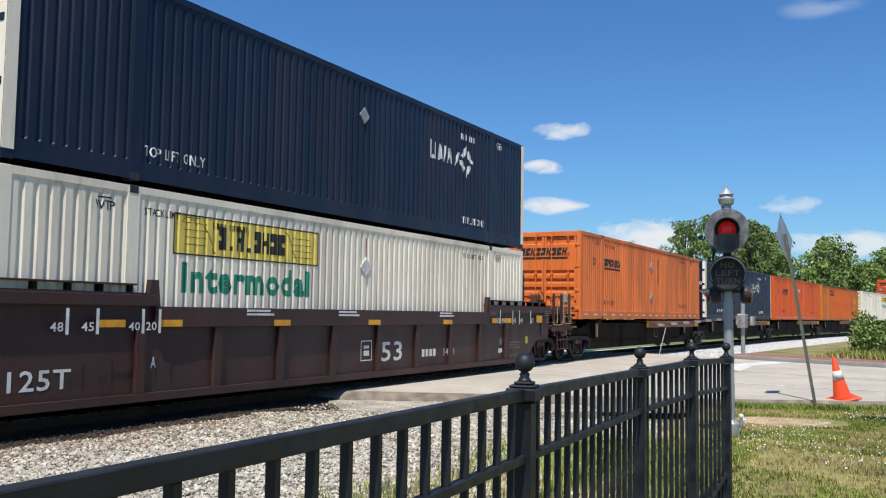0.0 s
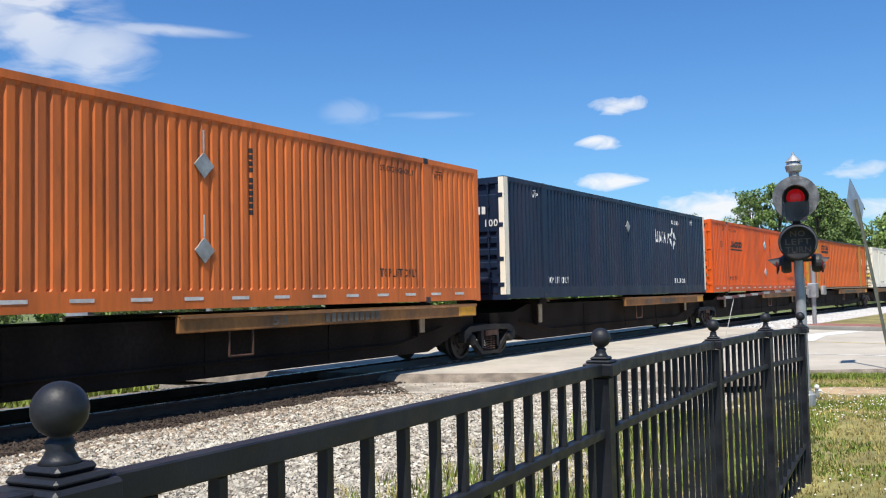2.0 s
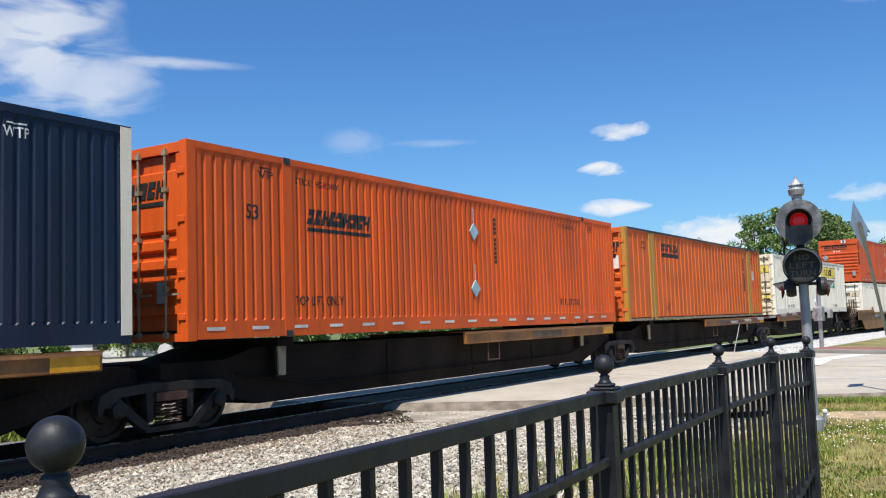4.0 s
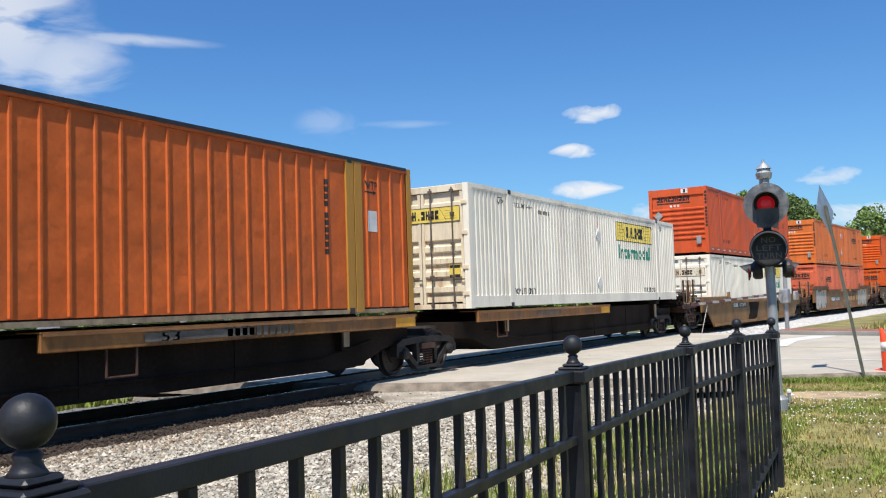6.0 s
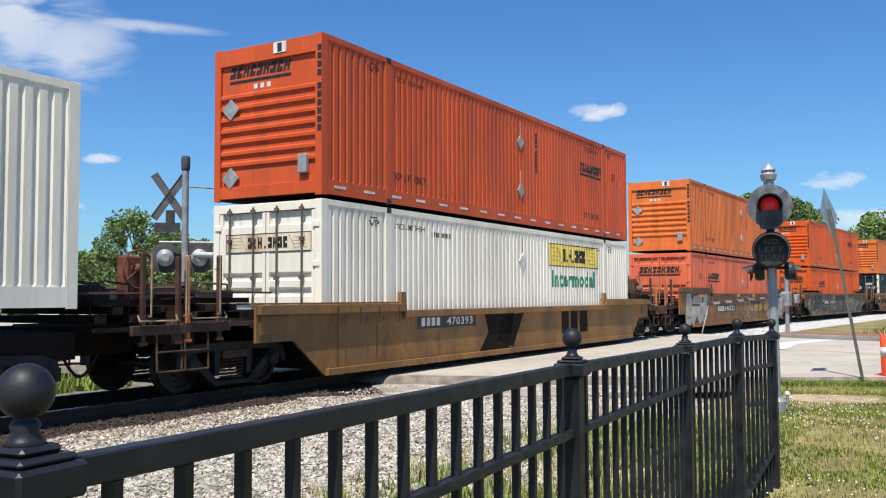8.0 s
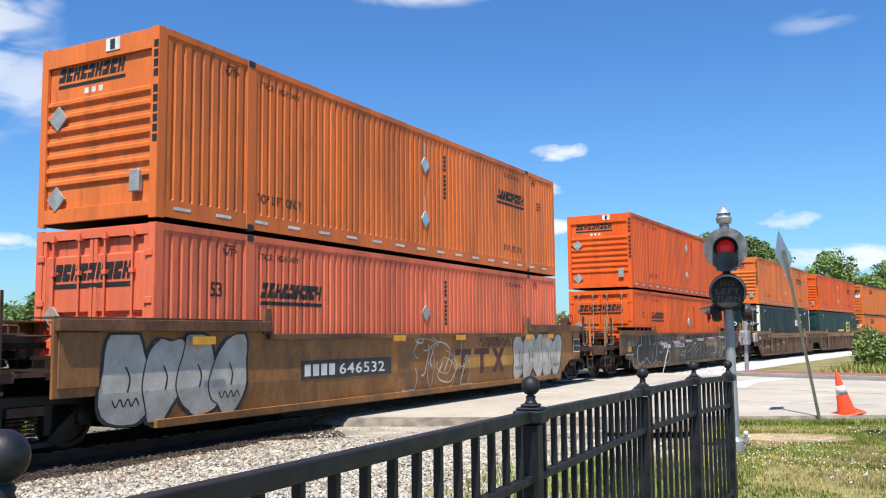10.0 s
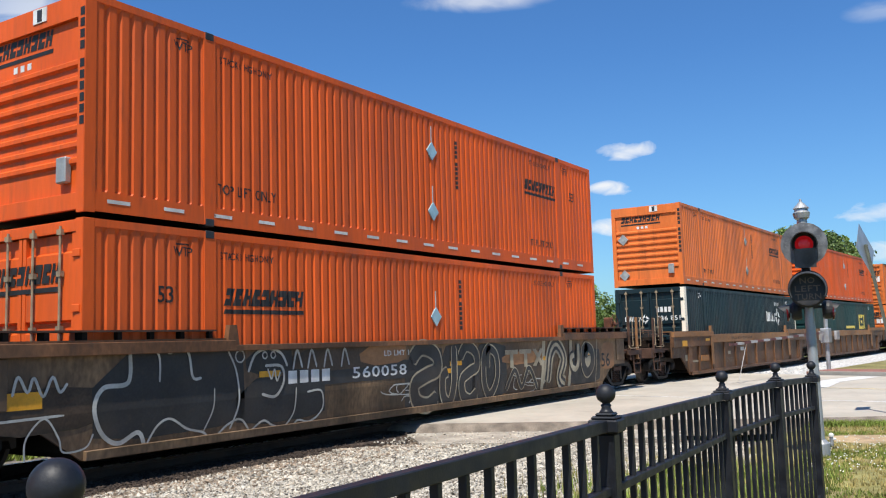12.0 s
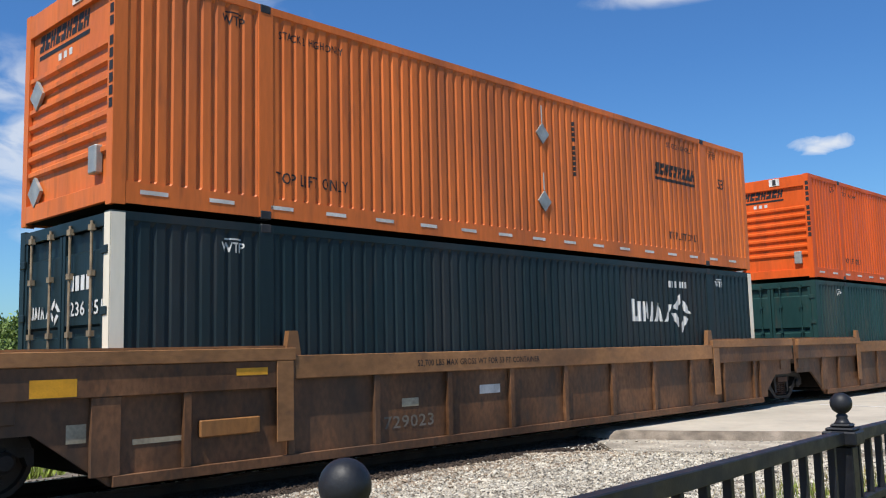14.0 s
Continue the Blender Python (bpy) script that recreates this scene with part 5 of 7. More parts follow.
def fence_post(fence, x, y, z, turn, last=False):
    """z: the middle of the ball."""
    bm = boxed(-0.038, 0.038, -0.038, 0.038, -z - 0.35, -0.155, bevel=0.004)
    p = part("post", bm, FENCE, fence)
    p.matrix_basis = pose(x, y, z, 0, 0, turn)
    bm = boxed(-0.060, 0.060, -0.060, 0.060, -0.148, -0.098, bevel=0.006)
    box(bm, -0.050, 0.050, -0.050, 0.050, -0.098, -0.086, bevel=0.005)
    box(bm, -0.036, 0.036, -0.036, 0.036, -0.086, -0.073, bevel=0.006)
    part("cap", bm, FENCE, p)
    prof = [(0.031, -0.075), (0.024, -0.066), (0.018, -0.054), (0.021, -0.046), (0.017, -0.040)]
    prof += [(0.0390 * math.sin(a), -0.0390 * math.cos(a)) for a in np.linspace(0.35, math.pi - 0.05, 14)]
    part("ball_finial", lathe(bmesh.new(), prof, 28), FENCE, p, smooth=True)


fence = thing("iron_fence", "black powder-coated iron fence with ball-topped posts", "fence")
for k, (x, y, z) in enumerate(POSTS):
    a, b = POSTS[max(k - 1, 0)], POSTS[min(k + 1, len(POSTS) - 1)]
    fence_post(fence, x, y, z, math.degrees(math.atan2(b[1] - a[1], b[0] - a[0])) - 90)
picket_mesh = None
FOOT = [1.265, 1.265, 1.28, 1.34, 1.40, 1.10]  # how far the foot rail hangs below each ball
for bay, ((xa, ya, za), (xb, yb, zb)) in enumerate(zip(POSTS, POSTS[1:])):
    d = Vector((xb - xa, yb - ya, zb - za))
    run = math.hypot(d.x, d.y)
    turn = math.atan2(d.y, d.x)
    for drop, end_drop, h in ((0.100, 0.100, 0.046), (0.355, 0.355, 0.032), (FOOT[bay], FOOT[bay + 1], 0.032)):
        bm = boxed(0.04, run - 0.04, -0.02, 0.02, -h, 0, bevel=0.003)
        r = part("rail", bm, FENCE, fence)
        r.matrix_basis = Matrix.Translation((xa, ya, za - drop)) @ Matrix.Rotation(turn, 4, "Z") @ Matrix.Rotation(-math.atan2(d.z - end_drop + drop, run), 4, "Y")
    n = max(2, round(run / 0.163))
    for k in range(1, n):
        f = k / n
        if picket_mesh is None:
            pk = part("picket", boxed(-0.0125, 0.0125, -0.0125, 0.0125, -1.52, -0.147, bevel=0.002), FENCE, fence)
            picket_mesh = pk.data
        else:
            pk = new("picket", picket_mesh)
            pk.parent = fence
        pk.matrix_basis = Matrix.Translation((xa + d.x * f, ya + d.y * f, za + d.z * f)) @ Matrix.Rotation(turn, 4, "Z")

# a short pipe stub at the fence end
stub = thing("standpipe", "short grey standpipe with a white cap in the grass", "pipe")
part("pipe", tube(bmesh.new(), (0, 0, -0.15), (0, 0, 0.16), 0.045, seg=12), GALV, stub)
part("cap", lathe(bmesh.new(), [(0.06, 0.16), (0.06, 0.2), (0.04, 0.24), (0.01, 0.25)], 12), WHITE_INK, stub)
part("outlet", tube(bmesh.new(), (0, 0, 0.1), (0.1, 0.03, 0.1), 0.03, seg=10), WHITE_INK, stub)
stub.matrix_basis = pose(-2.42, 14.3, -0.10) @ Matrix.Scale(0.6, 4)

# ---- road signal by the fence ----
sig = thing("crossing_signal", "old mast signal with a red lamp and a blank-out turn sign", "traffic signal")
SX, SY = -2.33, 12.95
face_turn = 11.0  # towards the walkway
bm = tube(bmesh.new(), (0, 0, -0.25), (0, 0, 2.85), 0.066, 0.060, seg=16)
lathe(bm, [(0.12, -0.2), (0.12, 0.05), (0.075, 0.10)], 16)
part("mast", bm, GALV, sig)
part("finial", lathe(bmesh.new(), [(0.062, 2.83), (0.066, 2.99), (0.095, 3.01), (0.11, 3.08), (0.09, 3.10), (0.085, 3.13), (0.105, 3.14), (0.06, 3.19), (0.02, 3.23), (0.012, 3.27)], 18), GALV, sig, "pale cast metal finial")


def lamp_head(parent, z, r_disc, r_box, disc, hood_len, material_disc):
    head = part("signal_head", lathe(bmesh.new(), [(r_box * 0.7, 0.30), (r_box, 0.24), (r_box, 0.06)], 24, axis="Y"), LAMP_BODY, parent)
    head.location = (0, -0.06 - 0.30, z)
    bm = lathe(bmesh.new(), [(r_disc, 0.03), (r_disc, 0.015), (r_box * 0.9, 0.0), (r_box * 0.9, 0.03)], 40, axis="Y")
    part("backplate", bm, material_disc, head).location = (0, 0.03, 0)
    bm = bmesh.new()
    n = 26
    for k in range(n):
        a, b = [math.radians(-25 + 230 * (k + j) / n) for j in (0, 1)]
        quad = []
        for ang in (a, b):
            for rr in (r_box, r_box - 0.012):
                ln = hood_len * (0.55 + 0.45 * max(0, math.sin(ang)))
                quad.append(((rr * math.cos(ang), 0.03, rr * math.sin(ang)), (rr * 0.97 * math.cos(ang), 0.03 - ln, rr * 0.97 * math.sin(ang) - 0.02)))
        v = [[bm.verts.new(p) for p in q] for q in quad]
        bm.faces.new((v[0][0], v[2][0], v[2][1], v[0][1]))
        bm.faces.new((v[1][0], v[1][1], v[3][1], v[3][0]))
        bm.faces.new((v[0][1], v[2][1], v[3][1], v[1][1]))
    bmesh.ops.remove_doubles(bm, verts=bm.verts, dist=0.0005)
    part("hood", bm, LAMP_BODY, head)
    return head


up = lamp_head(sig, 2.63, 0.285, 0.168, None, 0.30, DISC_PAINT)
part("lens_door", lathe(bmesh.new(), [(0.165, 0.05), (0.165, 0.034), (0.10, 0.032)], 28, axis="Y"), CASTING, up)
bm = bmesh.new()
prism(bm, [(0.0, -0.06), (0.0, -0.30), (-0.03, -0.31), (-0.06, -0.06)], -0.13, 0.13)
part("visor_apron", bm, LAMP_BODY, up)
part("lens", lathe(bmesh.new(), [(0.112, 0.032), (0.105, 0.018), (0.07, 0.004), (0.03, 0.0)], 28, axis="Y"), RED_LENS, up, "red glass lens")
low = lamp_head(sig, 2.05, 0.242, 0.228, None, 0.20, CASTING)
part("sign_face", lathe(bmesh.new(), [(0.218, 0.03), (0.218, 0.012), (0.205, 0.01)], 32, axis="Y"), CASTING, low)
for body, wide, z in (("NO", 0.18, 0.070), ("LEFT", 0.31, -0.034), ("TURN", 0.31, -0.138)):
    vs2, fs2 = lettering(body, wide, 0.076)
    d = decal("sign_word", (vs2, fs2), DIM_LETTERS, low, -wide / 2, z, face="end", lift=0.0, label="dim unlit sign letters")
    d.location = (0, 0.002, 0)
bm = boxed(-0.05, 0.05, -0.12, 0.0, 2.3, 2.4)
box(bm, -0.04, 0.04, -0.2, 0.0, 1.98, 2.10)
box(bm, -0.22, 0.22, -0.03, 0.03, 1.80, 1.84)
part("bracket", bm, CASTING, sig)
for s in (1, -1):
    bm = lathe(bmesh.new(), [(0.11, 0.10), (0.125, 0.06), (0.125, 0.0), (0.10, -0.03)], 18, at=(0.19 * s, 0.05, 1.78), axis="X")
    fl = part("flasher", bm, CASTING, sig)
    prof = [(0.12, 0.1), (0.13, 0.36), (0.122, 0.36), (0.11, 0.1)]
    bm = bmesh.new()
    n = 14
    for k in range(n):
        a, b = [math.radians(-5 + 190 * (k + j) / n) for j in (0, 1)]
        q = [(0.19 * s + s * h * (0.5 + 0.5 * math.sin(g)), 0.05 + r * math.cos(g), 1.78 + r * math.sin(g) - h * 0.15) for g in (a, b) for r, h in ((0.10, 0.0), (0.095, 0.20))]
        v = [bm.verts.new(p) for p in q]
        bm.faces.new((v[0], v[1], v[3], v[2]))
    part("hood", bm, CASTING, fl)
    part("lens", lathe(bmesh.new(), [(0.10, 0.0), (0.09, 0.02), (0.03, 0.04)], 16, at=(0.19 * s + s * 0.09, 0.03, 1.74), axis="X"), DEAD_LENS, fl)
sig.matrix_basis = pose(SX, SY, 0, 0, -0.6, face_turn)

# ---- leaning road sign seen edge on ----
post = thing("warning_sign", "diamond road sign seen edge-on, on a leaning post", "road sign")
bm = bmesh.new()
for a in ((-0.03, -0.025, -0.018, 0.018), (0.025, 0.03, -0.018, 0.018), (-0.03, 0.03, 0.018, 0.024)):
    box(bm, a[0], a[1], a[2], a[3], -0.3, 3.2)
part("post", bm, OLIVE_POST, post)
bm = bmesh.new()
r = 0.49
a = [bm.verts.new((x, 0.030, 3.12 + z)) for x, z in ((-r, 0), (0, -r), (r, 0), (0, r))]
b = [bm.verts.new((x, 0.034, 3.12 + z)) for x, z in ((-r, 0), (0, -r), (r, 0), (0, r))]
for k in range(4):
    bm.faces.new((a[k], a[(k + 1) % 4], b[(k + 1) % 4], b[k]))
bm.faces.new(a[::-1])
bm.faces.new(b)
bmesh.ops.recalc_face_normals(bm, faces=bm.faces)
part("sign_plate", bm, SIGN_BACK, post)
post.matrix_basis = pose(-1.80, 18.3, -0.1, -9.0, 0, 80)

# ---- traffic cone ----
cone = thing("traffic_cone", "orange traffic cone with a grey reflective collar", "traffic cone")
part("body", lathe(bmesh.new(), [(0.145, 0.03), (0.14, 0.05), (0.026, 0.70), (0.018, 0.71)], 24), CONE_ORANGE, cone, smooth=True)
part("collar", lathe(bmesh.new(), [(0.0925, 0.34), (0.0665, 0.49)], 24), TAPE, cone, smooth=True)
part("base", boxed(-0.23, 0.23, -0.23, 0.23, 0, 0.035, bevel=0.012), CONE_ORANGE, cone)
cone.matrix_basis = pose(-1.38, 18.95, -0.045, 4, -13, 24) @ Matrix.Scale(1.15, 4)

# ---- crossing gate across the road ----
DULL_RED = mat("weathered_red_stripe", (0.16, 0.055, 0.05), 0.6, var=0.2, scale=4, grime=0.4)
GATE_WHITE = mat("weathered_white_stripe", (0.42, 0.40, 0.38), 0.6, var=0.15, scale=4, grime=0.4)
gate = thing("crossing_gate", "lowered striped crossing gate arm on its mast", "crossing gate")
GX, GY = -6.25, 37.0
part("mast", tube(bmesh.new(), (0, 0, -0.5), (0, 0, 2.3), 0.08, seg=12), GALV, gate)
part("mechanism", boxed(-0.16, 0.16, -0.24, 0.12, 1.05, 1.60, bevel=0.03), GALV, gate)
for s in (1, -1):
    part("counterweight", boxed(0.28 * s - 0.05, 0.28 * s + 0.05, 0.1, 0.5, 1.15, 1.5, bevel=0.03), GATE_WHITE, gate)
for k in range(16):
    part("arm_stripe", boxed(-0.025, 0.025, -0.3 - 0.52 * (k + 1), -0.3 - 0.52 * k, 1.40 - 0.018 * k, 1.48 - 0.018 * k), DULL_RED if k % 2 else GATE_WHITE, gate)
part("tip_support", tube(bmesh.new(), (0, -7.4, 1.15), (0.05, -8.2, 0.05), 0.012, seg=6), GATE_WHITE, gate)
gate.matrix_basis = pose(GX, GY, 0, 0, 0, -9)

# ---- flashing-light signal on the far side of the track ----
far = thing("crossbuck_signal", "grey crossing mast with crossbuck and round flashers, seen from behind", "crossing signal")
part("mast", tube(bmesh.new(), (0, 0, -0.6), (0, 0, 4.35), 0.075, seg=14), GALV, far)
part("bell", lathe(bmesh.new(), [(0.08, 4.3), (0.095, 4.34), (0.10, 4.55), (0.09, 4.62), (0.02, 4.64)], 14), LAMP_BODY, far)
for s in (1, -1):
    bm = boxed(-0.60, 0.60, 0.1, 0.115, -0.085, 0.085)
    for z in (-0.085, 0.07):
        box(bm, -0.60, 0.60, 0.085, 0.0995, z, z + 0.015)
    q = part("crossbuck_board", bm, BUCK_GREY, far)
    q.matrix_basis = Matrix.Translation((-0.34, 0, 3.72)) @ Matrix.Rotation(s * math.radians(56), 4, "Y")
part("count_sign", boxed(-0.66, -0.10, 0.1, 0.115, 2.92, 3.14), LAMP_BODY, far)
part("sign_strut", boxed(-0.42, -0.22, 0.1, 0.12, 3.141, 3.42), LAMP_BODY, far)
part("cross_arm", tube(bmesh.new(), (-0.55, 0.05, 2.70), (0.75, 0.05, 2.70), 0.03, seg=8), GALV, far)
for x, y in ((-0.42, 0.2), (0.32, 0.0)):
    f = part("flasher", lathe(bmesh.new(), [(0.34, 0.03), (0.34, 0.0), (0.16, -0.02), (0.15, -0.10), (0.07, -0.17)], 28, at=(x, y, 2.36), axis="Y"), LAMP_BODY, far)
    part("lamp_housing", lathe(bmesh.new(), [(0.19, -0.03), (0.19, -0.10), (0.09, -0.20)], 20, at=(x, y, 2.36), axis="Y"), GALV, f)
part("hood", tube(bmesh.new(), (0.2, -0.15, 2.42), (0.62, -0.28, 2.40), 0.07, seg=12), GALV, far)
part("junction_box", boxed(-0.55, 0.25, -0.1, 0.2, 1.36, 1.52, bevel=0.03), GALV, far)
part("side_arm", tube(bmesh.new(), (0, 0, 3.95), (0.95, 0.2, 3.93), 0.02, seg=8), GALV, far)
far.matrix_basis = pose(-15.12, 14.62, 0, 0, 0, 46)

small = thing("stop_sign", "back of a pale octagonal sign on a thin post", "road sign")
part("post", tube(bmesh.new(), (0, 0, -0.6), (0, 0, 1.1), 0.025, seg=8), GALV, small)
part("sign_plate", lathe(bmesh.new(), [(0.19, 0.0), (0.19, -0.012)], 8, at=(0, -0.03, 1.0), axis="Y"), WHITE_INK, small)
small.matrix_basis = pose(-18.2, 15.9, 0, 0, 0, 49)

# ---- trees ----
def leaf_cloud(blobs, per, leaf, seed):
    """Small leaf pairs scattered on and in uneven clumps."""
    rng = np.random.default_rng(seed)
    V, F = [], []
    for (x, y, z), r in blobs:
        d = rng.normal(size=(per, 3))
        d /= np.linalg.norm(d, axis=1)[:, None]
        p = np.array((x, y, z)) + d * (r * rng.uniform(0.55, 1.08, (per, 1)) * np.array((1, 1, 0.8)))
        u = rng.normal(size=(per, 3))
        u /= np.linalg.norm(u, axis=1)[:, None]
        w = np.cross(u, rng.normal(size=(per, 3)))
        w /= np.linalg.norm(w, axis=1)[:, None] + 1e-9
        s = leaf * rng.uniform(0.6, 1.3, (per, 1))
        k = len(V)
        Q = np.stack([p - u * s, p - w * s * 0.5, p + u * s, p + w * s * 0.5], 1).reshape(-1, 3)
        F += [(k + 4 * i, k + 4 * i + 1, k + 4 * i + 2, k + 4 * i + 3) for i in range(per)]
        V += Q.tolist()
    return V, [], F


def tree(x, y, high, wide, seed, material=LEAF, base=-0.45, clumps=34, per=130, leaf=None, label="full leafy green tree beyond the track", low=0.22):
    rng = random.Random(seed)
    t = thing("tree", label, "tree", "trees round the crossing")
    bm = bmesh.new()
    trunk = high * 0.5
    tube(bm, (0, 0, 0), (0.1, 0, trunk), high * 0.024, high * 0.012, 9)
    tube(bm, (0.1, 0, trunk), (0.0, 0.1, high * 0.86), high * 0.012, high * 0.004, 7)
    blobs = []
    for k in range(clumps):
        f = low + (0.97 - low) * (k + rng.random()) / clumps
        a = k * 2.4 + rng.random()
        g = (f - low) / (1 - low)
        spread = wide / 2 * (math.sin(math.pi * min(1, 0.12 + 0.86 * g) ** 0.85) ** 0.7) * (0.35 + 0.65 * rng.random())
        p = Vector((math.cos(a) * spread, math.sin(a) * spread, high * f))
        blobs.append((tuple(p), wide * rng.uniform(0.05, 0.125)))
        if k % 3 == 0:
            tube(bm, (0.05, 0.02, high * f * 0.72), p, high * 0.006, high * 0.002, 6)
    part("trunk", bm, BARK, t)
    part("crown", leaf_cloud(blobs, per, leaf or wide * 0.020, seed), material, t)
    t.location = (x, y, base)
    return t


def at(yaw, dist):
    a = radians(yaw)
    return -math.sin(a) * dist, 0.23 + math.cos(a) * dist


for k, (yaw, dist, high, wide, m) in enumerate([
        (13.0, 92, 11.4, 6.0, LEAF), (11.4, 92, 12.0, 6.6, LEAF), (9.3, 96, 11.6, 7.0, LEAF_DARK), (16.4, 118, 11.6, 3.6, LEAF_DARK),
        (26.9, 62, 7.3, 6.5, LEAF), (29.6, 64, 6.4, 7.0, LEAF_DARK), (32.0, 70, 5.6, 6.0, LEAF), (24.0, 70, 6.4, 6.0, LEAF),
        (49.4, 44, 5.9, 4.6, LEAF_DARK), (47.3, 49, 5.3, 5.0, LEAF_DARK), (32.6, 52, 6.6, 4.6, LEAF), (41.9, 60, 5.0, 5.0, LEAF), (45.6, 54, 5.3, 4.5, LEAF_DARK), (51.5, 60, 4.8, 6.0, LEAF), (60.5, 38, 4.2, 5.0, LEAF_LIGHT), (63.5, 40, 4.6, 5.0, LEAF), (68, 42, 4.0, 5.0, LEAF_LIGHT), (73, 46, 5.0, 5.5, LEAF)]):
    tree(*at(yaw, dist), high, wide, 20 + k, m, clumps=95, per=110)
for k in range(16):
    y = 104 + k * 11.0
    tree(MID + bend(y) - 11 - 3 * (k % 3), y + 3 * (k % 2), 12.0 + 0.022 * (y - 104) + 1.6 * math.sin(k * 2.1), 10 + 0.02 * (y - 104), 60 + k, LEAF_LIGHT if k % 3 == 1 else LEAF, clumps=60, per=80, leaf=0.26, label="leafy tree in the row along the line")
for k in range(15):
    y = 98 + k * 10.5
    tree(MID + bend(y) - 7.5 - 2 * (k % 2), y, 8.4 + 0.026 * (y - 98) + 0.9 * math.sin(k * 1.7), 9.5, 300 + k, LEAF_DARK if k % 3 == 0 else LEAF_LIGHT, clumps=48, per=80, leaf=0.24, low=0.08, label="lower leafy tree in the row along the line")
for k in range(14):
    yaw = 19 + k * 3.6
    tree(*at(yaw, 84 + 9 * (k % 3)), 3.4 + 0.8 * (k % 2), 8.5, 90 + k, LEAF_DARK if k % 2 else LEAF, clumps=22, per=130, leaf=0.26, low=0.05, label="low scrubby tree far beyond the track")
# tree beside the lawn that shades its edge
tree(2.05, 13.2, 9.0, 4.6, 140, LEAF, base=-0.12, clumps=60, per=150, label="shade tree beside the lawn", low=0.5)


def bush(x, y, r, high, seed, material=LEAF_LIGHT, label="dense green roadside bush"):
    rng = random.Random(seed)
    blobs = [((rng.uniform(-r, r) * 0.8, rng.uniform(-r, r) * 0.8, high * rng.uniform(0.15, 0.8)), r * rng.uniform(0.22, 0.42)) for _ in range(22)]
    b = thing("bush", label, "bush", "bushes along the verge")
    bm = bmesh.new()
    for p, q in blobs[:9]:
        tube(bm, (0.1 * p[0], 0.1 * p[1], -0.1), p, 0.02, 0.006, 6)
    part("stem", bm, BARK, b)
    part("crown", leaf_cloud(blobs, 170, 0.085, seed), material, b)
    b.location = (x, y, -0.08)
    return b


for k, (x, y, r, h) in enumerate([(-2.9, 40.5, 1.5, 1.9), (-1.2, 39.5, 1.6, 1.7), (0.4, 38.8, 1.5, 1.8), (1.9, 38.8, 1.6, 2.0), (-2.2, 44, 1.6, 1.8), (0.4, 43, 1.7, 2.1), (3.6, 40, 1.8, 2.2), (-1.5, 50, 1.8, 1.8), (1.2, 52, 2.0, 2.3), (3.8, 47, 2.0, 2.4)]):
    bush(x + 1.8, y, r, h, 200 + k)

# ---- distance ----
ridge = []
n = 60
for k in range(n + 1):
    yaw = -40 + 150 * k / n
    x, y = at(yaw, 620)
    h = 14 + 11 * max(0, min(1, (yaw - 18) / 14)) + 3.0 * noise.noise((k * 0.31, 0, 5)) + 2.0 * noise.noise((k * 0.9, 2, 5))
    ridge.append((x, y, h))
vs = [(x, y, -2) for x, y, h in ridge] + [(x * 1.08, y * 1.08, h) for x, y, h in ridge] + [(x * 1.4, y * 1.4, h * 0.8) for x, y, h in ridge]
fs = [(j * (n + 1) + k, j * (n + 1) + k + 1, (j + 1) * (n + 1) + k + 1, (j + 1) * (n + 1) + k) for j in range(2) for k in range(n)]
tagged(part("backdrop", (vs, [], fs), HILL, smooth=True), "low wooded hills in the far distance", "hills", kind="structure")
rng = np.random.default_rng(11)
V, F = [], []
for k in range(2600):
    i = rng.integers(0, n)
    f = rng.random()
    a, b = Vector(ridge[i]), Vector(ridge[i + 1])
    p = a.lerp(b, f) * (1.0 + 0.08 * rng.random())
    g = rng.random() ** 0.6
    c, r = Vector((p.x, p.y, a.lerp(b, f).z * g + 0.5)), rng.uniform(1.6, 3.4)
    q = len(V)
    for m in range(7):
        d = Vector(rng.normal(size=3)).normalized() * r * rng.uniform(0.6, 1.1)
        e, h2 = Vector(rng.normal(size=3)).normalized() * r * 0.6, Vector(rng.normal(size=3)).normalized() * r * 0.6
        V += [tuple(c + d + e), tuple(c + d + h2), tuple(c + d - e - h2)]
        F.append((q + 3 * m, q + 3 * m + 1, q + 3 * m + 2))
tagged(part("far_woods", (V, [], F), LEAF_DARK), "far wooded hillside seen over the track", "woods", kind="stuff")


def house(x, y, w, d, h, turn, label):
    ho = thing("house", label, "house", "small far buildings")
    part("wall", boxed(-w / 2, w / 2, -d / 2, d / 2, 0, h), HOUSE_WHITE, ho)
    bm = bmesh.new()
    prism(bm, [(-d / 2 - 0.3, h), (d / 2 + 0.3, h), (0, h + d * 0.32)], -w / 2 - 0.3, w / 2 + 0.3)
    part("roof", bm, ROOF_GREY, ho)
    for k in range(3):
        part("window", boxed(-w / 2 + w * (k + 0.6) / 3.2, -w / 2 + w * (k + 0.6) / 3.2 + 0.8, -d / 2 - 0.03, -d / 2 + 0.02, 0.9, 2.0), LAMP_BODY, ho)
    ho.matrix_basis = pose(x, y, -0.45, 0, 0, turn)


house(*at(51.2, 66), 7, 5, 1.7, 45, "small white house among far trees")
house(*at(44.5, 75), 9, 6, 1.6, 40, "low white house with a grey roof among trees")

# ---- the train ----
TRAIN = []  # thing, its place along the line at the start, its height, its length and its side offset


def ride(ob, y, z, x=0.0, length=LONG):
    TRAIN.append((ob, y, z, x, length))


LOW, HIGH, SINGLE = 0.308, 3.276, 1.324
CX = WIDE / 2


def on_car(c, y, z):
    ride(c, y, z, CX)


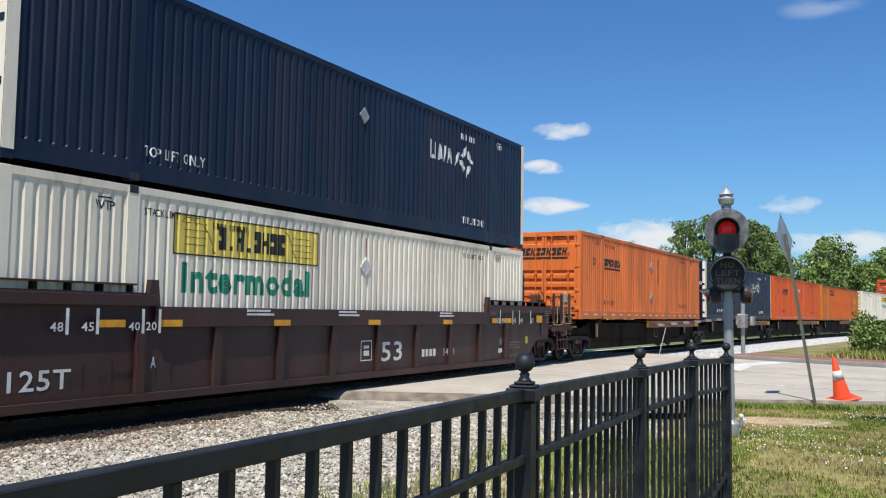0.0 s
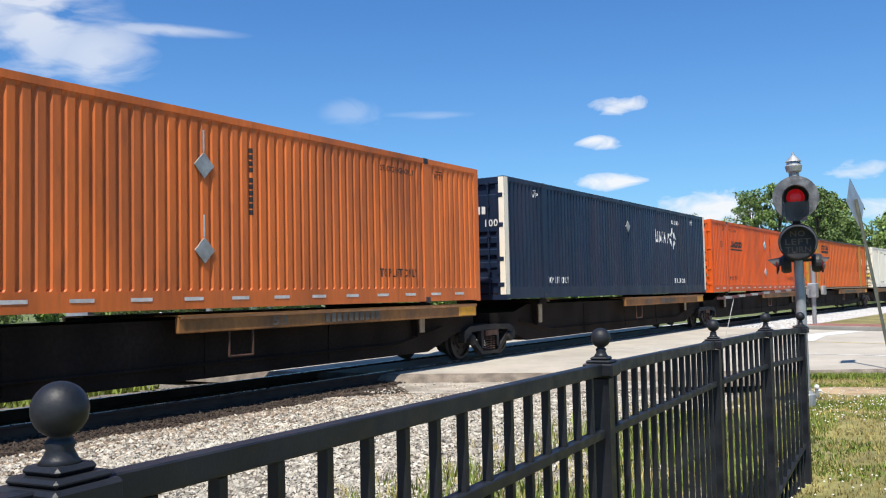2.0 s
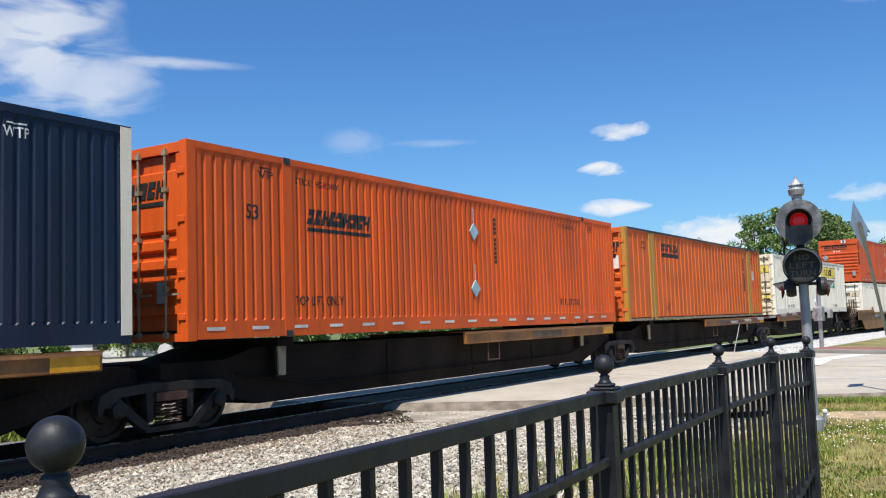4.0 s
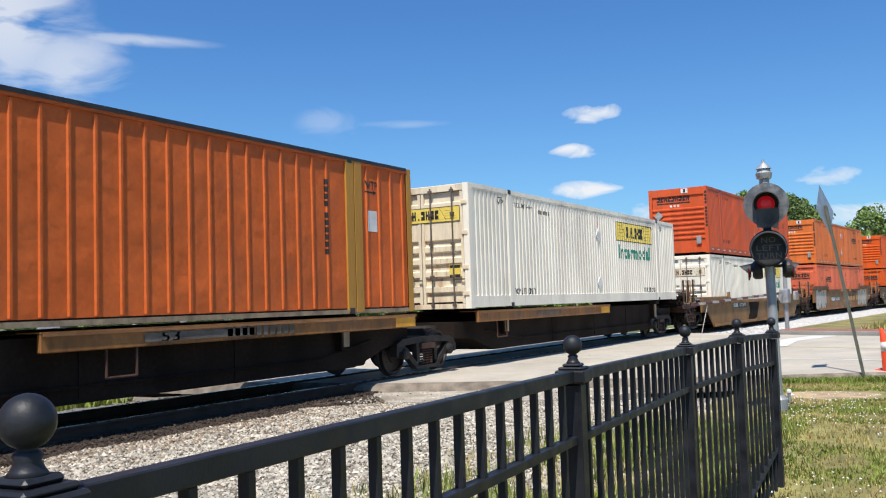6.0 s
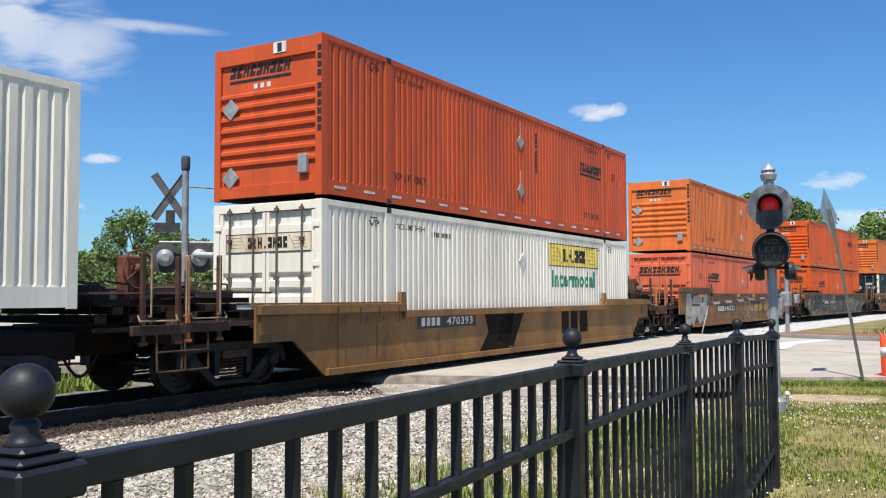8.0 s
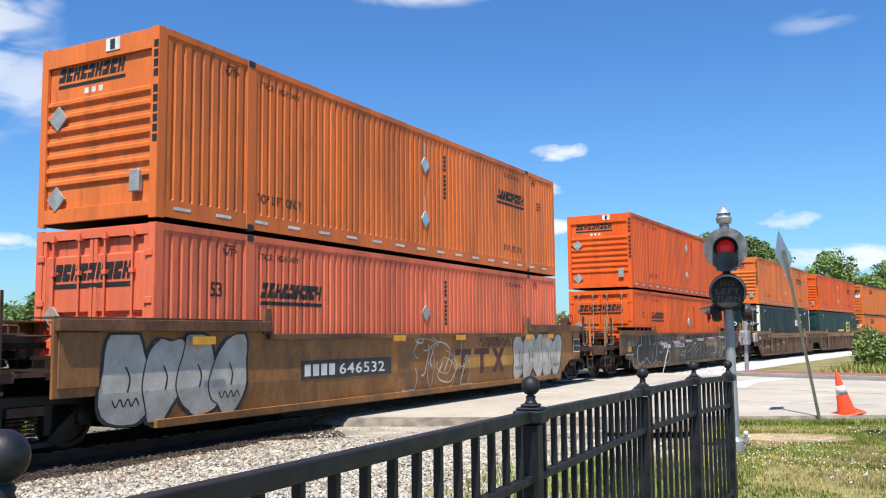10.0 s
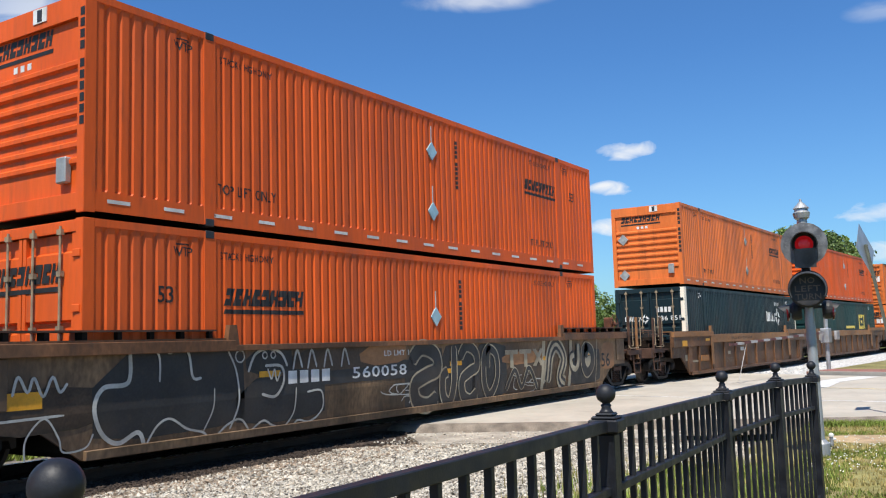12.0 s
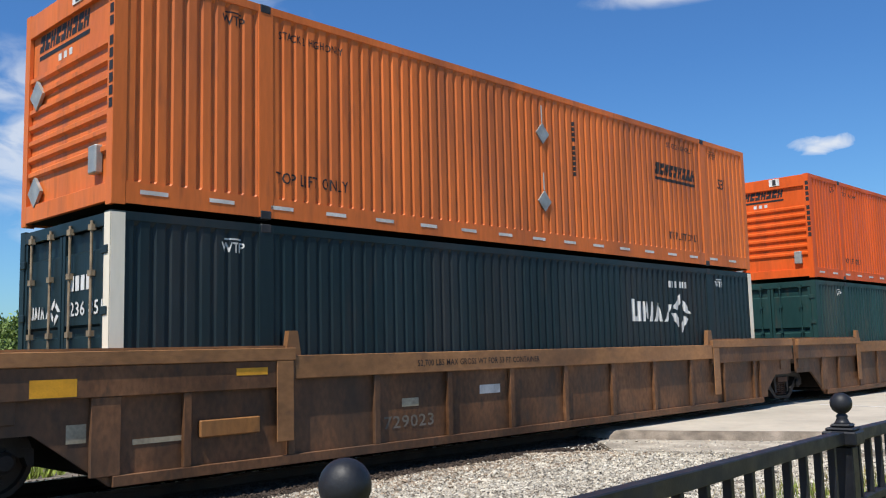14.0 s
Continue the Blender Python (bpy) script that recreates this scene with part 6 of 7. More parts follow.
def white_box(label, door_paint=WHITE, panel_u=10.9, pale=WHITE, big=True):
    c = container(label, pale, True, end_paint=door_paint)
    wing_panel(c, panel_u, 1.98, 1.0)
    decal("service_word", lettering("Intermodal", 3.2, 0.47, 0.045), GREEN_INK, c, panel_u + 0.2, 1.40, label="green lettering")
    side_marks(c, BLACK_INK, "STACK LIMIT 3 HIGH", low_at=0.30)
    placard(c, 8.16, 0.60, 0.19, WHITE_INK)
    placard(c, 8.16, 2.05, 0.19, WHITE_INK)
    code_bars(c, 3.75, 2.42, GHOST_INK, s=0.10)
    decal("red_rule", shapes([rect(0, 0, 0.03, 0.35)]), RED_INK, c, 8.15, 2.28)
    return c


def slant_box(label, paint_, doors, u_logo, marks="STACK 2 HIGH ONLY", placards=PLACARD, placard_u=8.1, tape=True, logo_s=0.86, v_logo=1.74, two=True, vent=True):
    c = container(label, paint_, doors)
    slant_logo(c, u_logo, v_logo, logo_s)
    side_marks(c, BLACK_INK, marks)
    for v in ((0.86, 2.10) if two else (1.70,)):
        placard(c, placard_u, v, 0.19, placards)
        decal("placard_strap", shapes([rect(0, 0, 0.035, 0.32)]), TAPE, c, placard_u - 0.018, v + 0.20)
    decal("length_mark", lettering("53'", 0.34, 0.24), BLACK_INK, c, 1.18 if u_logo < 8 else 14.75, 1.84)
    code_bars(c, placard_u + 0.95, 2.5, BLACK_INK, down=True, s=0.1)
    if tape:
        tape_marks(c)
    if doors:
        slant_logo(c, -WIDE + 0.42, 1.98, 0.84, "end", -0.009)
        placard(c, -WIDE + 0.42, 1.55, 0.17, PLACARD, "end").location = (0, -0.02, 0)
        part("lock_box", boxed(-0.62, -0.44, -0.03, 0.03, 0.55, 0.86, bevel=0.01), PLACARD, c)
    else:
        slant_logo(c, -WIDE + 0.34, 2.22, 0.74, "end", 0.004 - 0.055)
        for v in (0.42, 1.72):
            placard(c, -WIDE + 0.42, v, 0.2, PLACARD, "end")
        part("document_box", boxed(-0.52, -0.32, -0.05, 0.05, 0.40, 0.74, bevel=0.015), PLACARD, c)
        code_bars(c, -0.10, 2.72, BLACK_INK, "end", down=True, s=0.15)
        if vent:
            bm = boxed(-1.12, -0.82, -0.012, 0.0, TALL - 0.24, TALL - 0.04)
            part("vent_plate", bm, WHITE_INK, c)
            part("vent", boxed(-1.02, -0.92, -0.018, -0.0125, TALL - 0.22, TALL - 0.06), CASTING, c)
        decal("stencil_box", shapes([rect(0, 0, 0.09, 0.09), rect(0.16, 0, 0.25, 0.09), rect(0.32, 0, 0.41, 0.09)]), WHITE_INK, c, -WIDE / 2 - 0.35, 2.08, "end", 0.004 - 0.055)
    return c


def ring_box(label, paint_, u_logo=10.7, v_logo=1.72, s=1.0, corner=CREAM, code_u=12.3):
    c = container(label, paint_, True, post=paint_)
    for m in (0.0, LONG - 0.172):
        p = part("corner_strip", boxed(0.0005, 0.006, m, m + 0.172, 0.12, TALL - 0.02), corner, c)
    part("corner_strip", boxed(-0.15, -0.006, -0.006, -0.0005, 0.12, TALL - 0.02), corner, c)
    ring_logo(c, u_logo, v_logo, s, WHITE_INK)
    side_marks(c, WHITE_INK, None, low_at=0.38)
    if paint_ is NAVY:
        placard(c, 8.0, 2.12, 0.17, PLACARD)
    code_bars(c, code_u, 2.42, WHITE_INK, s=0.14, groups=(3, 3))
    ring_logo(c, -WIDE + 0.35, 1.72, 0.42, WHITE_INK, "end", -0.009)
    code_bars(c, -1.05, 2.02, WHITE_INK, "end", s=0.18, groups=(4,), lift=-0.009)
    decal("box_number", lettering("236 851" if paint_ is DEEP_GREEN else "251 100", 0.86, 0.17), WHITE_INK, c, -1.05, 1.72, "end", -0.009)
    return c


def flat_box(label, paint_, post=OCHRE):
    """An older box with flat sheets and upright ribs."""
    c = container(label, paint_, True, "rib", post)
    slant_logo(c, 3.13, 2.16, 0.88, follow="ribs", second=True)
    for u in (1.35, 14.55):
        decal("wtp_stencil", lettering("WTP", 0.42, 0.16), BLACK_INK, c, u, 2.36, follow="ribs")
        decal("arrow", shapes([rect(0, 0.03, 0.3, 0.06), [(0.28, 0), (0.4, 0.045), (0.28, 0.09)]]), BLACK_INK, c, u, 2.26, follow="ribs")
    for k, w in enumerate(("TOP", "LIFT", "ONLY")):
        decal("lift_stencil", lettering(w, 0.3, 0.09), BLACK_INK, c, 3.5, 0.46 - 0.11 * k, follow="ribs")
    code_bars(c, 13.3, 2.45, BLACK_INK, down=True, s=0.13, follow="ribs")
    decal("placard_frame", shapes([rect(0, 0, 0.34, 0.4)]), WHITE_INK, c, 14.6, 1.55, follow="ribs")
    slant_logo(c, -WIDE + 0.5, 2.0, 0.86, "end", -0.009, second=True)
    decal("data_panel", shapes([rect(0, 0, 0.42, 0.4)]), WHITE_INK, c, -0.68, 1.62, "end", -0.009)
    code_bars(c, -0.70, 2.28, BLACK_INK, "end", s=0.16, groups=(4,), lift=-0.009)
    decal("box_number", lettering("972198", 0.42, 0.15), BLACK_INK, c, -0.70, 2.12, "end", -0.009)
    return c


# brown well car with a blue box over a cream one
car = well_car("dark brown well car with side ribs, white stencils", BROWN, BROWN, top=1.50, end_top=1.66, low=0.16, ribs=1.572)
ride(car, 7.34, 0)


def stencil(car, body, y, z, w, h, ink=WHITE_INK, x=1.386, label=""):
    d = decal("stencil", lettering(body, w, h), ink, car, y, z, lift=0, follow=False, label=label)
    d.location.x = x
    return d


def bars(car, polys, y, z, ink=WHITE_INK, x=1.386, name="marking"):
    d = decal(name, shapes(polys), ink, car, y, z, lift=0, follow=False)
    d.location.x = x
    return d


stencil(car, "125T", 0.17, 0.42, 0.92, 0.26)
stencil(car, "53", 8.66, 0.46, 0.83, 0.40)
stencil(car, "1493", 11.36, 0.49, 0.54, 0.17)
bars(car, [rect(0.17 * k, 0, 0.17 * k + 0.12, 0.16) for k in range(4)], 10.34, 0.50, name="owner_code")
stencil(car, "A", 2.45, 0.62, 0.10, 0.16)
for body, y in (("48", 0.66), ("45", 1.14), ("40", 1.93), ("20", 2.24)):
    stencil(car, body, y, 1.16, 0.20, 0.12, x=1.49)
    bars(car, [rect(0, 0, 0.05, 0.34)], y + 0.23, 1.12, x=1.492)
for y in (1.42, 2.52, 5.1, 8.03, 11.17):
    bars(car, [rect(0, 0, 0.45, 0.10)], y, 1.21, AMBER, 1.468 if 2.45 < y < 13.6 else 1.49)
for y in (4.4, 7.0, 11.0):
    bars(car, [rect(0, 0, 0.7, 0.035), rect(0, 0.06, 0.6, 0.095)], y, 1.38, x=1.468)
for body, y in (("20", 14.06), ("40", 14.32), ("45", 15.09), ("48", 15.55), ("53", 16.32)):
    stencil(car, body, y, 1.23, 0.18, 0.12, x=1.49)
for y in (14.23, 15.03, 15.48, 16.26):
    bars(car, [rect(0, 0, 0.045, 0.36)], y, 1.20, x=1.492)
for y, w, h in ((13.76, 0.30, 0.12), (14.50, 0.46, 0.12), (16.72, 0.42, 0.20)):
    bars(car, [rect(0, 0, w, h)], y, 1.23, AMBER, 1.493 if y > 13.8 else 1.493)
for y, z, w, n, st in ((15.05, 0.55, 0.85, 3, 0.07), (15.1, 0.30, 0.7, 2, 0.06), (17.35, 1.42, 0.5, 3, 0.055), (17.5, 1.22, 0.3, 3, 0.05), (13.65, 1.42, 0.5, 3, 0.04), (16.9, 1.02, 0.3, 2, 0.05)):
    bars(car, [rect(0.11 * i, st * k, 0.11 * i + 0.085, st * k + st * 0.5) for k in range(n) for i in range(int(w / 0.11) - k % 2)], y, z, GHOST_PALE, 1.4935 if z > 1.1 else 1.387, "small_text")
bars(car, [rect(0, 0, 0.25, 0.11)], 14.37, 0.46)
bars(car, [rect(0, 0, 0.16, 0.19)], 16.17, 0.66, LIME_STICKER)
bars(car, [rect(0, 0, 0.17, 0.14), [(0.02, 0.14), (0.09, 0.2), (0.17, 0.14)]], 14.42, 0.66, GHOST_PALE)
for x in (0.55, -0.95):
    bm = bmesh.new()
    for a in (16.40, 17.50):
        box(bm, x, x + 0.17, a, a + 0.14, 1.2, 2.75)
    box(bm, x + 0.001, x + 0.169, 16.541, 17.499, 2.52, 2.75)
    for a in (1.9, 2.2):
        box(bm, x + 0.05, x + 0.11, 16.541, 17.499, a, a + 0.04)
    part("end_frame", bm, BROWN, car, "tall brown steel frame at the car's end")
for a in (16.44, 17.54):
    part("frame_reflector", boxed(0.7205, 0.724, a, a + 0.09, 2.60, 2.70), AMBER, car)
bars(car, [rect(0, 0, 0.4, 0.02), rect(0, 0.38, 0.4, 0.4), rect(0, 0.02, 0.02, 0.38), rect(0.38, 0.02, 0.4, 0.38), rect(0.1, 0.1, 0.3, 0.2), rect(0.1, 0.24, 0.3, 0.3)], 7.9, 0.5)
on_car(white_box("cream corrugated container with a yellow name panel", CREAM, 2.9, CREAM), 7.34, LOW)
on_car(ring_box("navy corrugated container with white diamond logo, stacked on top", NAVY, 10.75, 1.72, 1.02), 7.34, HIGH)

# five articulated spine units, one box each
SPINES = [(28.29, (7.6, 15.95), 0.4, False), (45.67, (7.6, 15.7), None, False), (62.78, (7.6, 15.9), None, False), (80.05, (7.6, 16.2), None, False), (98.65, (0.3, 8.9), None, True)]
for k, (y, plate, first, last) in enumerate(SPINES):
    car = spine_car("sooty spine car unit with yellow side plate", plate, end_truck=first, last=last)
    if last:
        for d in ((LONG + 0.3, 1),):
            car_end(car, d, SPINE_DARK, RUST, brake=True, deck=1.1)
    if first is not None:
        car_end(car, (-0.2, -1), TTX_YELLOW, RUST, brake=False, deck=1.15, reach=1.5)
    if k == 3:
        bars(car, [rect(0, 0, 2.2, 0.12)], 9.2, 1.06, GHOST_INK, 1.308)
    stencil(car, "53", plate[0] + 1.9, 1.05, 0.34, 0.15, GHOST_INK, 1.308)
    bars(car, [rect(0.16 * i, 0, 0.16 * i + 0.11, 0.15) for i in range(10)], plate[0] + 3.2, 1.05, GHOST_INK, 1.308, "owner_code")
    ride(car, y, 0)
on_car(slant_box("faded orange corrugated container with black block logo", ORANGE_FADED, True, 2.35), 28.29, SINGLE)
on_car(ring_box("navy corrugated container with white diamond logo and white corners", NAVY, 10.53, 1.74, 1.0), 45.67, SINGLE)
on_car(slant_box("bright orange corrugated container with pale blue placards", ORANGE_BRIGHT, True, 2.6, placards=PLACARD_BLUE), 62.78, SINGLE)
on_car(flat_box("dusty orange flat-sided container with ochre posts, dented sheets", ORANGE_DENTED), 80.05, SINGLE)
c = white_box("white corrugated container, rust-stained cream doors, yellow name panel", DOOR_CREAM, 9.77)
wing_panel(c, -WIDE + 0.24, 2.02, 0.58, "end", -0.009)
decal("caution_plate", shapes([rect(0, 0, 0.30, 0.30)]), YELLOW_INK, c, -0.56, 0.72, "end", -0.0)
decal("caution_marking", shapes([rect(0, 0, 0.28, 0.07), rect(0, 0.22, 0.28, 0.29)]), BLACK_INK, c, -0.55, 0.72, "end", 0.003)
for v in (0.75, 1.72):
    placard(c, -WIDE + 0.42, v, 0.2, WHITE_INK, "end").location = (0, -0.03, 0)
on_car(c, 98.65, SINGLE)

# well cars with two boxes each
car = well_car("weathered yellow well car with faded lettering", TTX_YELLOW, TTX_YELLOW, top=1.20, end_top=1.34, low=0.10, chord_h=0.14, rail=RUST, bright=ORANGE_DUSTY, shelf=False)
for body, y in (("53", 0.30), ("48", 0.98), ("45", 1.58), ("20", 2.26)):
    stencil(car, body, y, 1.02, 0.16, 0.10, BLACK_INK, 1.49)
    bars(car, [rect(0, 0, 0.04, 0.30)], y - 0.09, 0.98, BROWN, 1.4895)
for y in (0.35, 1.55):
    bars(car, [rect(0, 0, 0.02, 0.75)], y, 0.22, BROWN, 1.3852, "streak")
stencil(car, "470393", 4.19, 0.86, 1.14, 0.17)
bars(car, [rect(-0.1, -0.05, 2.4, 0.23)], 3.1, 0.86, CASTING, 1.3845)
bars(car, [rect(0.2 * i, 0, 0.2 * i + 0.14, 0.17) for i in range(4)], 3.16, 0.86, name="owner_code")
bars(car, [[(0, 0), (1.5, 0), (1.9, 0.95), (0.3, 0.95), (0.5, 0.5)], [(0.9, 0.3), (1.8, 0.1), (2.4, 0.9), (1.2, 0.85)]], 5.6, 0.15, SPINE_DARK, 1.3847)
bars(car, [rect(0, 0, 0.5, 0.6), rect(0.65, 0, 1.15, 0.6), rect(1.3, 0, 1.9, 0.6)], 10.4, 0.45, SPINE_DARK, 1.3848)
ride(car, 119.78, 0)
c = white_box("white corrugated container low in a well car", WHITE, 9.79)
wing_panel(c, -WIDE + 0.32, 1.98, 0.56, "end", -0.009, pale=True)
on_car(c, 119.78, LOW)
on_car(slant_box("red-orange corrugated container with black block logo, stacked on top", ORANGE_RED, False, 12.1), 119.78, HIGH)


def graffiti(car, y0, y1, z0, z1, seed, ink=GRAFFITI, count=26, r=0.02):
    """Loose spray-painted curls on a car side."""
    rng = random.Random(seed)
    for k in range(count):
        bm = bmesh.new()
        cy, cz = rng.uniform(y0, y1), rng.uniform(z0, z1)
        ry, rz = rng.uniform(0.12, 0.5), rng.uniform(0.12, (z1 - z0) * 0.5)
        a0, sweep = rng.uniform(0, 6.28), rng.choice((-1, 1)) * rng.uniform(2.2, 5.2)
        pts = []
        n = 14
        for i in range(n + 1):
            a = a0 + sweep * i / n
            pts.append((cy + ry * math.cos(a) + 0.18 * ry * math.sin(3 * a), min(z1, max(z0, cz + rz * math.sin(a)))))
        w = r * rng.uniform(0.6, 1.7)
        prev = None
        for i, (y, z) in enumerate(pts):
            q, p = pts[max(i - 1, 0)], pts[min(i + 1, n)]
            t = Vector((p[0] - q[0], p[1] - q[1]))
            t = t.normalized() if t.length > 1e-6 else Vector((1, 0))
            u, v = bm.verts.new((0, y - t.y * w, z + t.x * w)), bm.verts.new((0, y + t.y * w, z - t.x * w))
            if prev:
                bm.faces.new((prev[0], prev[1], v, u))
            prev = (u, v)
        part("graffiti_stroke", bm, ink, car).location = (1.386 + 0.0003 * k, 0, 0)


def kinked(car, at_z=0.76, lean=0.078):
    """Folds the lower part of a car's sides inward, with all that is painted on it."""
    for ob in car.children:
        if ob.type != "MESH" or ob.name.split(".")[0] not in KINKED:
            continue
        bm = bmesh.new()
        bm.from_mesh(ob.data)
        bm.transform(ob.matrix_basis)
        bmesh.ops.bisect_plane(bm, geom=bm.verts[:] + bm.edges[:] + bm.faces[:], plane_co=(0, 0, at_z), plane_no=(0, 0, 1))
        for v in bm.verts:
            if v.co.z < at_z:
                v.co.x -= math.copysign((at_z - v.co.z) * lean, v.co.x)
        ob.matrix_basis = Matrix()
        bm.to_mesh(ob.data)
        bm.free()


KINKED = {"side_web", "bottom_sill", "graffiti_outline", "graffiti_fill", "graffiti_stroke", "graffiti_curl", "graffiti_line", "buffed_patch", "owner_mark", "owner_code", "paint_panel", "marking", "stencil"}
CURLS = {
    "snake": [[(0.05, 0.80), (0.40, 1.0), (0.88, 0.88), (0.95, 0.62), (0.55, 0.52), (0.15, 0.38), (0.22, 0.10), (0.60, 0.0), (0.95, 0.12)]],
    "hook": [[(0.90, 1.0), (0.86, 0.30), (0.60, 0.0), (0.20, 0.12), (0.12, 0.45), (0.45, 0.55)]],
    "arch": [[(0.05, 0.10), (0.20, 0.75), (0.55, 1.0), (0.90, 0.65), (0.70, 0.20), (0.98, 0.0)]],
    "loop": [[(0.50, 1.0), (0.12, 0.80), (0.08, 0.30), (0.45, 0.0), (0.88, 0.30), (0.86, 0.78), (0.40, 0.92), (0.30, 0.55)]],
    "wave": [[(0.0, 0.15), (0.25, 0.95), (0.48, 0.20), (0.70, 1.0), (1.0, 0.05)]],
}


def ribbon(pts, w):
    """A flat brush stroke along a smooth line, w wide, with round ends."""
    line = []
    for k in range(len(pts) - 1):
        p0, p1, p2, p3 = (Vector(pts[min(max(q, 0), len(pts) - 1)]) for q in (k - 1, k, k + 1, k + 2))
        for i in range(7):
            u = i / 7
            line.append(0.5 * (2 * p1 + (p2 - p0) * u + (2 * p0 - 5 * p1 + 4 * p2 - p3) * u * u + (3 * p1 - p0 - 3 * p2 + p3) * u ** 3))
    line.append(Vector(pts[-1]))
    bm, prev, n = bmesh.new(), None, len(line)
    for i, p in enumerate(line):
        t = line[min(i + 1, n - 1)] - line[max(i - 1, 0)]
        t = t.normalized() if t.length > 1e-6 else Vector((1, 0))
        ww = w * (0.55 if i in (0, n - 1) else 1.0)
        u, v = bm.verts.new((0, p.x - t.y * ww, p.y + t.x * ww)), bm.verts.new((0, p.x + t.y * ww, p.y - t.x * ww))
        if prev:
            bm.faces.new((prev[0], prev[1], v, u))
        prev = (u, v)
    return bm


LAYER = [1.3858]


def sprayed(car, curl, y0, y1, z0, z1, w, edge, rim, fill, inner=None):
    """One sprayed shape: its rim colour, its fill, and a lighter brush line within."""
    for lines in CURLS[curl]:
        pts = [(y0 + a * (y1 - y0), z0 + b * (z1 - z0)) for a, b in lines]
        for ww, material in ((w + edge * 1.35, rim), (w, fill), (w * 0.35, inner)):
            if material is not None:
                LAYER[0] += 0.00035
                part("graffiti_curl", ribbon(pts, ww), material, car).location = (LAYER[0], 0, 0)


def throw_up(car, count, y0, y1, z0, z1, seed):
    """Fat pale letter shapes that run into one another, with one dark outline round them all."""
    rng = random.Random(seed)
    step, cz, rz = (y1 - y0) / count, (z0 + z1) / 2, (z1 - z0) / 2
    blobs = []
    for k in range(count):
        p1, p2, lean, grow = rng.uniform(0, 6.28), rng.uniform(0, 6.28), rng.uniform(-0.12, 0.25), rng.uniform(0.92, 1.08)
        pts = []
        for i in range(30):
            g = math.tau * i / 30
            r = grow * (1 + 0.11 * math.sin(3 * g + p1) + 0.05 * math.sin(5 * g + p2))
            z = max(-1.05, min(1.05, r * math.sin(g) * 1.12))
            pts.append((y0 + step * (k + 0.5) + step * 0.64 * r * math.cos(g) + lean * z * rz, cz + rz * z))
        blobs.append(pts)
    mid = lambda pts: (sum(q[0] for q in pts) / 30, cz)
    for grow, material, x, name in ((0.05, CASTING, 1.3862, "graffiti_outline"), (0.0, LIME, 1.3872, "graffiti_fill")):
        for k, pts in enumerate(blobs):
            c = mid(pts)
            wide = [(a + grow * (1 if a > c[0] else -1), b + grow * 0.7 * (1 if b > c[1] else -1)) for a, b in pts]
            bars(car, [wide], 0, 0, material, x + 0.0001 * k, name)
    for k, pts in enumerate(blobs):
        c = mid(pts)
        if k:
            edge = [q for q in pts[10:21]]
            tag_line(car, edge[::2], 0.012, CASTING)
        tag_line(car, [(c[0] - 0.03, c[1] + 0.30 * rz), (c[0] + 0.05, c[1] + 0.02 * rz), (c[0] + 0.01, c[1] - 0.30 * rz)], 0.014, CASTING)
    for k in (0, count - 1):
        c = mid(blobs[k])
        tag_line(car, [(c[0] - 0.25 + 0.07 * i, c[1] - (0.62 if i % 2 else 0.45) * rz) for i in range(8)], 0.012, CASTING)


def tag_line(car, pts, w=0.016, ink=None):
    """One thin sprayed line along a smooth run of points."""
    LAYER[0] += 0.0002
    part("graffiti_line", ribbon(pts, w), ink or GRAFFITI, car).location = (LAYER[0] + 0.003, 0, 0)


car = well_car("rusty yellow-brown well car with pale graffiti", OCHRE_BROWN, TTX_BROWN, top=1.56, end_top=1.76, low=0.22, chord_h=0.10, rail=RUST, bright=ORANGE_DUSTY, shelf=False)
bars(car, [rect(0, 0, 0.56, 0.02), rect(0, 0.38, 0.56, 0.40), rect(0, 0.02, 0.02, 0.38), rect(0.54, 0.02, 0.56, 0.38), rect(0.05, 0.19, 0.51, 0.205), rect(0.28, 0.05, 0.295, 0.19)], 17.31, 0.97, WHITE_INK, 1.409, "panel_border")
bars(car, [rect(0.01, 0.01, 0.55, 0.39)], 17.31, 0.97, BLACK_INK, 1.4075, "data_panel")
stencil(car, "646532", 4.58, 0.80, 1.6, 0.21)
bars(car, [rect(-0.1, -0.06, 2.95, 0.28)], 3.5, 0.80, CASTING, 1.3845)
bars(car, [rect(0.25 * i, 0, 0.25 * i + 0.18, 0.21) for i in range(4)], 3.5, 0.80, name="owner_code")
throw_up(car, 5, 12.72, 16.2, 0.36, 1.50, 4)
throw_up(car, 4, -0.9, 1.9, 0.34, 1.52, 9)
for k in range(6):
    tag_line(car, [(10.6 + 0.32 * k, 1.26), (10.72 + 0.32 * k, 1.42), (10.86 + 0.32 * k, 1.28), (10.76 + 0.32 * k, 1.24)], 0.018, SPRAY_DARK)
graffiti(car, 7.2, 10.0, 0.35, 1.5, 31, GRAFFITI, 16, 0.012)
bars(car, [rect(0, 0, 3.4, 0.46)], 9.25, 0.72, OCHRE, 1.3846, "paint_panel")
for y in (9.3, 10.32):
    bars(car, [rect(0, 0.46, 0.86, 0.60), rect(0.33, 0, 0.53, 0.458)], y, 0.58, RED_BROWN, 1.3852, "owner_mark")
for lean in (1, -1):
    bars(car, [[(0.0 if lean > 0 else 0.52, 0), (0.24 if lean > 0 else 0.76, 0), (0.76 if lean > 0 else 0.24, 0.60), (0.52 if lean > 0 else 0.0, 0.60)]], 11.36, 0.58, RED_BROWN, 1.3853 + 0.0003 * lean, "owner_mark")
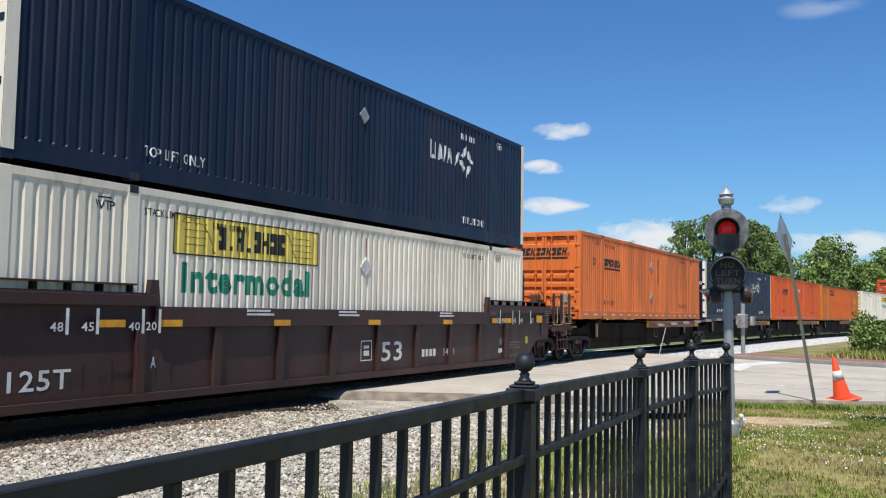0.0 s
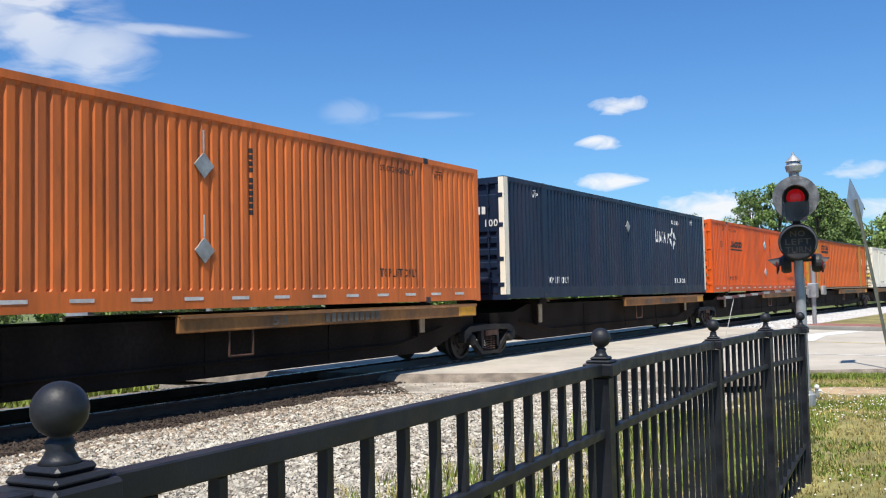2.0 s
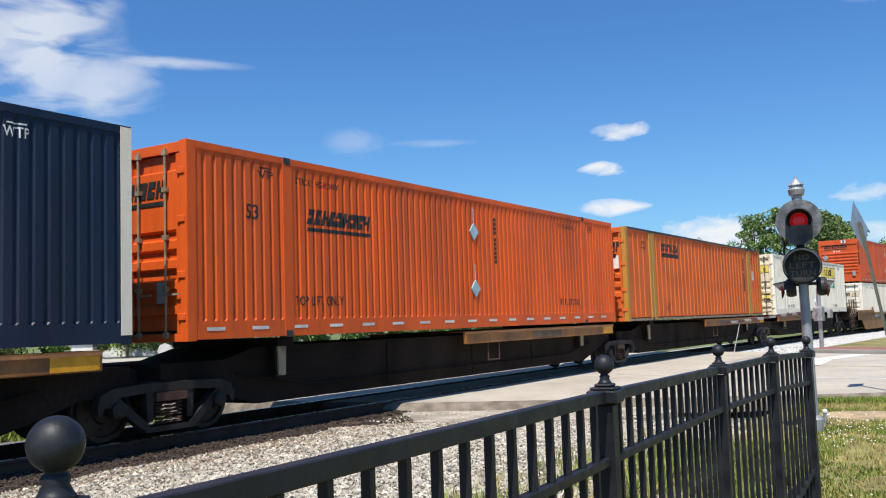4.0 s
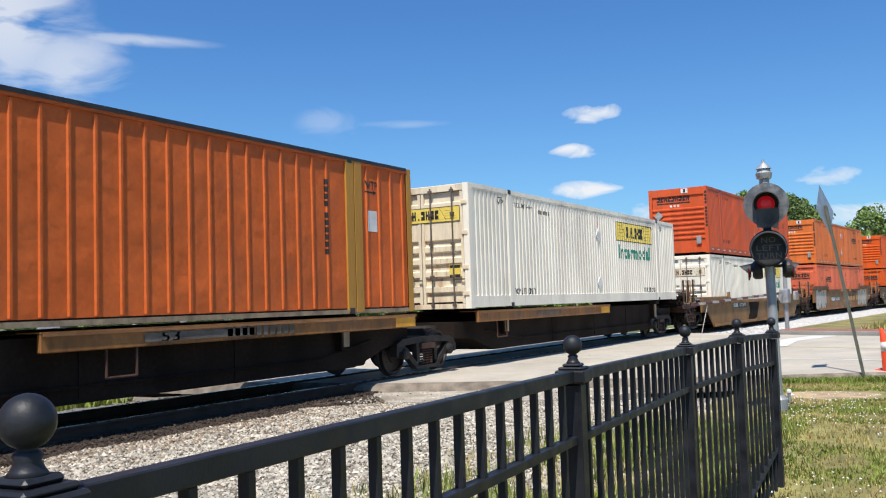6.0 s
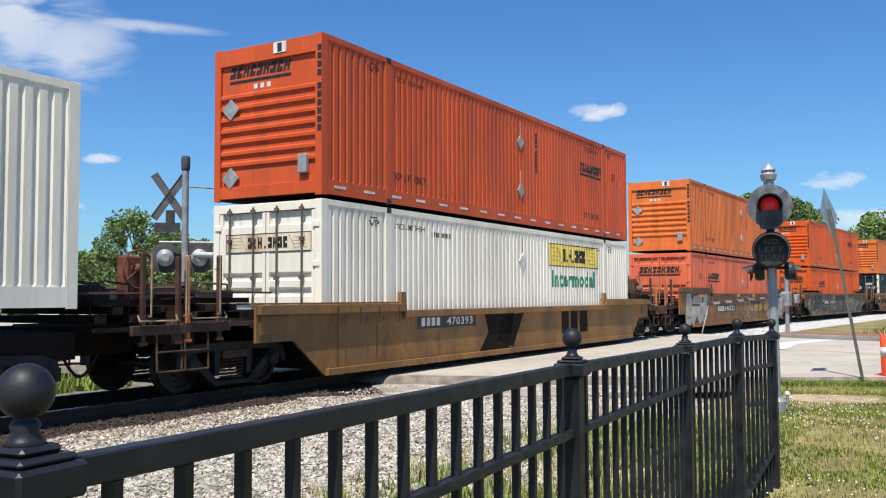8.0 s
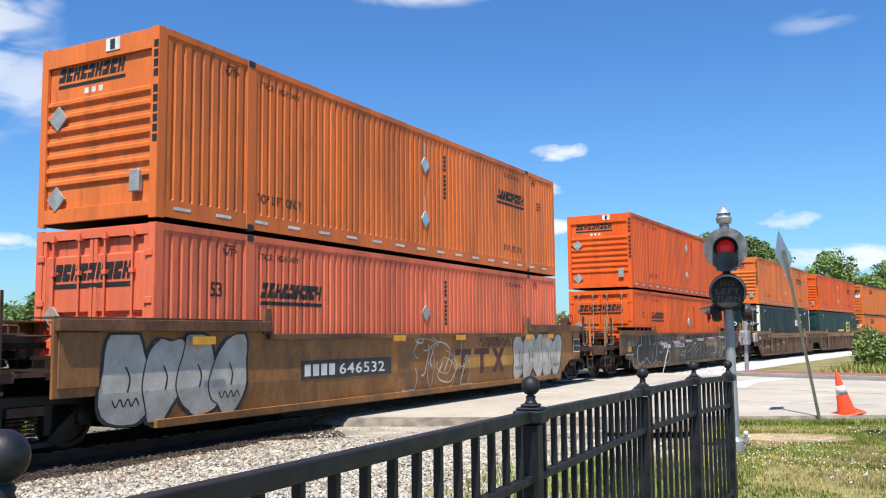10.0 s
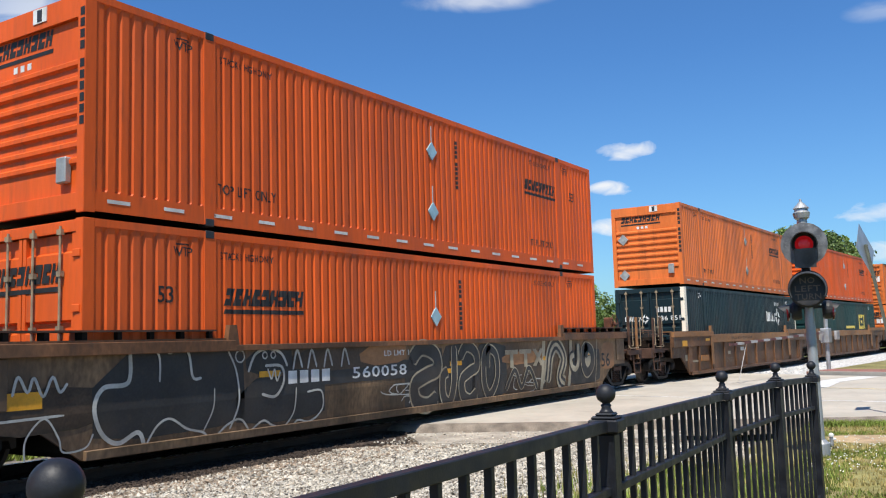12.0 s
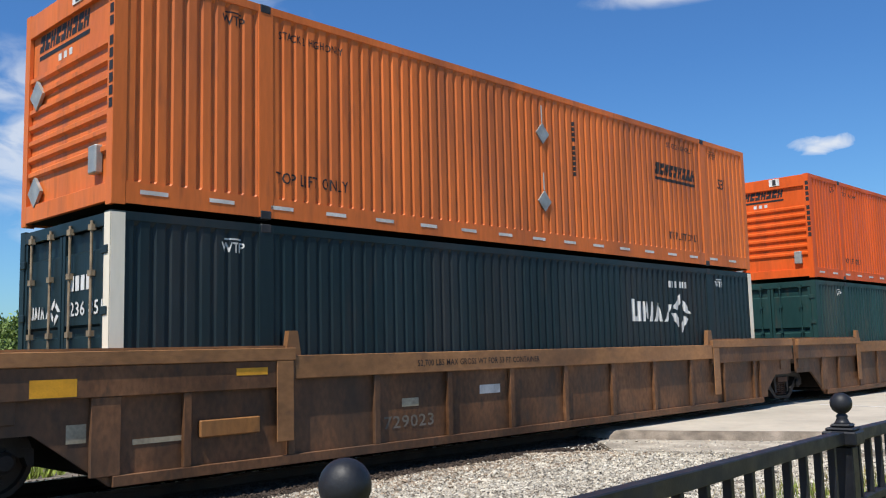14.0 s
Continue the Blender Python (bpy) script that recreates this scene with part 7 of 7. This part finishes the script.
for y in (0.6, 6.4, 9.2, 13.4, 14.9):
    bars(car, [rect(0, 0, 0.5, 0.12)], y, 1.40, AMBER, 1.47 if 2.45 < y < 13.7 else 1.49)
kinked(car)
ride(car, 143.32, 0)
on_car(slant_box("salmon-red corrugated container in a well car", SALMON, True, 2.4, tape=False, two=False), 143.32, LOW)
on_car(slant_box("faded orange corrugated container with blue-grey placards, stacked on top", ORANGE_FADED, False, 12.07, placards=PLACARD_BLUE), 143.32, HIGH)

car = well_car("grimy brown well car covered in pale graffiti", WORN_TAN, TTX_BROWN, top=1.55, end_top=1.62, low=0.18, chord_h=0.09, rail=RUST, bright=CHORD_TAN)
stencil(car, "560058", 5.27, 0.92, 1.62, 0.20)
bars(car, [rect(-0.1, -0.06, 3.4, 0.27)], 3.65, 0.92, CASTING, 1.3845)
bars(car, [rect(0.27 * i, 0, 0.27 * i + 0.2, 0.20) for i in range(4)], 3.65, 0.92, name="owner_code")
for y, w, h, z, m in ((-1.3, 1.5, 0.55, 0.55, SPRAY_BROWN), (0.12, 2.6, 1.16, 0.36, SPRAY_DARK), (2.55, 2.0, 0.72, 0.34, SPRAY_DARK), (2.75, 1.0, 0.40, 1.08, SPRAY_DARK), (3.7, 3.0, 0.42, 1.08, SPRAY_BROWN), (6.85, 1.3, 1.22, 0.24, SPRAY_DARK), (8.0, 1.4, 1.22, 0.24, SPRAY_DARK), (9.3, 1.5, 1.2, 0.26, SPRAY_DARK), (10.6, 2.2, 0.75, 0.26, SPRAY_BROWN), (14.1, 2.0, 0.95, 0.3, SPRAY_DARK), (10.6, 2.1, 0.30, 0.94, CHORD_TAN), (5.5, 1.4, 0.36, 1.12, CHORD_TAN), (16.2, 0.9, 0.75, 0.62, CHORD_TAN)):
    bars(car, [[(0, 0.08), (w * 0.3, 0), (w * 0.8, 0.03), (w, 0.1), (w * 0.98, h * 0.93), (w * 0.6, h), (w * 0.2, h * 0.97), (-0.03, h * 0.6)]], y, z, m, 1.3849 + 0.0004 * (m is SPRAY_DARK) + 0.0008 * (m is CHORD_TAN), "buffed_patch")
# thin white outlines: a broad first letter, a scalloped foot, a grinning head
tag_line(car, [(0.65, 1.48), (0.62, 1.10), (0.25, 1.05), (0.12, 0.80), (0.25, 0.48), (0.50, 0.34), (0.80, 0.45), (0.92, 0.24)], 0.030)
tag_line(car, [(0.92, 0.24), (1.10, 0.50), (1.32, 0.58), (1.62, 0.42), (1.92, 0.34), (2.08, 0.22), (2.36, 0.40), (2.63, 0.46), (2.83, 0.26)])
tag_line(car, [(0.60, 1.48), (1.08, 1.48), (1.13, 1.08)])
tag_line(car, [(1.26, 1.46), (1.60, 1.48), (1.70, 1.12), (1.86, 1.10)], 0.02)
tag_line(car, [(2.37, 1.46), (2.53, 1.15), (2.58, 0.70), (2.42, 0.34)])
tag_line(car, [(2.10, 0.94), (2.08, 0.65), (1.92, 0.36)], 0.012)
tag_line(car, [(2.77, 1.14), (2.92, 1.40), (3.20, 1.48), (3.48, 1.40), (3.62, 1.20)], 0.022)
tag_line(car, [(3.12, 1.22), (3.48, 1.20), (3.53, 0.96), (3.34, 0.75), (3.05, 0.80)], 0.022)
tag_line(car, [(3.18, 1.18), (3.26, 1.02), (3.33, 1.16), (3.38, 0.98), (3.46, 1.12)], 0.014)
tag_line(car, [(3.82, 0.86), (3.78, 0.48), (3.56, 0.25)], 0.014)
tag_line(car, [(4.08, 0.77), (4.42, 0.77), (4.47, 0.48), (4.18, 0.30), (3.88, 0.34), (3.71, 0.24), (3.34, 0.30), (3.10, 0.40), (2.83, 0.26)])
for y in (3.75, 4.1, 4.5, 4.95):
    tag_line(car, [(y, 1.14), (y + 0.10, 1.44), (y + 0.22, 1.16)], 0.020)
tag_line(car, [(-0.97, 1.02), (-0.90, 1.24), (-0.78, 1.06), (-0.70, 1.22), (-0.58, 1.00), (-0.46, 1.22), (-0.36, 1.04), (-0.26, 1.14)], 0.018)
tag_line(car, [(-0.78, 0.26), (-0.78, 0.52), (-0.56, 0.74), (-0.36, 0.50), (-0.28, 0.32), (0.02, 0.34), (0.12, 0.50)], 0.012)
tag_line(car, [(-1.20, 0.74), (-0.30, 0.76)], 0.016)
for r, y, z in ((0.09, 2.60, 1.38), (0.05, 3.12, 1.38), (0.05, 3.30, 1.38)):
    tag_line(car, [(y + r * math.cos(k), z + r * math.sin(k)) for k in range(8)], 0.012)
# dark letters with dull cream edges, and broad cream strokes after them
for curl, y0, y1, z0, z1, w, e, rim, fill, inner in (
        ("snake", 7.0, 7.98, 0.30, 1.40, 0.13, 0.030, SPRAY_CREAM, SPRAY_DARK, None), ("hook", 8.05, 8.62, 0.30, 1.42, 0.09, 0.024, SPRAY_CREAM, SPRAY_DARK, None), ("snake", 8.75, 9.5, 0.30, 1.40, 0.10, 0.024, SPRAY_CREAM, SPRAY_DARK, None), ("loop", 9.7, 10.4, 0.34, 1.40, 0.08, 0.022, SPRAY_CREAM, SPRAY_DARK, None), ("wave", 10.75, 12.3, 0.32, 0.85, 0.05, 0.016, SPRAY_CREAM, SPRAY_DARK, None),
        ("arch", 12.75, 13.85, 0.36, 1.36, 0.13, 0.05, SPRAY_CREAM, SPRAY_DARK, SPRAY_CREAM), ("hook", 14.12, 14.72, 0.72, 1.36, 0.07, 0.05, SPRAY_DARK, SPRAY_CREAM, None), ("loop", 14.9, 15.6, 0.60, 1.30, 0.12, 0.026, SPRAY_CREAM, SPRAY_DARK, None)):
    sprayed(car, curl, y0, y1, z0, z1, w, e, rim, fill, inner)
for y in (12.45, 14.0, 15.75):
    bars(car, [rect(0, 0, 0.16 if y < 15 else 0.03, 1.2, 0.12)], y, 0.28, SPRAY_CREAM, 1.3932, "graffiti_stroke")
for y in (10.72, 11.4):
    bars(car, [rect(0, 0.30, 0.60, 0.40), rect(0.22, 0, 0.38, 0.298)], y, 0.88, SPRAY_CREAM, 1.3945, "owner_mark")
for lean in (1, -1):
    bars(car, [[(0.0 if lean > 0 else 0.40, 0), (0.18 if lean > 0 else 0.58, 0), (0.58 if lean > 0 else 0.18, 0.40), (0.40 if lean > 0 else 0.0, 0.40)]], 12.06, 0.88, SPRAY_CREAM, 1.3945 + 0.0003 * lean, "owner_mark")
graffiti(car, 6.5, 7.0, 0.28, 0.75, 54, GRAFFITI, 6, 0.009)
graffiti(car, 11.2, 12.4, 0.3, 0.7, 57, GRAFFITI, 5, 0.008)
stencil(car, "LD LMT 156400", 6.2, 1.28, 1.3, 0.10)
stencil(car, "56", 16.18, 0.70, 0.60, 0.38, BLACK_INK, 1.3862)
for y, z in ((-1.05, 0.86), (3.0, 1.05), (8.4, 1.02), (8.2, 0.88), (12.6, 1.0), (15.1, 1.05)):
    bars(car, [rect(0, 0, 0.46, 0.09 if y > 0 else 0.2)], y, z, AMBER, 1.394)
bars(car, [rect(0, 0, 0.55, 0.30)], 15.1, 0.72, SPRAY_CREAM, 1.3935, "buffed_patch")
kinked(car)
ride(car, 167.38, 0)
on_car(slant_box("bright orange corrugated container with block logo, in a well car", ORANGE_BRIGHT, True, 2.4, "STACK 3 HIGH ONLY", PLACARD_BLUE, two=False, v_logo=1.70), 167.38, LOW)
on_car(slant_box("bright orange corrugated container with placards, stacked on top", ORANGE_BRIGHT, False, 12.17, "STACK 3 HIGH ONLY", PLACARD_BLUE), 167.38, HIGH)

car = well_car("rusty brown ribbed well car with tan top sill", TTX_BROWN, CHORD_TAN, top=1.50, end_top=1.60, low=0.12, ribs=1.485, ends=(True, False), rail=RUST, shelf=False)
stencil(car, "52,700 LBS MAX GROSS WT FOR 53 FT CONTAINER", 4.66, 1.28, 2.9, 0.11, BLACK_INK, 1.468)
stencil(car, "729023", 4.05, 0.42, 1.0, 0.18, GHOST_INK)
for y, w, h in ((-0.92, 0.50, 0.19), (1.56, 0.46, 0.09)):
    bars(car, [rect(0, 0, w, h)], y, 1.12 if y < 0 else 1.27, AMBER, 1.458)
bars(car, [rect(0, 0, 0.22, 0.20)], -0.5, 0.62, SPRAY_CREAM, 1.387, "paper_label")
bars(car, [rect(0, 0, 0.62, 0.06)], 0.25, 0.55, SPRAY_CREAM, 1.387, "faded_marking")
bars(car, [rect(0, 0, 0.34, 0.12)], 4.4, 0.72, SPRAY_CREAM, 1.387, "faded_marking")
bars(car, [rect(0, 0, 0.5, 0.14)], 6.1, 0.82, TAPE)
part("tool_box", boxed(1.386, 1.44, 1.08, 1.92, 0.56, 0.76, bevel=0.012), OCHRE_BROWN, car)
ride(car, 191.35, 0)
on_car(ring_box("blue-green corrugated container with white diamond logo, in a well car", DEEP_GREEN, 10.83, 1.70, 1.06), 191.35, LOW)
c = slant_box("weathered orange corrugated container with block logo, stacked on top", ORANGE_FADED, False, 11.95)
on_car(c, 191.35, HIGH)

car = well_car("rusty brown ribbed well car with tan top sill", TTX_BROWN, CHORD_TAN, top=1.50, end_top=1.60, low=0.12, ribs=1.485, ends=(False, False), trucks=(18.05,), rail=RUST, shelf=False)
ride(car, 211.43, 0)
c = container("green corrugated container with yellow block logo, in a well car", GREEN, True)
side_marks(c, WHITE_INK, None, lift_text=False)
decal("logo", shapes([rect(0, 0, 0.5, 0.2), rect(0, 0.2, 0.2, 0.7), rect(0, 0.7, 0.5, 0.9), rect(0.65, 0, 1.1, 0.2), rect(0.65, 0.36, 1.1, 0.54), rect(0.65, 0.7, 1.1, 0.9), rect(1.25, 0, 1.45, 0.9, 0.3), rect(1.55, 0, 1.75, 0.9, -0.3)]), YELLOW_INK, c, 11.2, 1.25)
decal("slogan_marking", shapes([rect(0.2 * i, 0, 0.2 * i + 0.14, 0.16, 0.3) for i in range(12)]), YELLOW_INK, c, 7.6, 1.3)
on_car(c, 211.43, LOW)
on_car(slant_box("bright orange corrugated container with block logo, stacked on top", ORANGE_BRIGHT, False, 12.4, placards=PLACARD_BLUE), 211.43, HIGH)

far_sets = [(ORANGE_DUSTY, ORANGE_DUSTY, "rib"), (ORANGE, ORANGE_BRIGHT, "fold"), (ORANGE_FADED, ORANGE, "fold"), (ORANGE_BRIGHT, WHITE, "fold"), (ORANGE, NAVY, "fold"), (ORANGE_FADED, ORANGE_RED, "fold")]
for k, (upper, lower, style) in enumerate(far_sets):
    y = 231.6 + 20.1 * k
    car = well_car("rusty brown ribbed well car with tan top sill", TTX_BROWN, CHORD_TAN, top=1.50, end_top=1.60, low=0.12, ribs=3.1, ends=(False, k == 1), trucks=(18.05,), rail=RUST, shelf=False)
    ride(car, y, 0)
    for paint_, z in ((lower, LOW), (upper, HIGH)):
        if style == "rib":
            c = flat_box("dusty orange flat-sided container with pale posts", paint_, ORANGE_FADED)
        else:
            c = container("corrugated %s container on a far well car" % ("white" if paint_ is WHITE else "navy" if paint_ is NAVY else "orange"), paint_, z == LOW)
            slant_logo(c, 12.2, 1.8, 0.9)
        on_car(c, y, z)


def run(t):
    """Metres that the train has gone at t seconds."""
    return 13.4496 * t - 0.00939 * t * t


def train_pose(y, z, x, length):
    a, b = MID + bend(y), MID + bend(y + length)
    turn = -math.degrees(math.atan2(b - a, length))
    return pose(a + x, y, z, 0, 0, turn)


def motions():
    times = [0.5 * k for k in range(29)]
    for ob, y, z, x, length in TRAIN:
        walk(ob, [(t, train_pose(y - run(t), z, x, length)) for t in times])
    spin_times = [14.0 * k / 300 for k in range(301)]
    for w in WHEELS:
        x, y, z = w.location
        walk(w, [(t, Matrix.Translation((x, y, z)) @ Matrix.Rotation(run(t) / 0.42, 4, "X")) for t in spin_times])


motions()
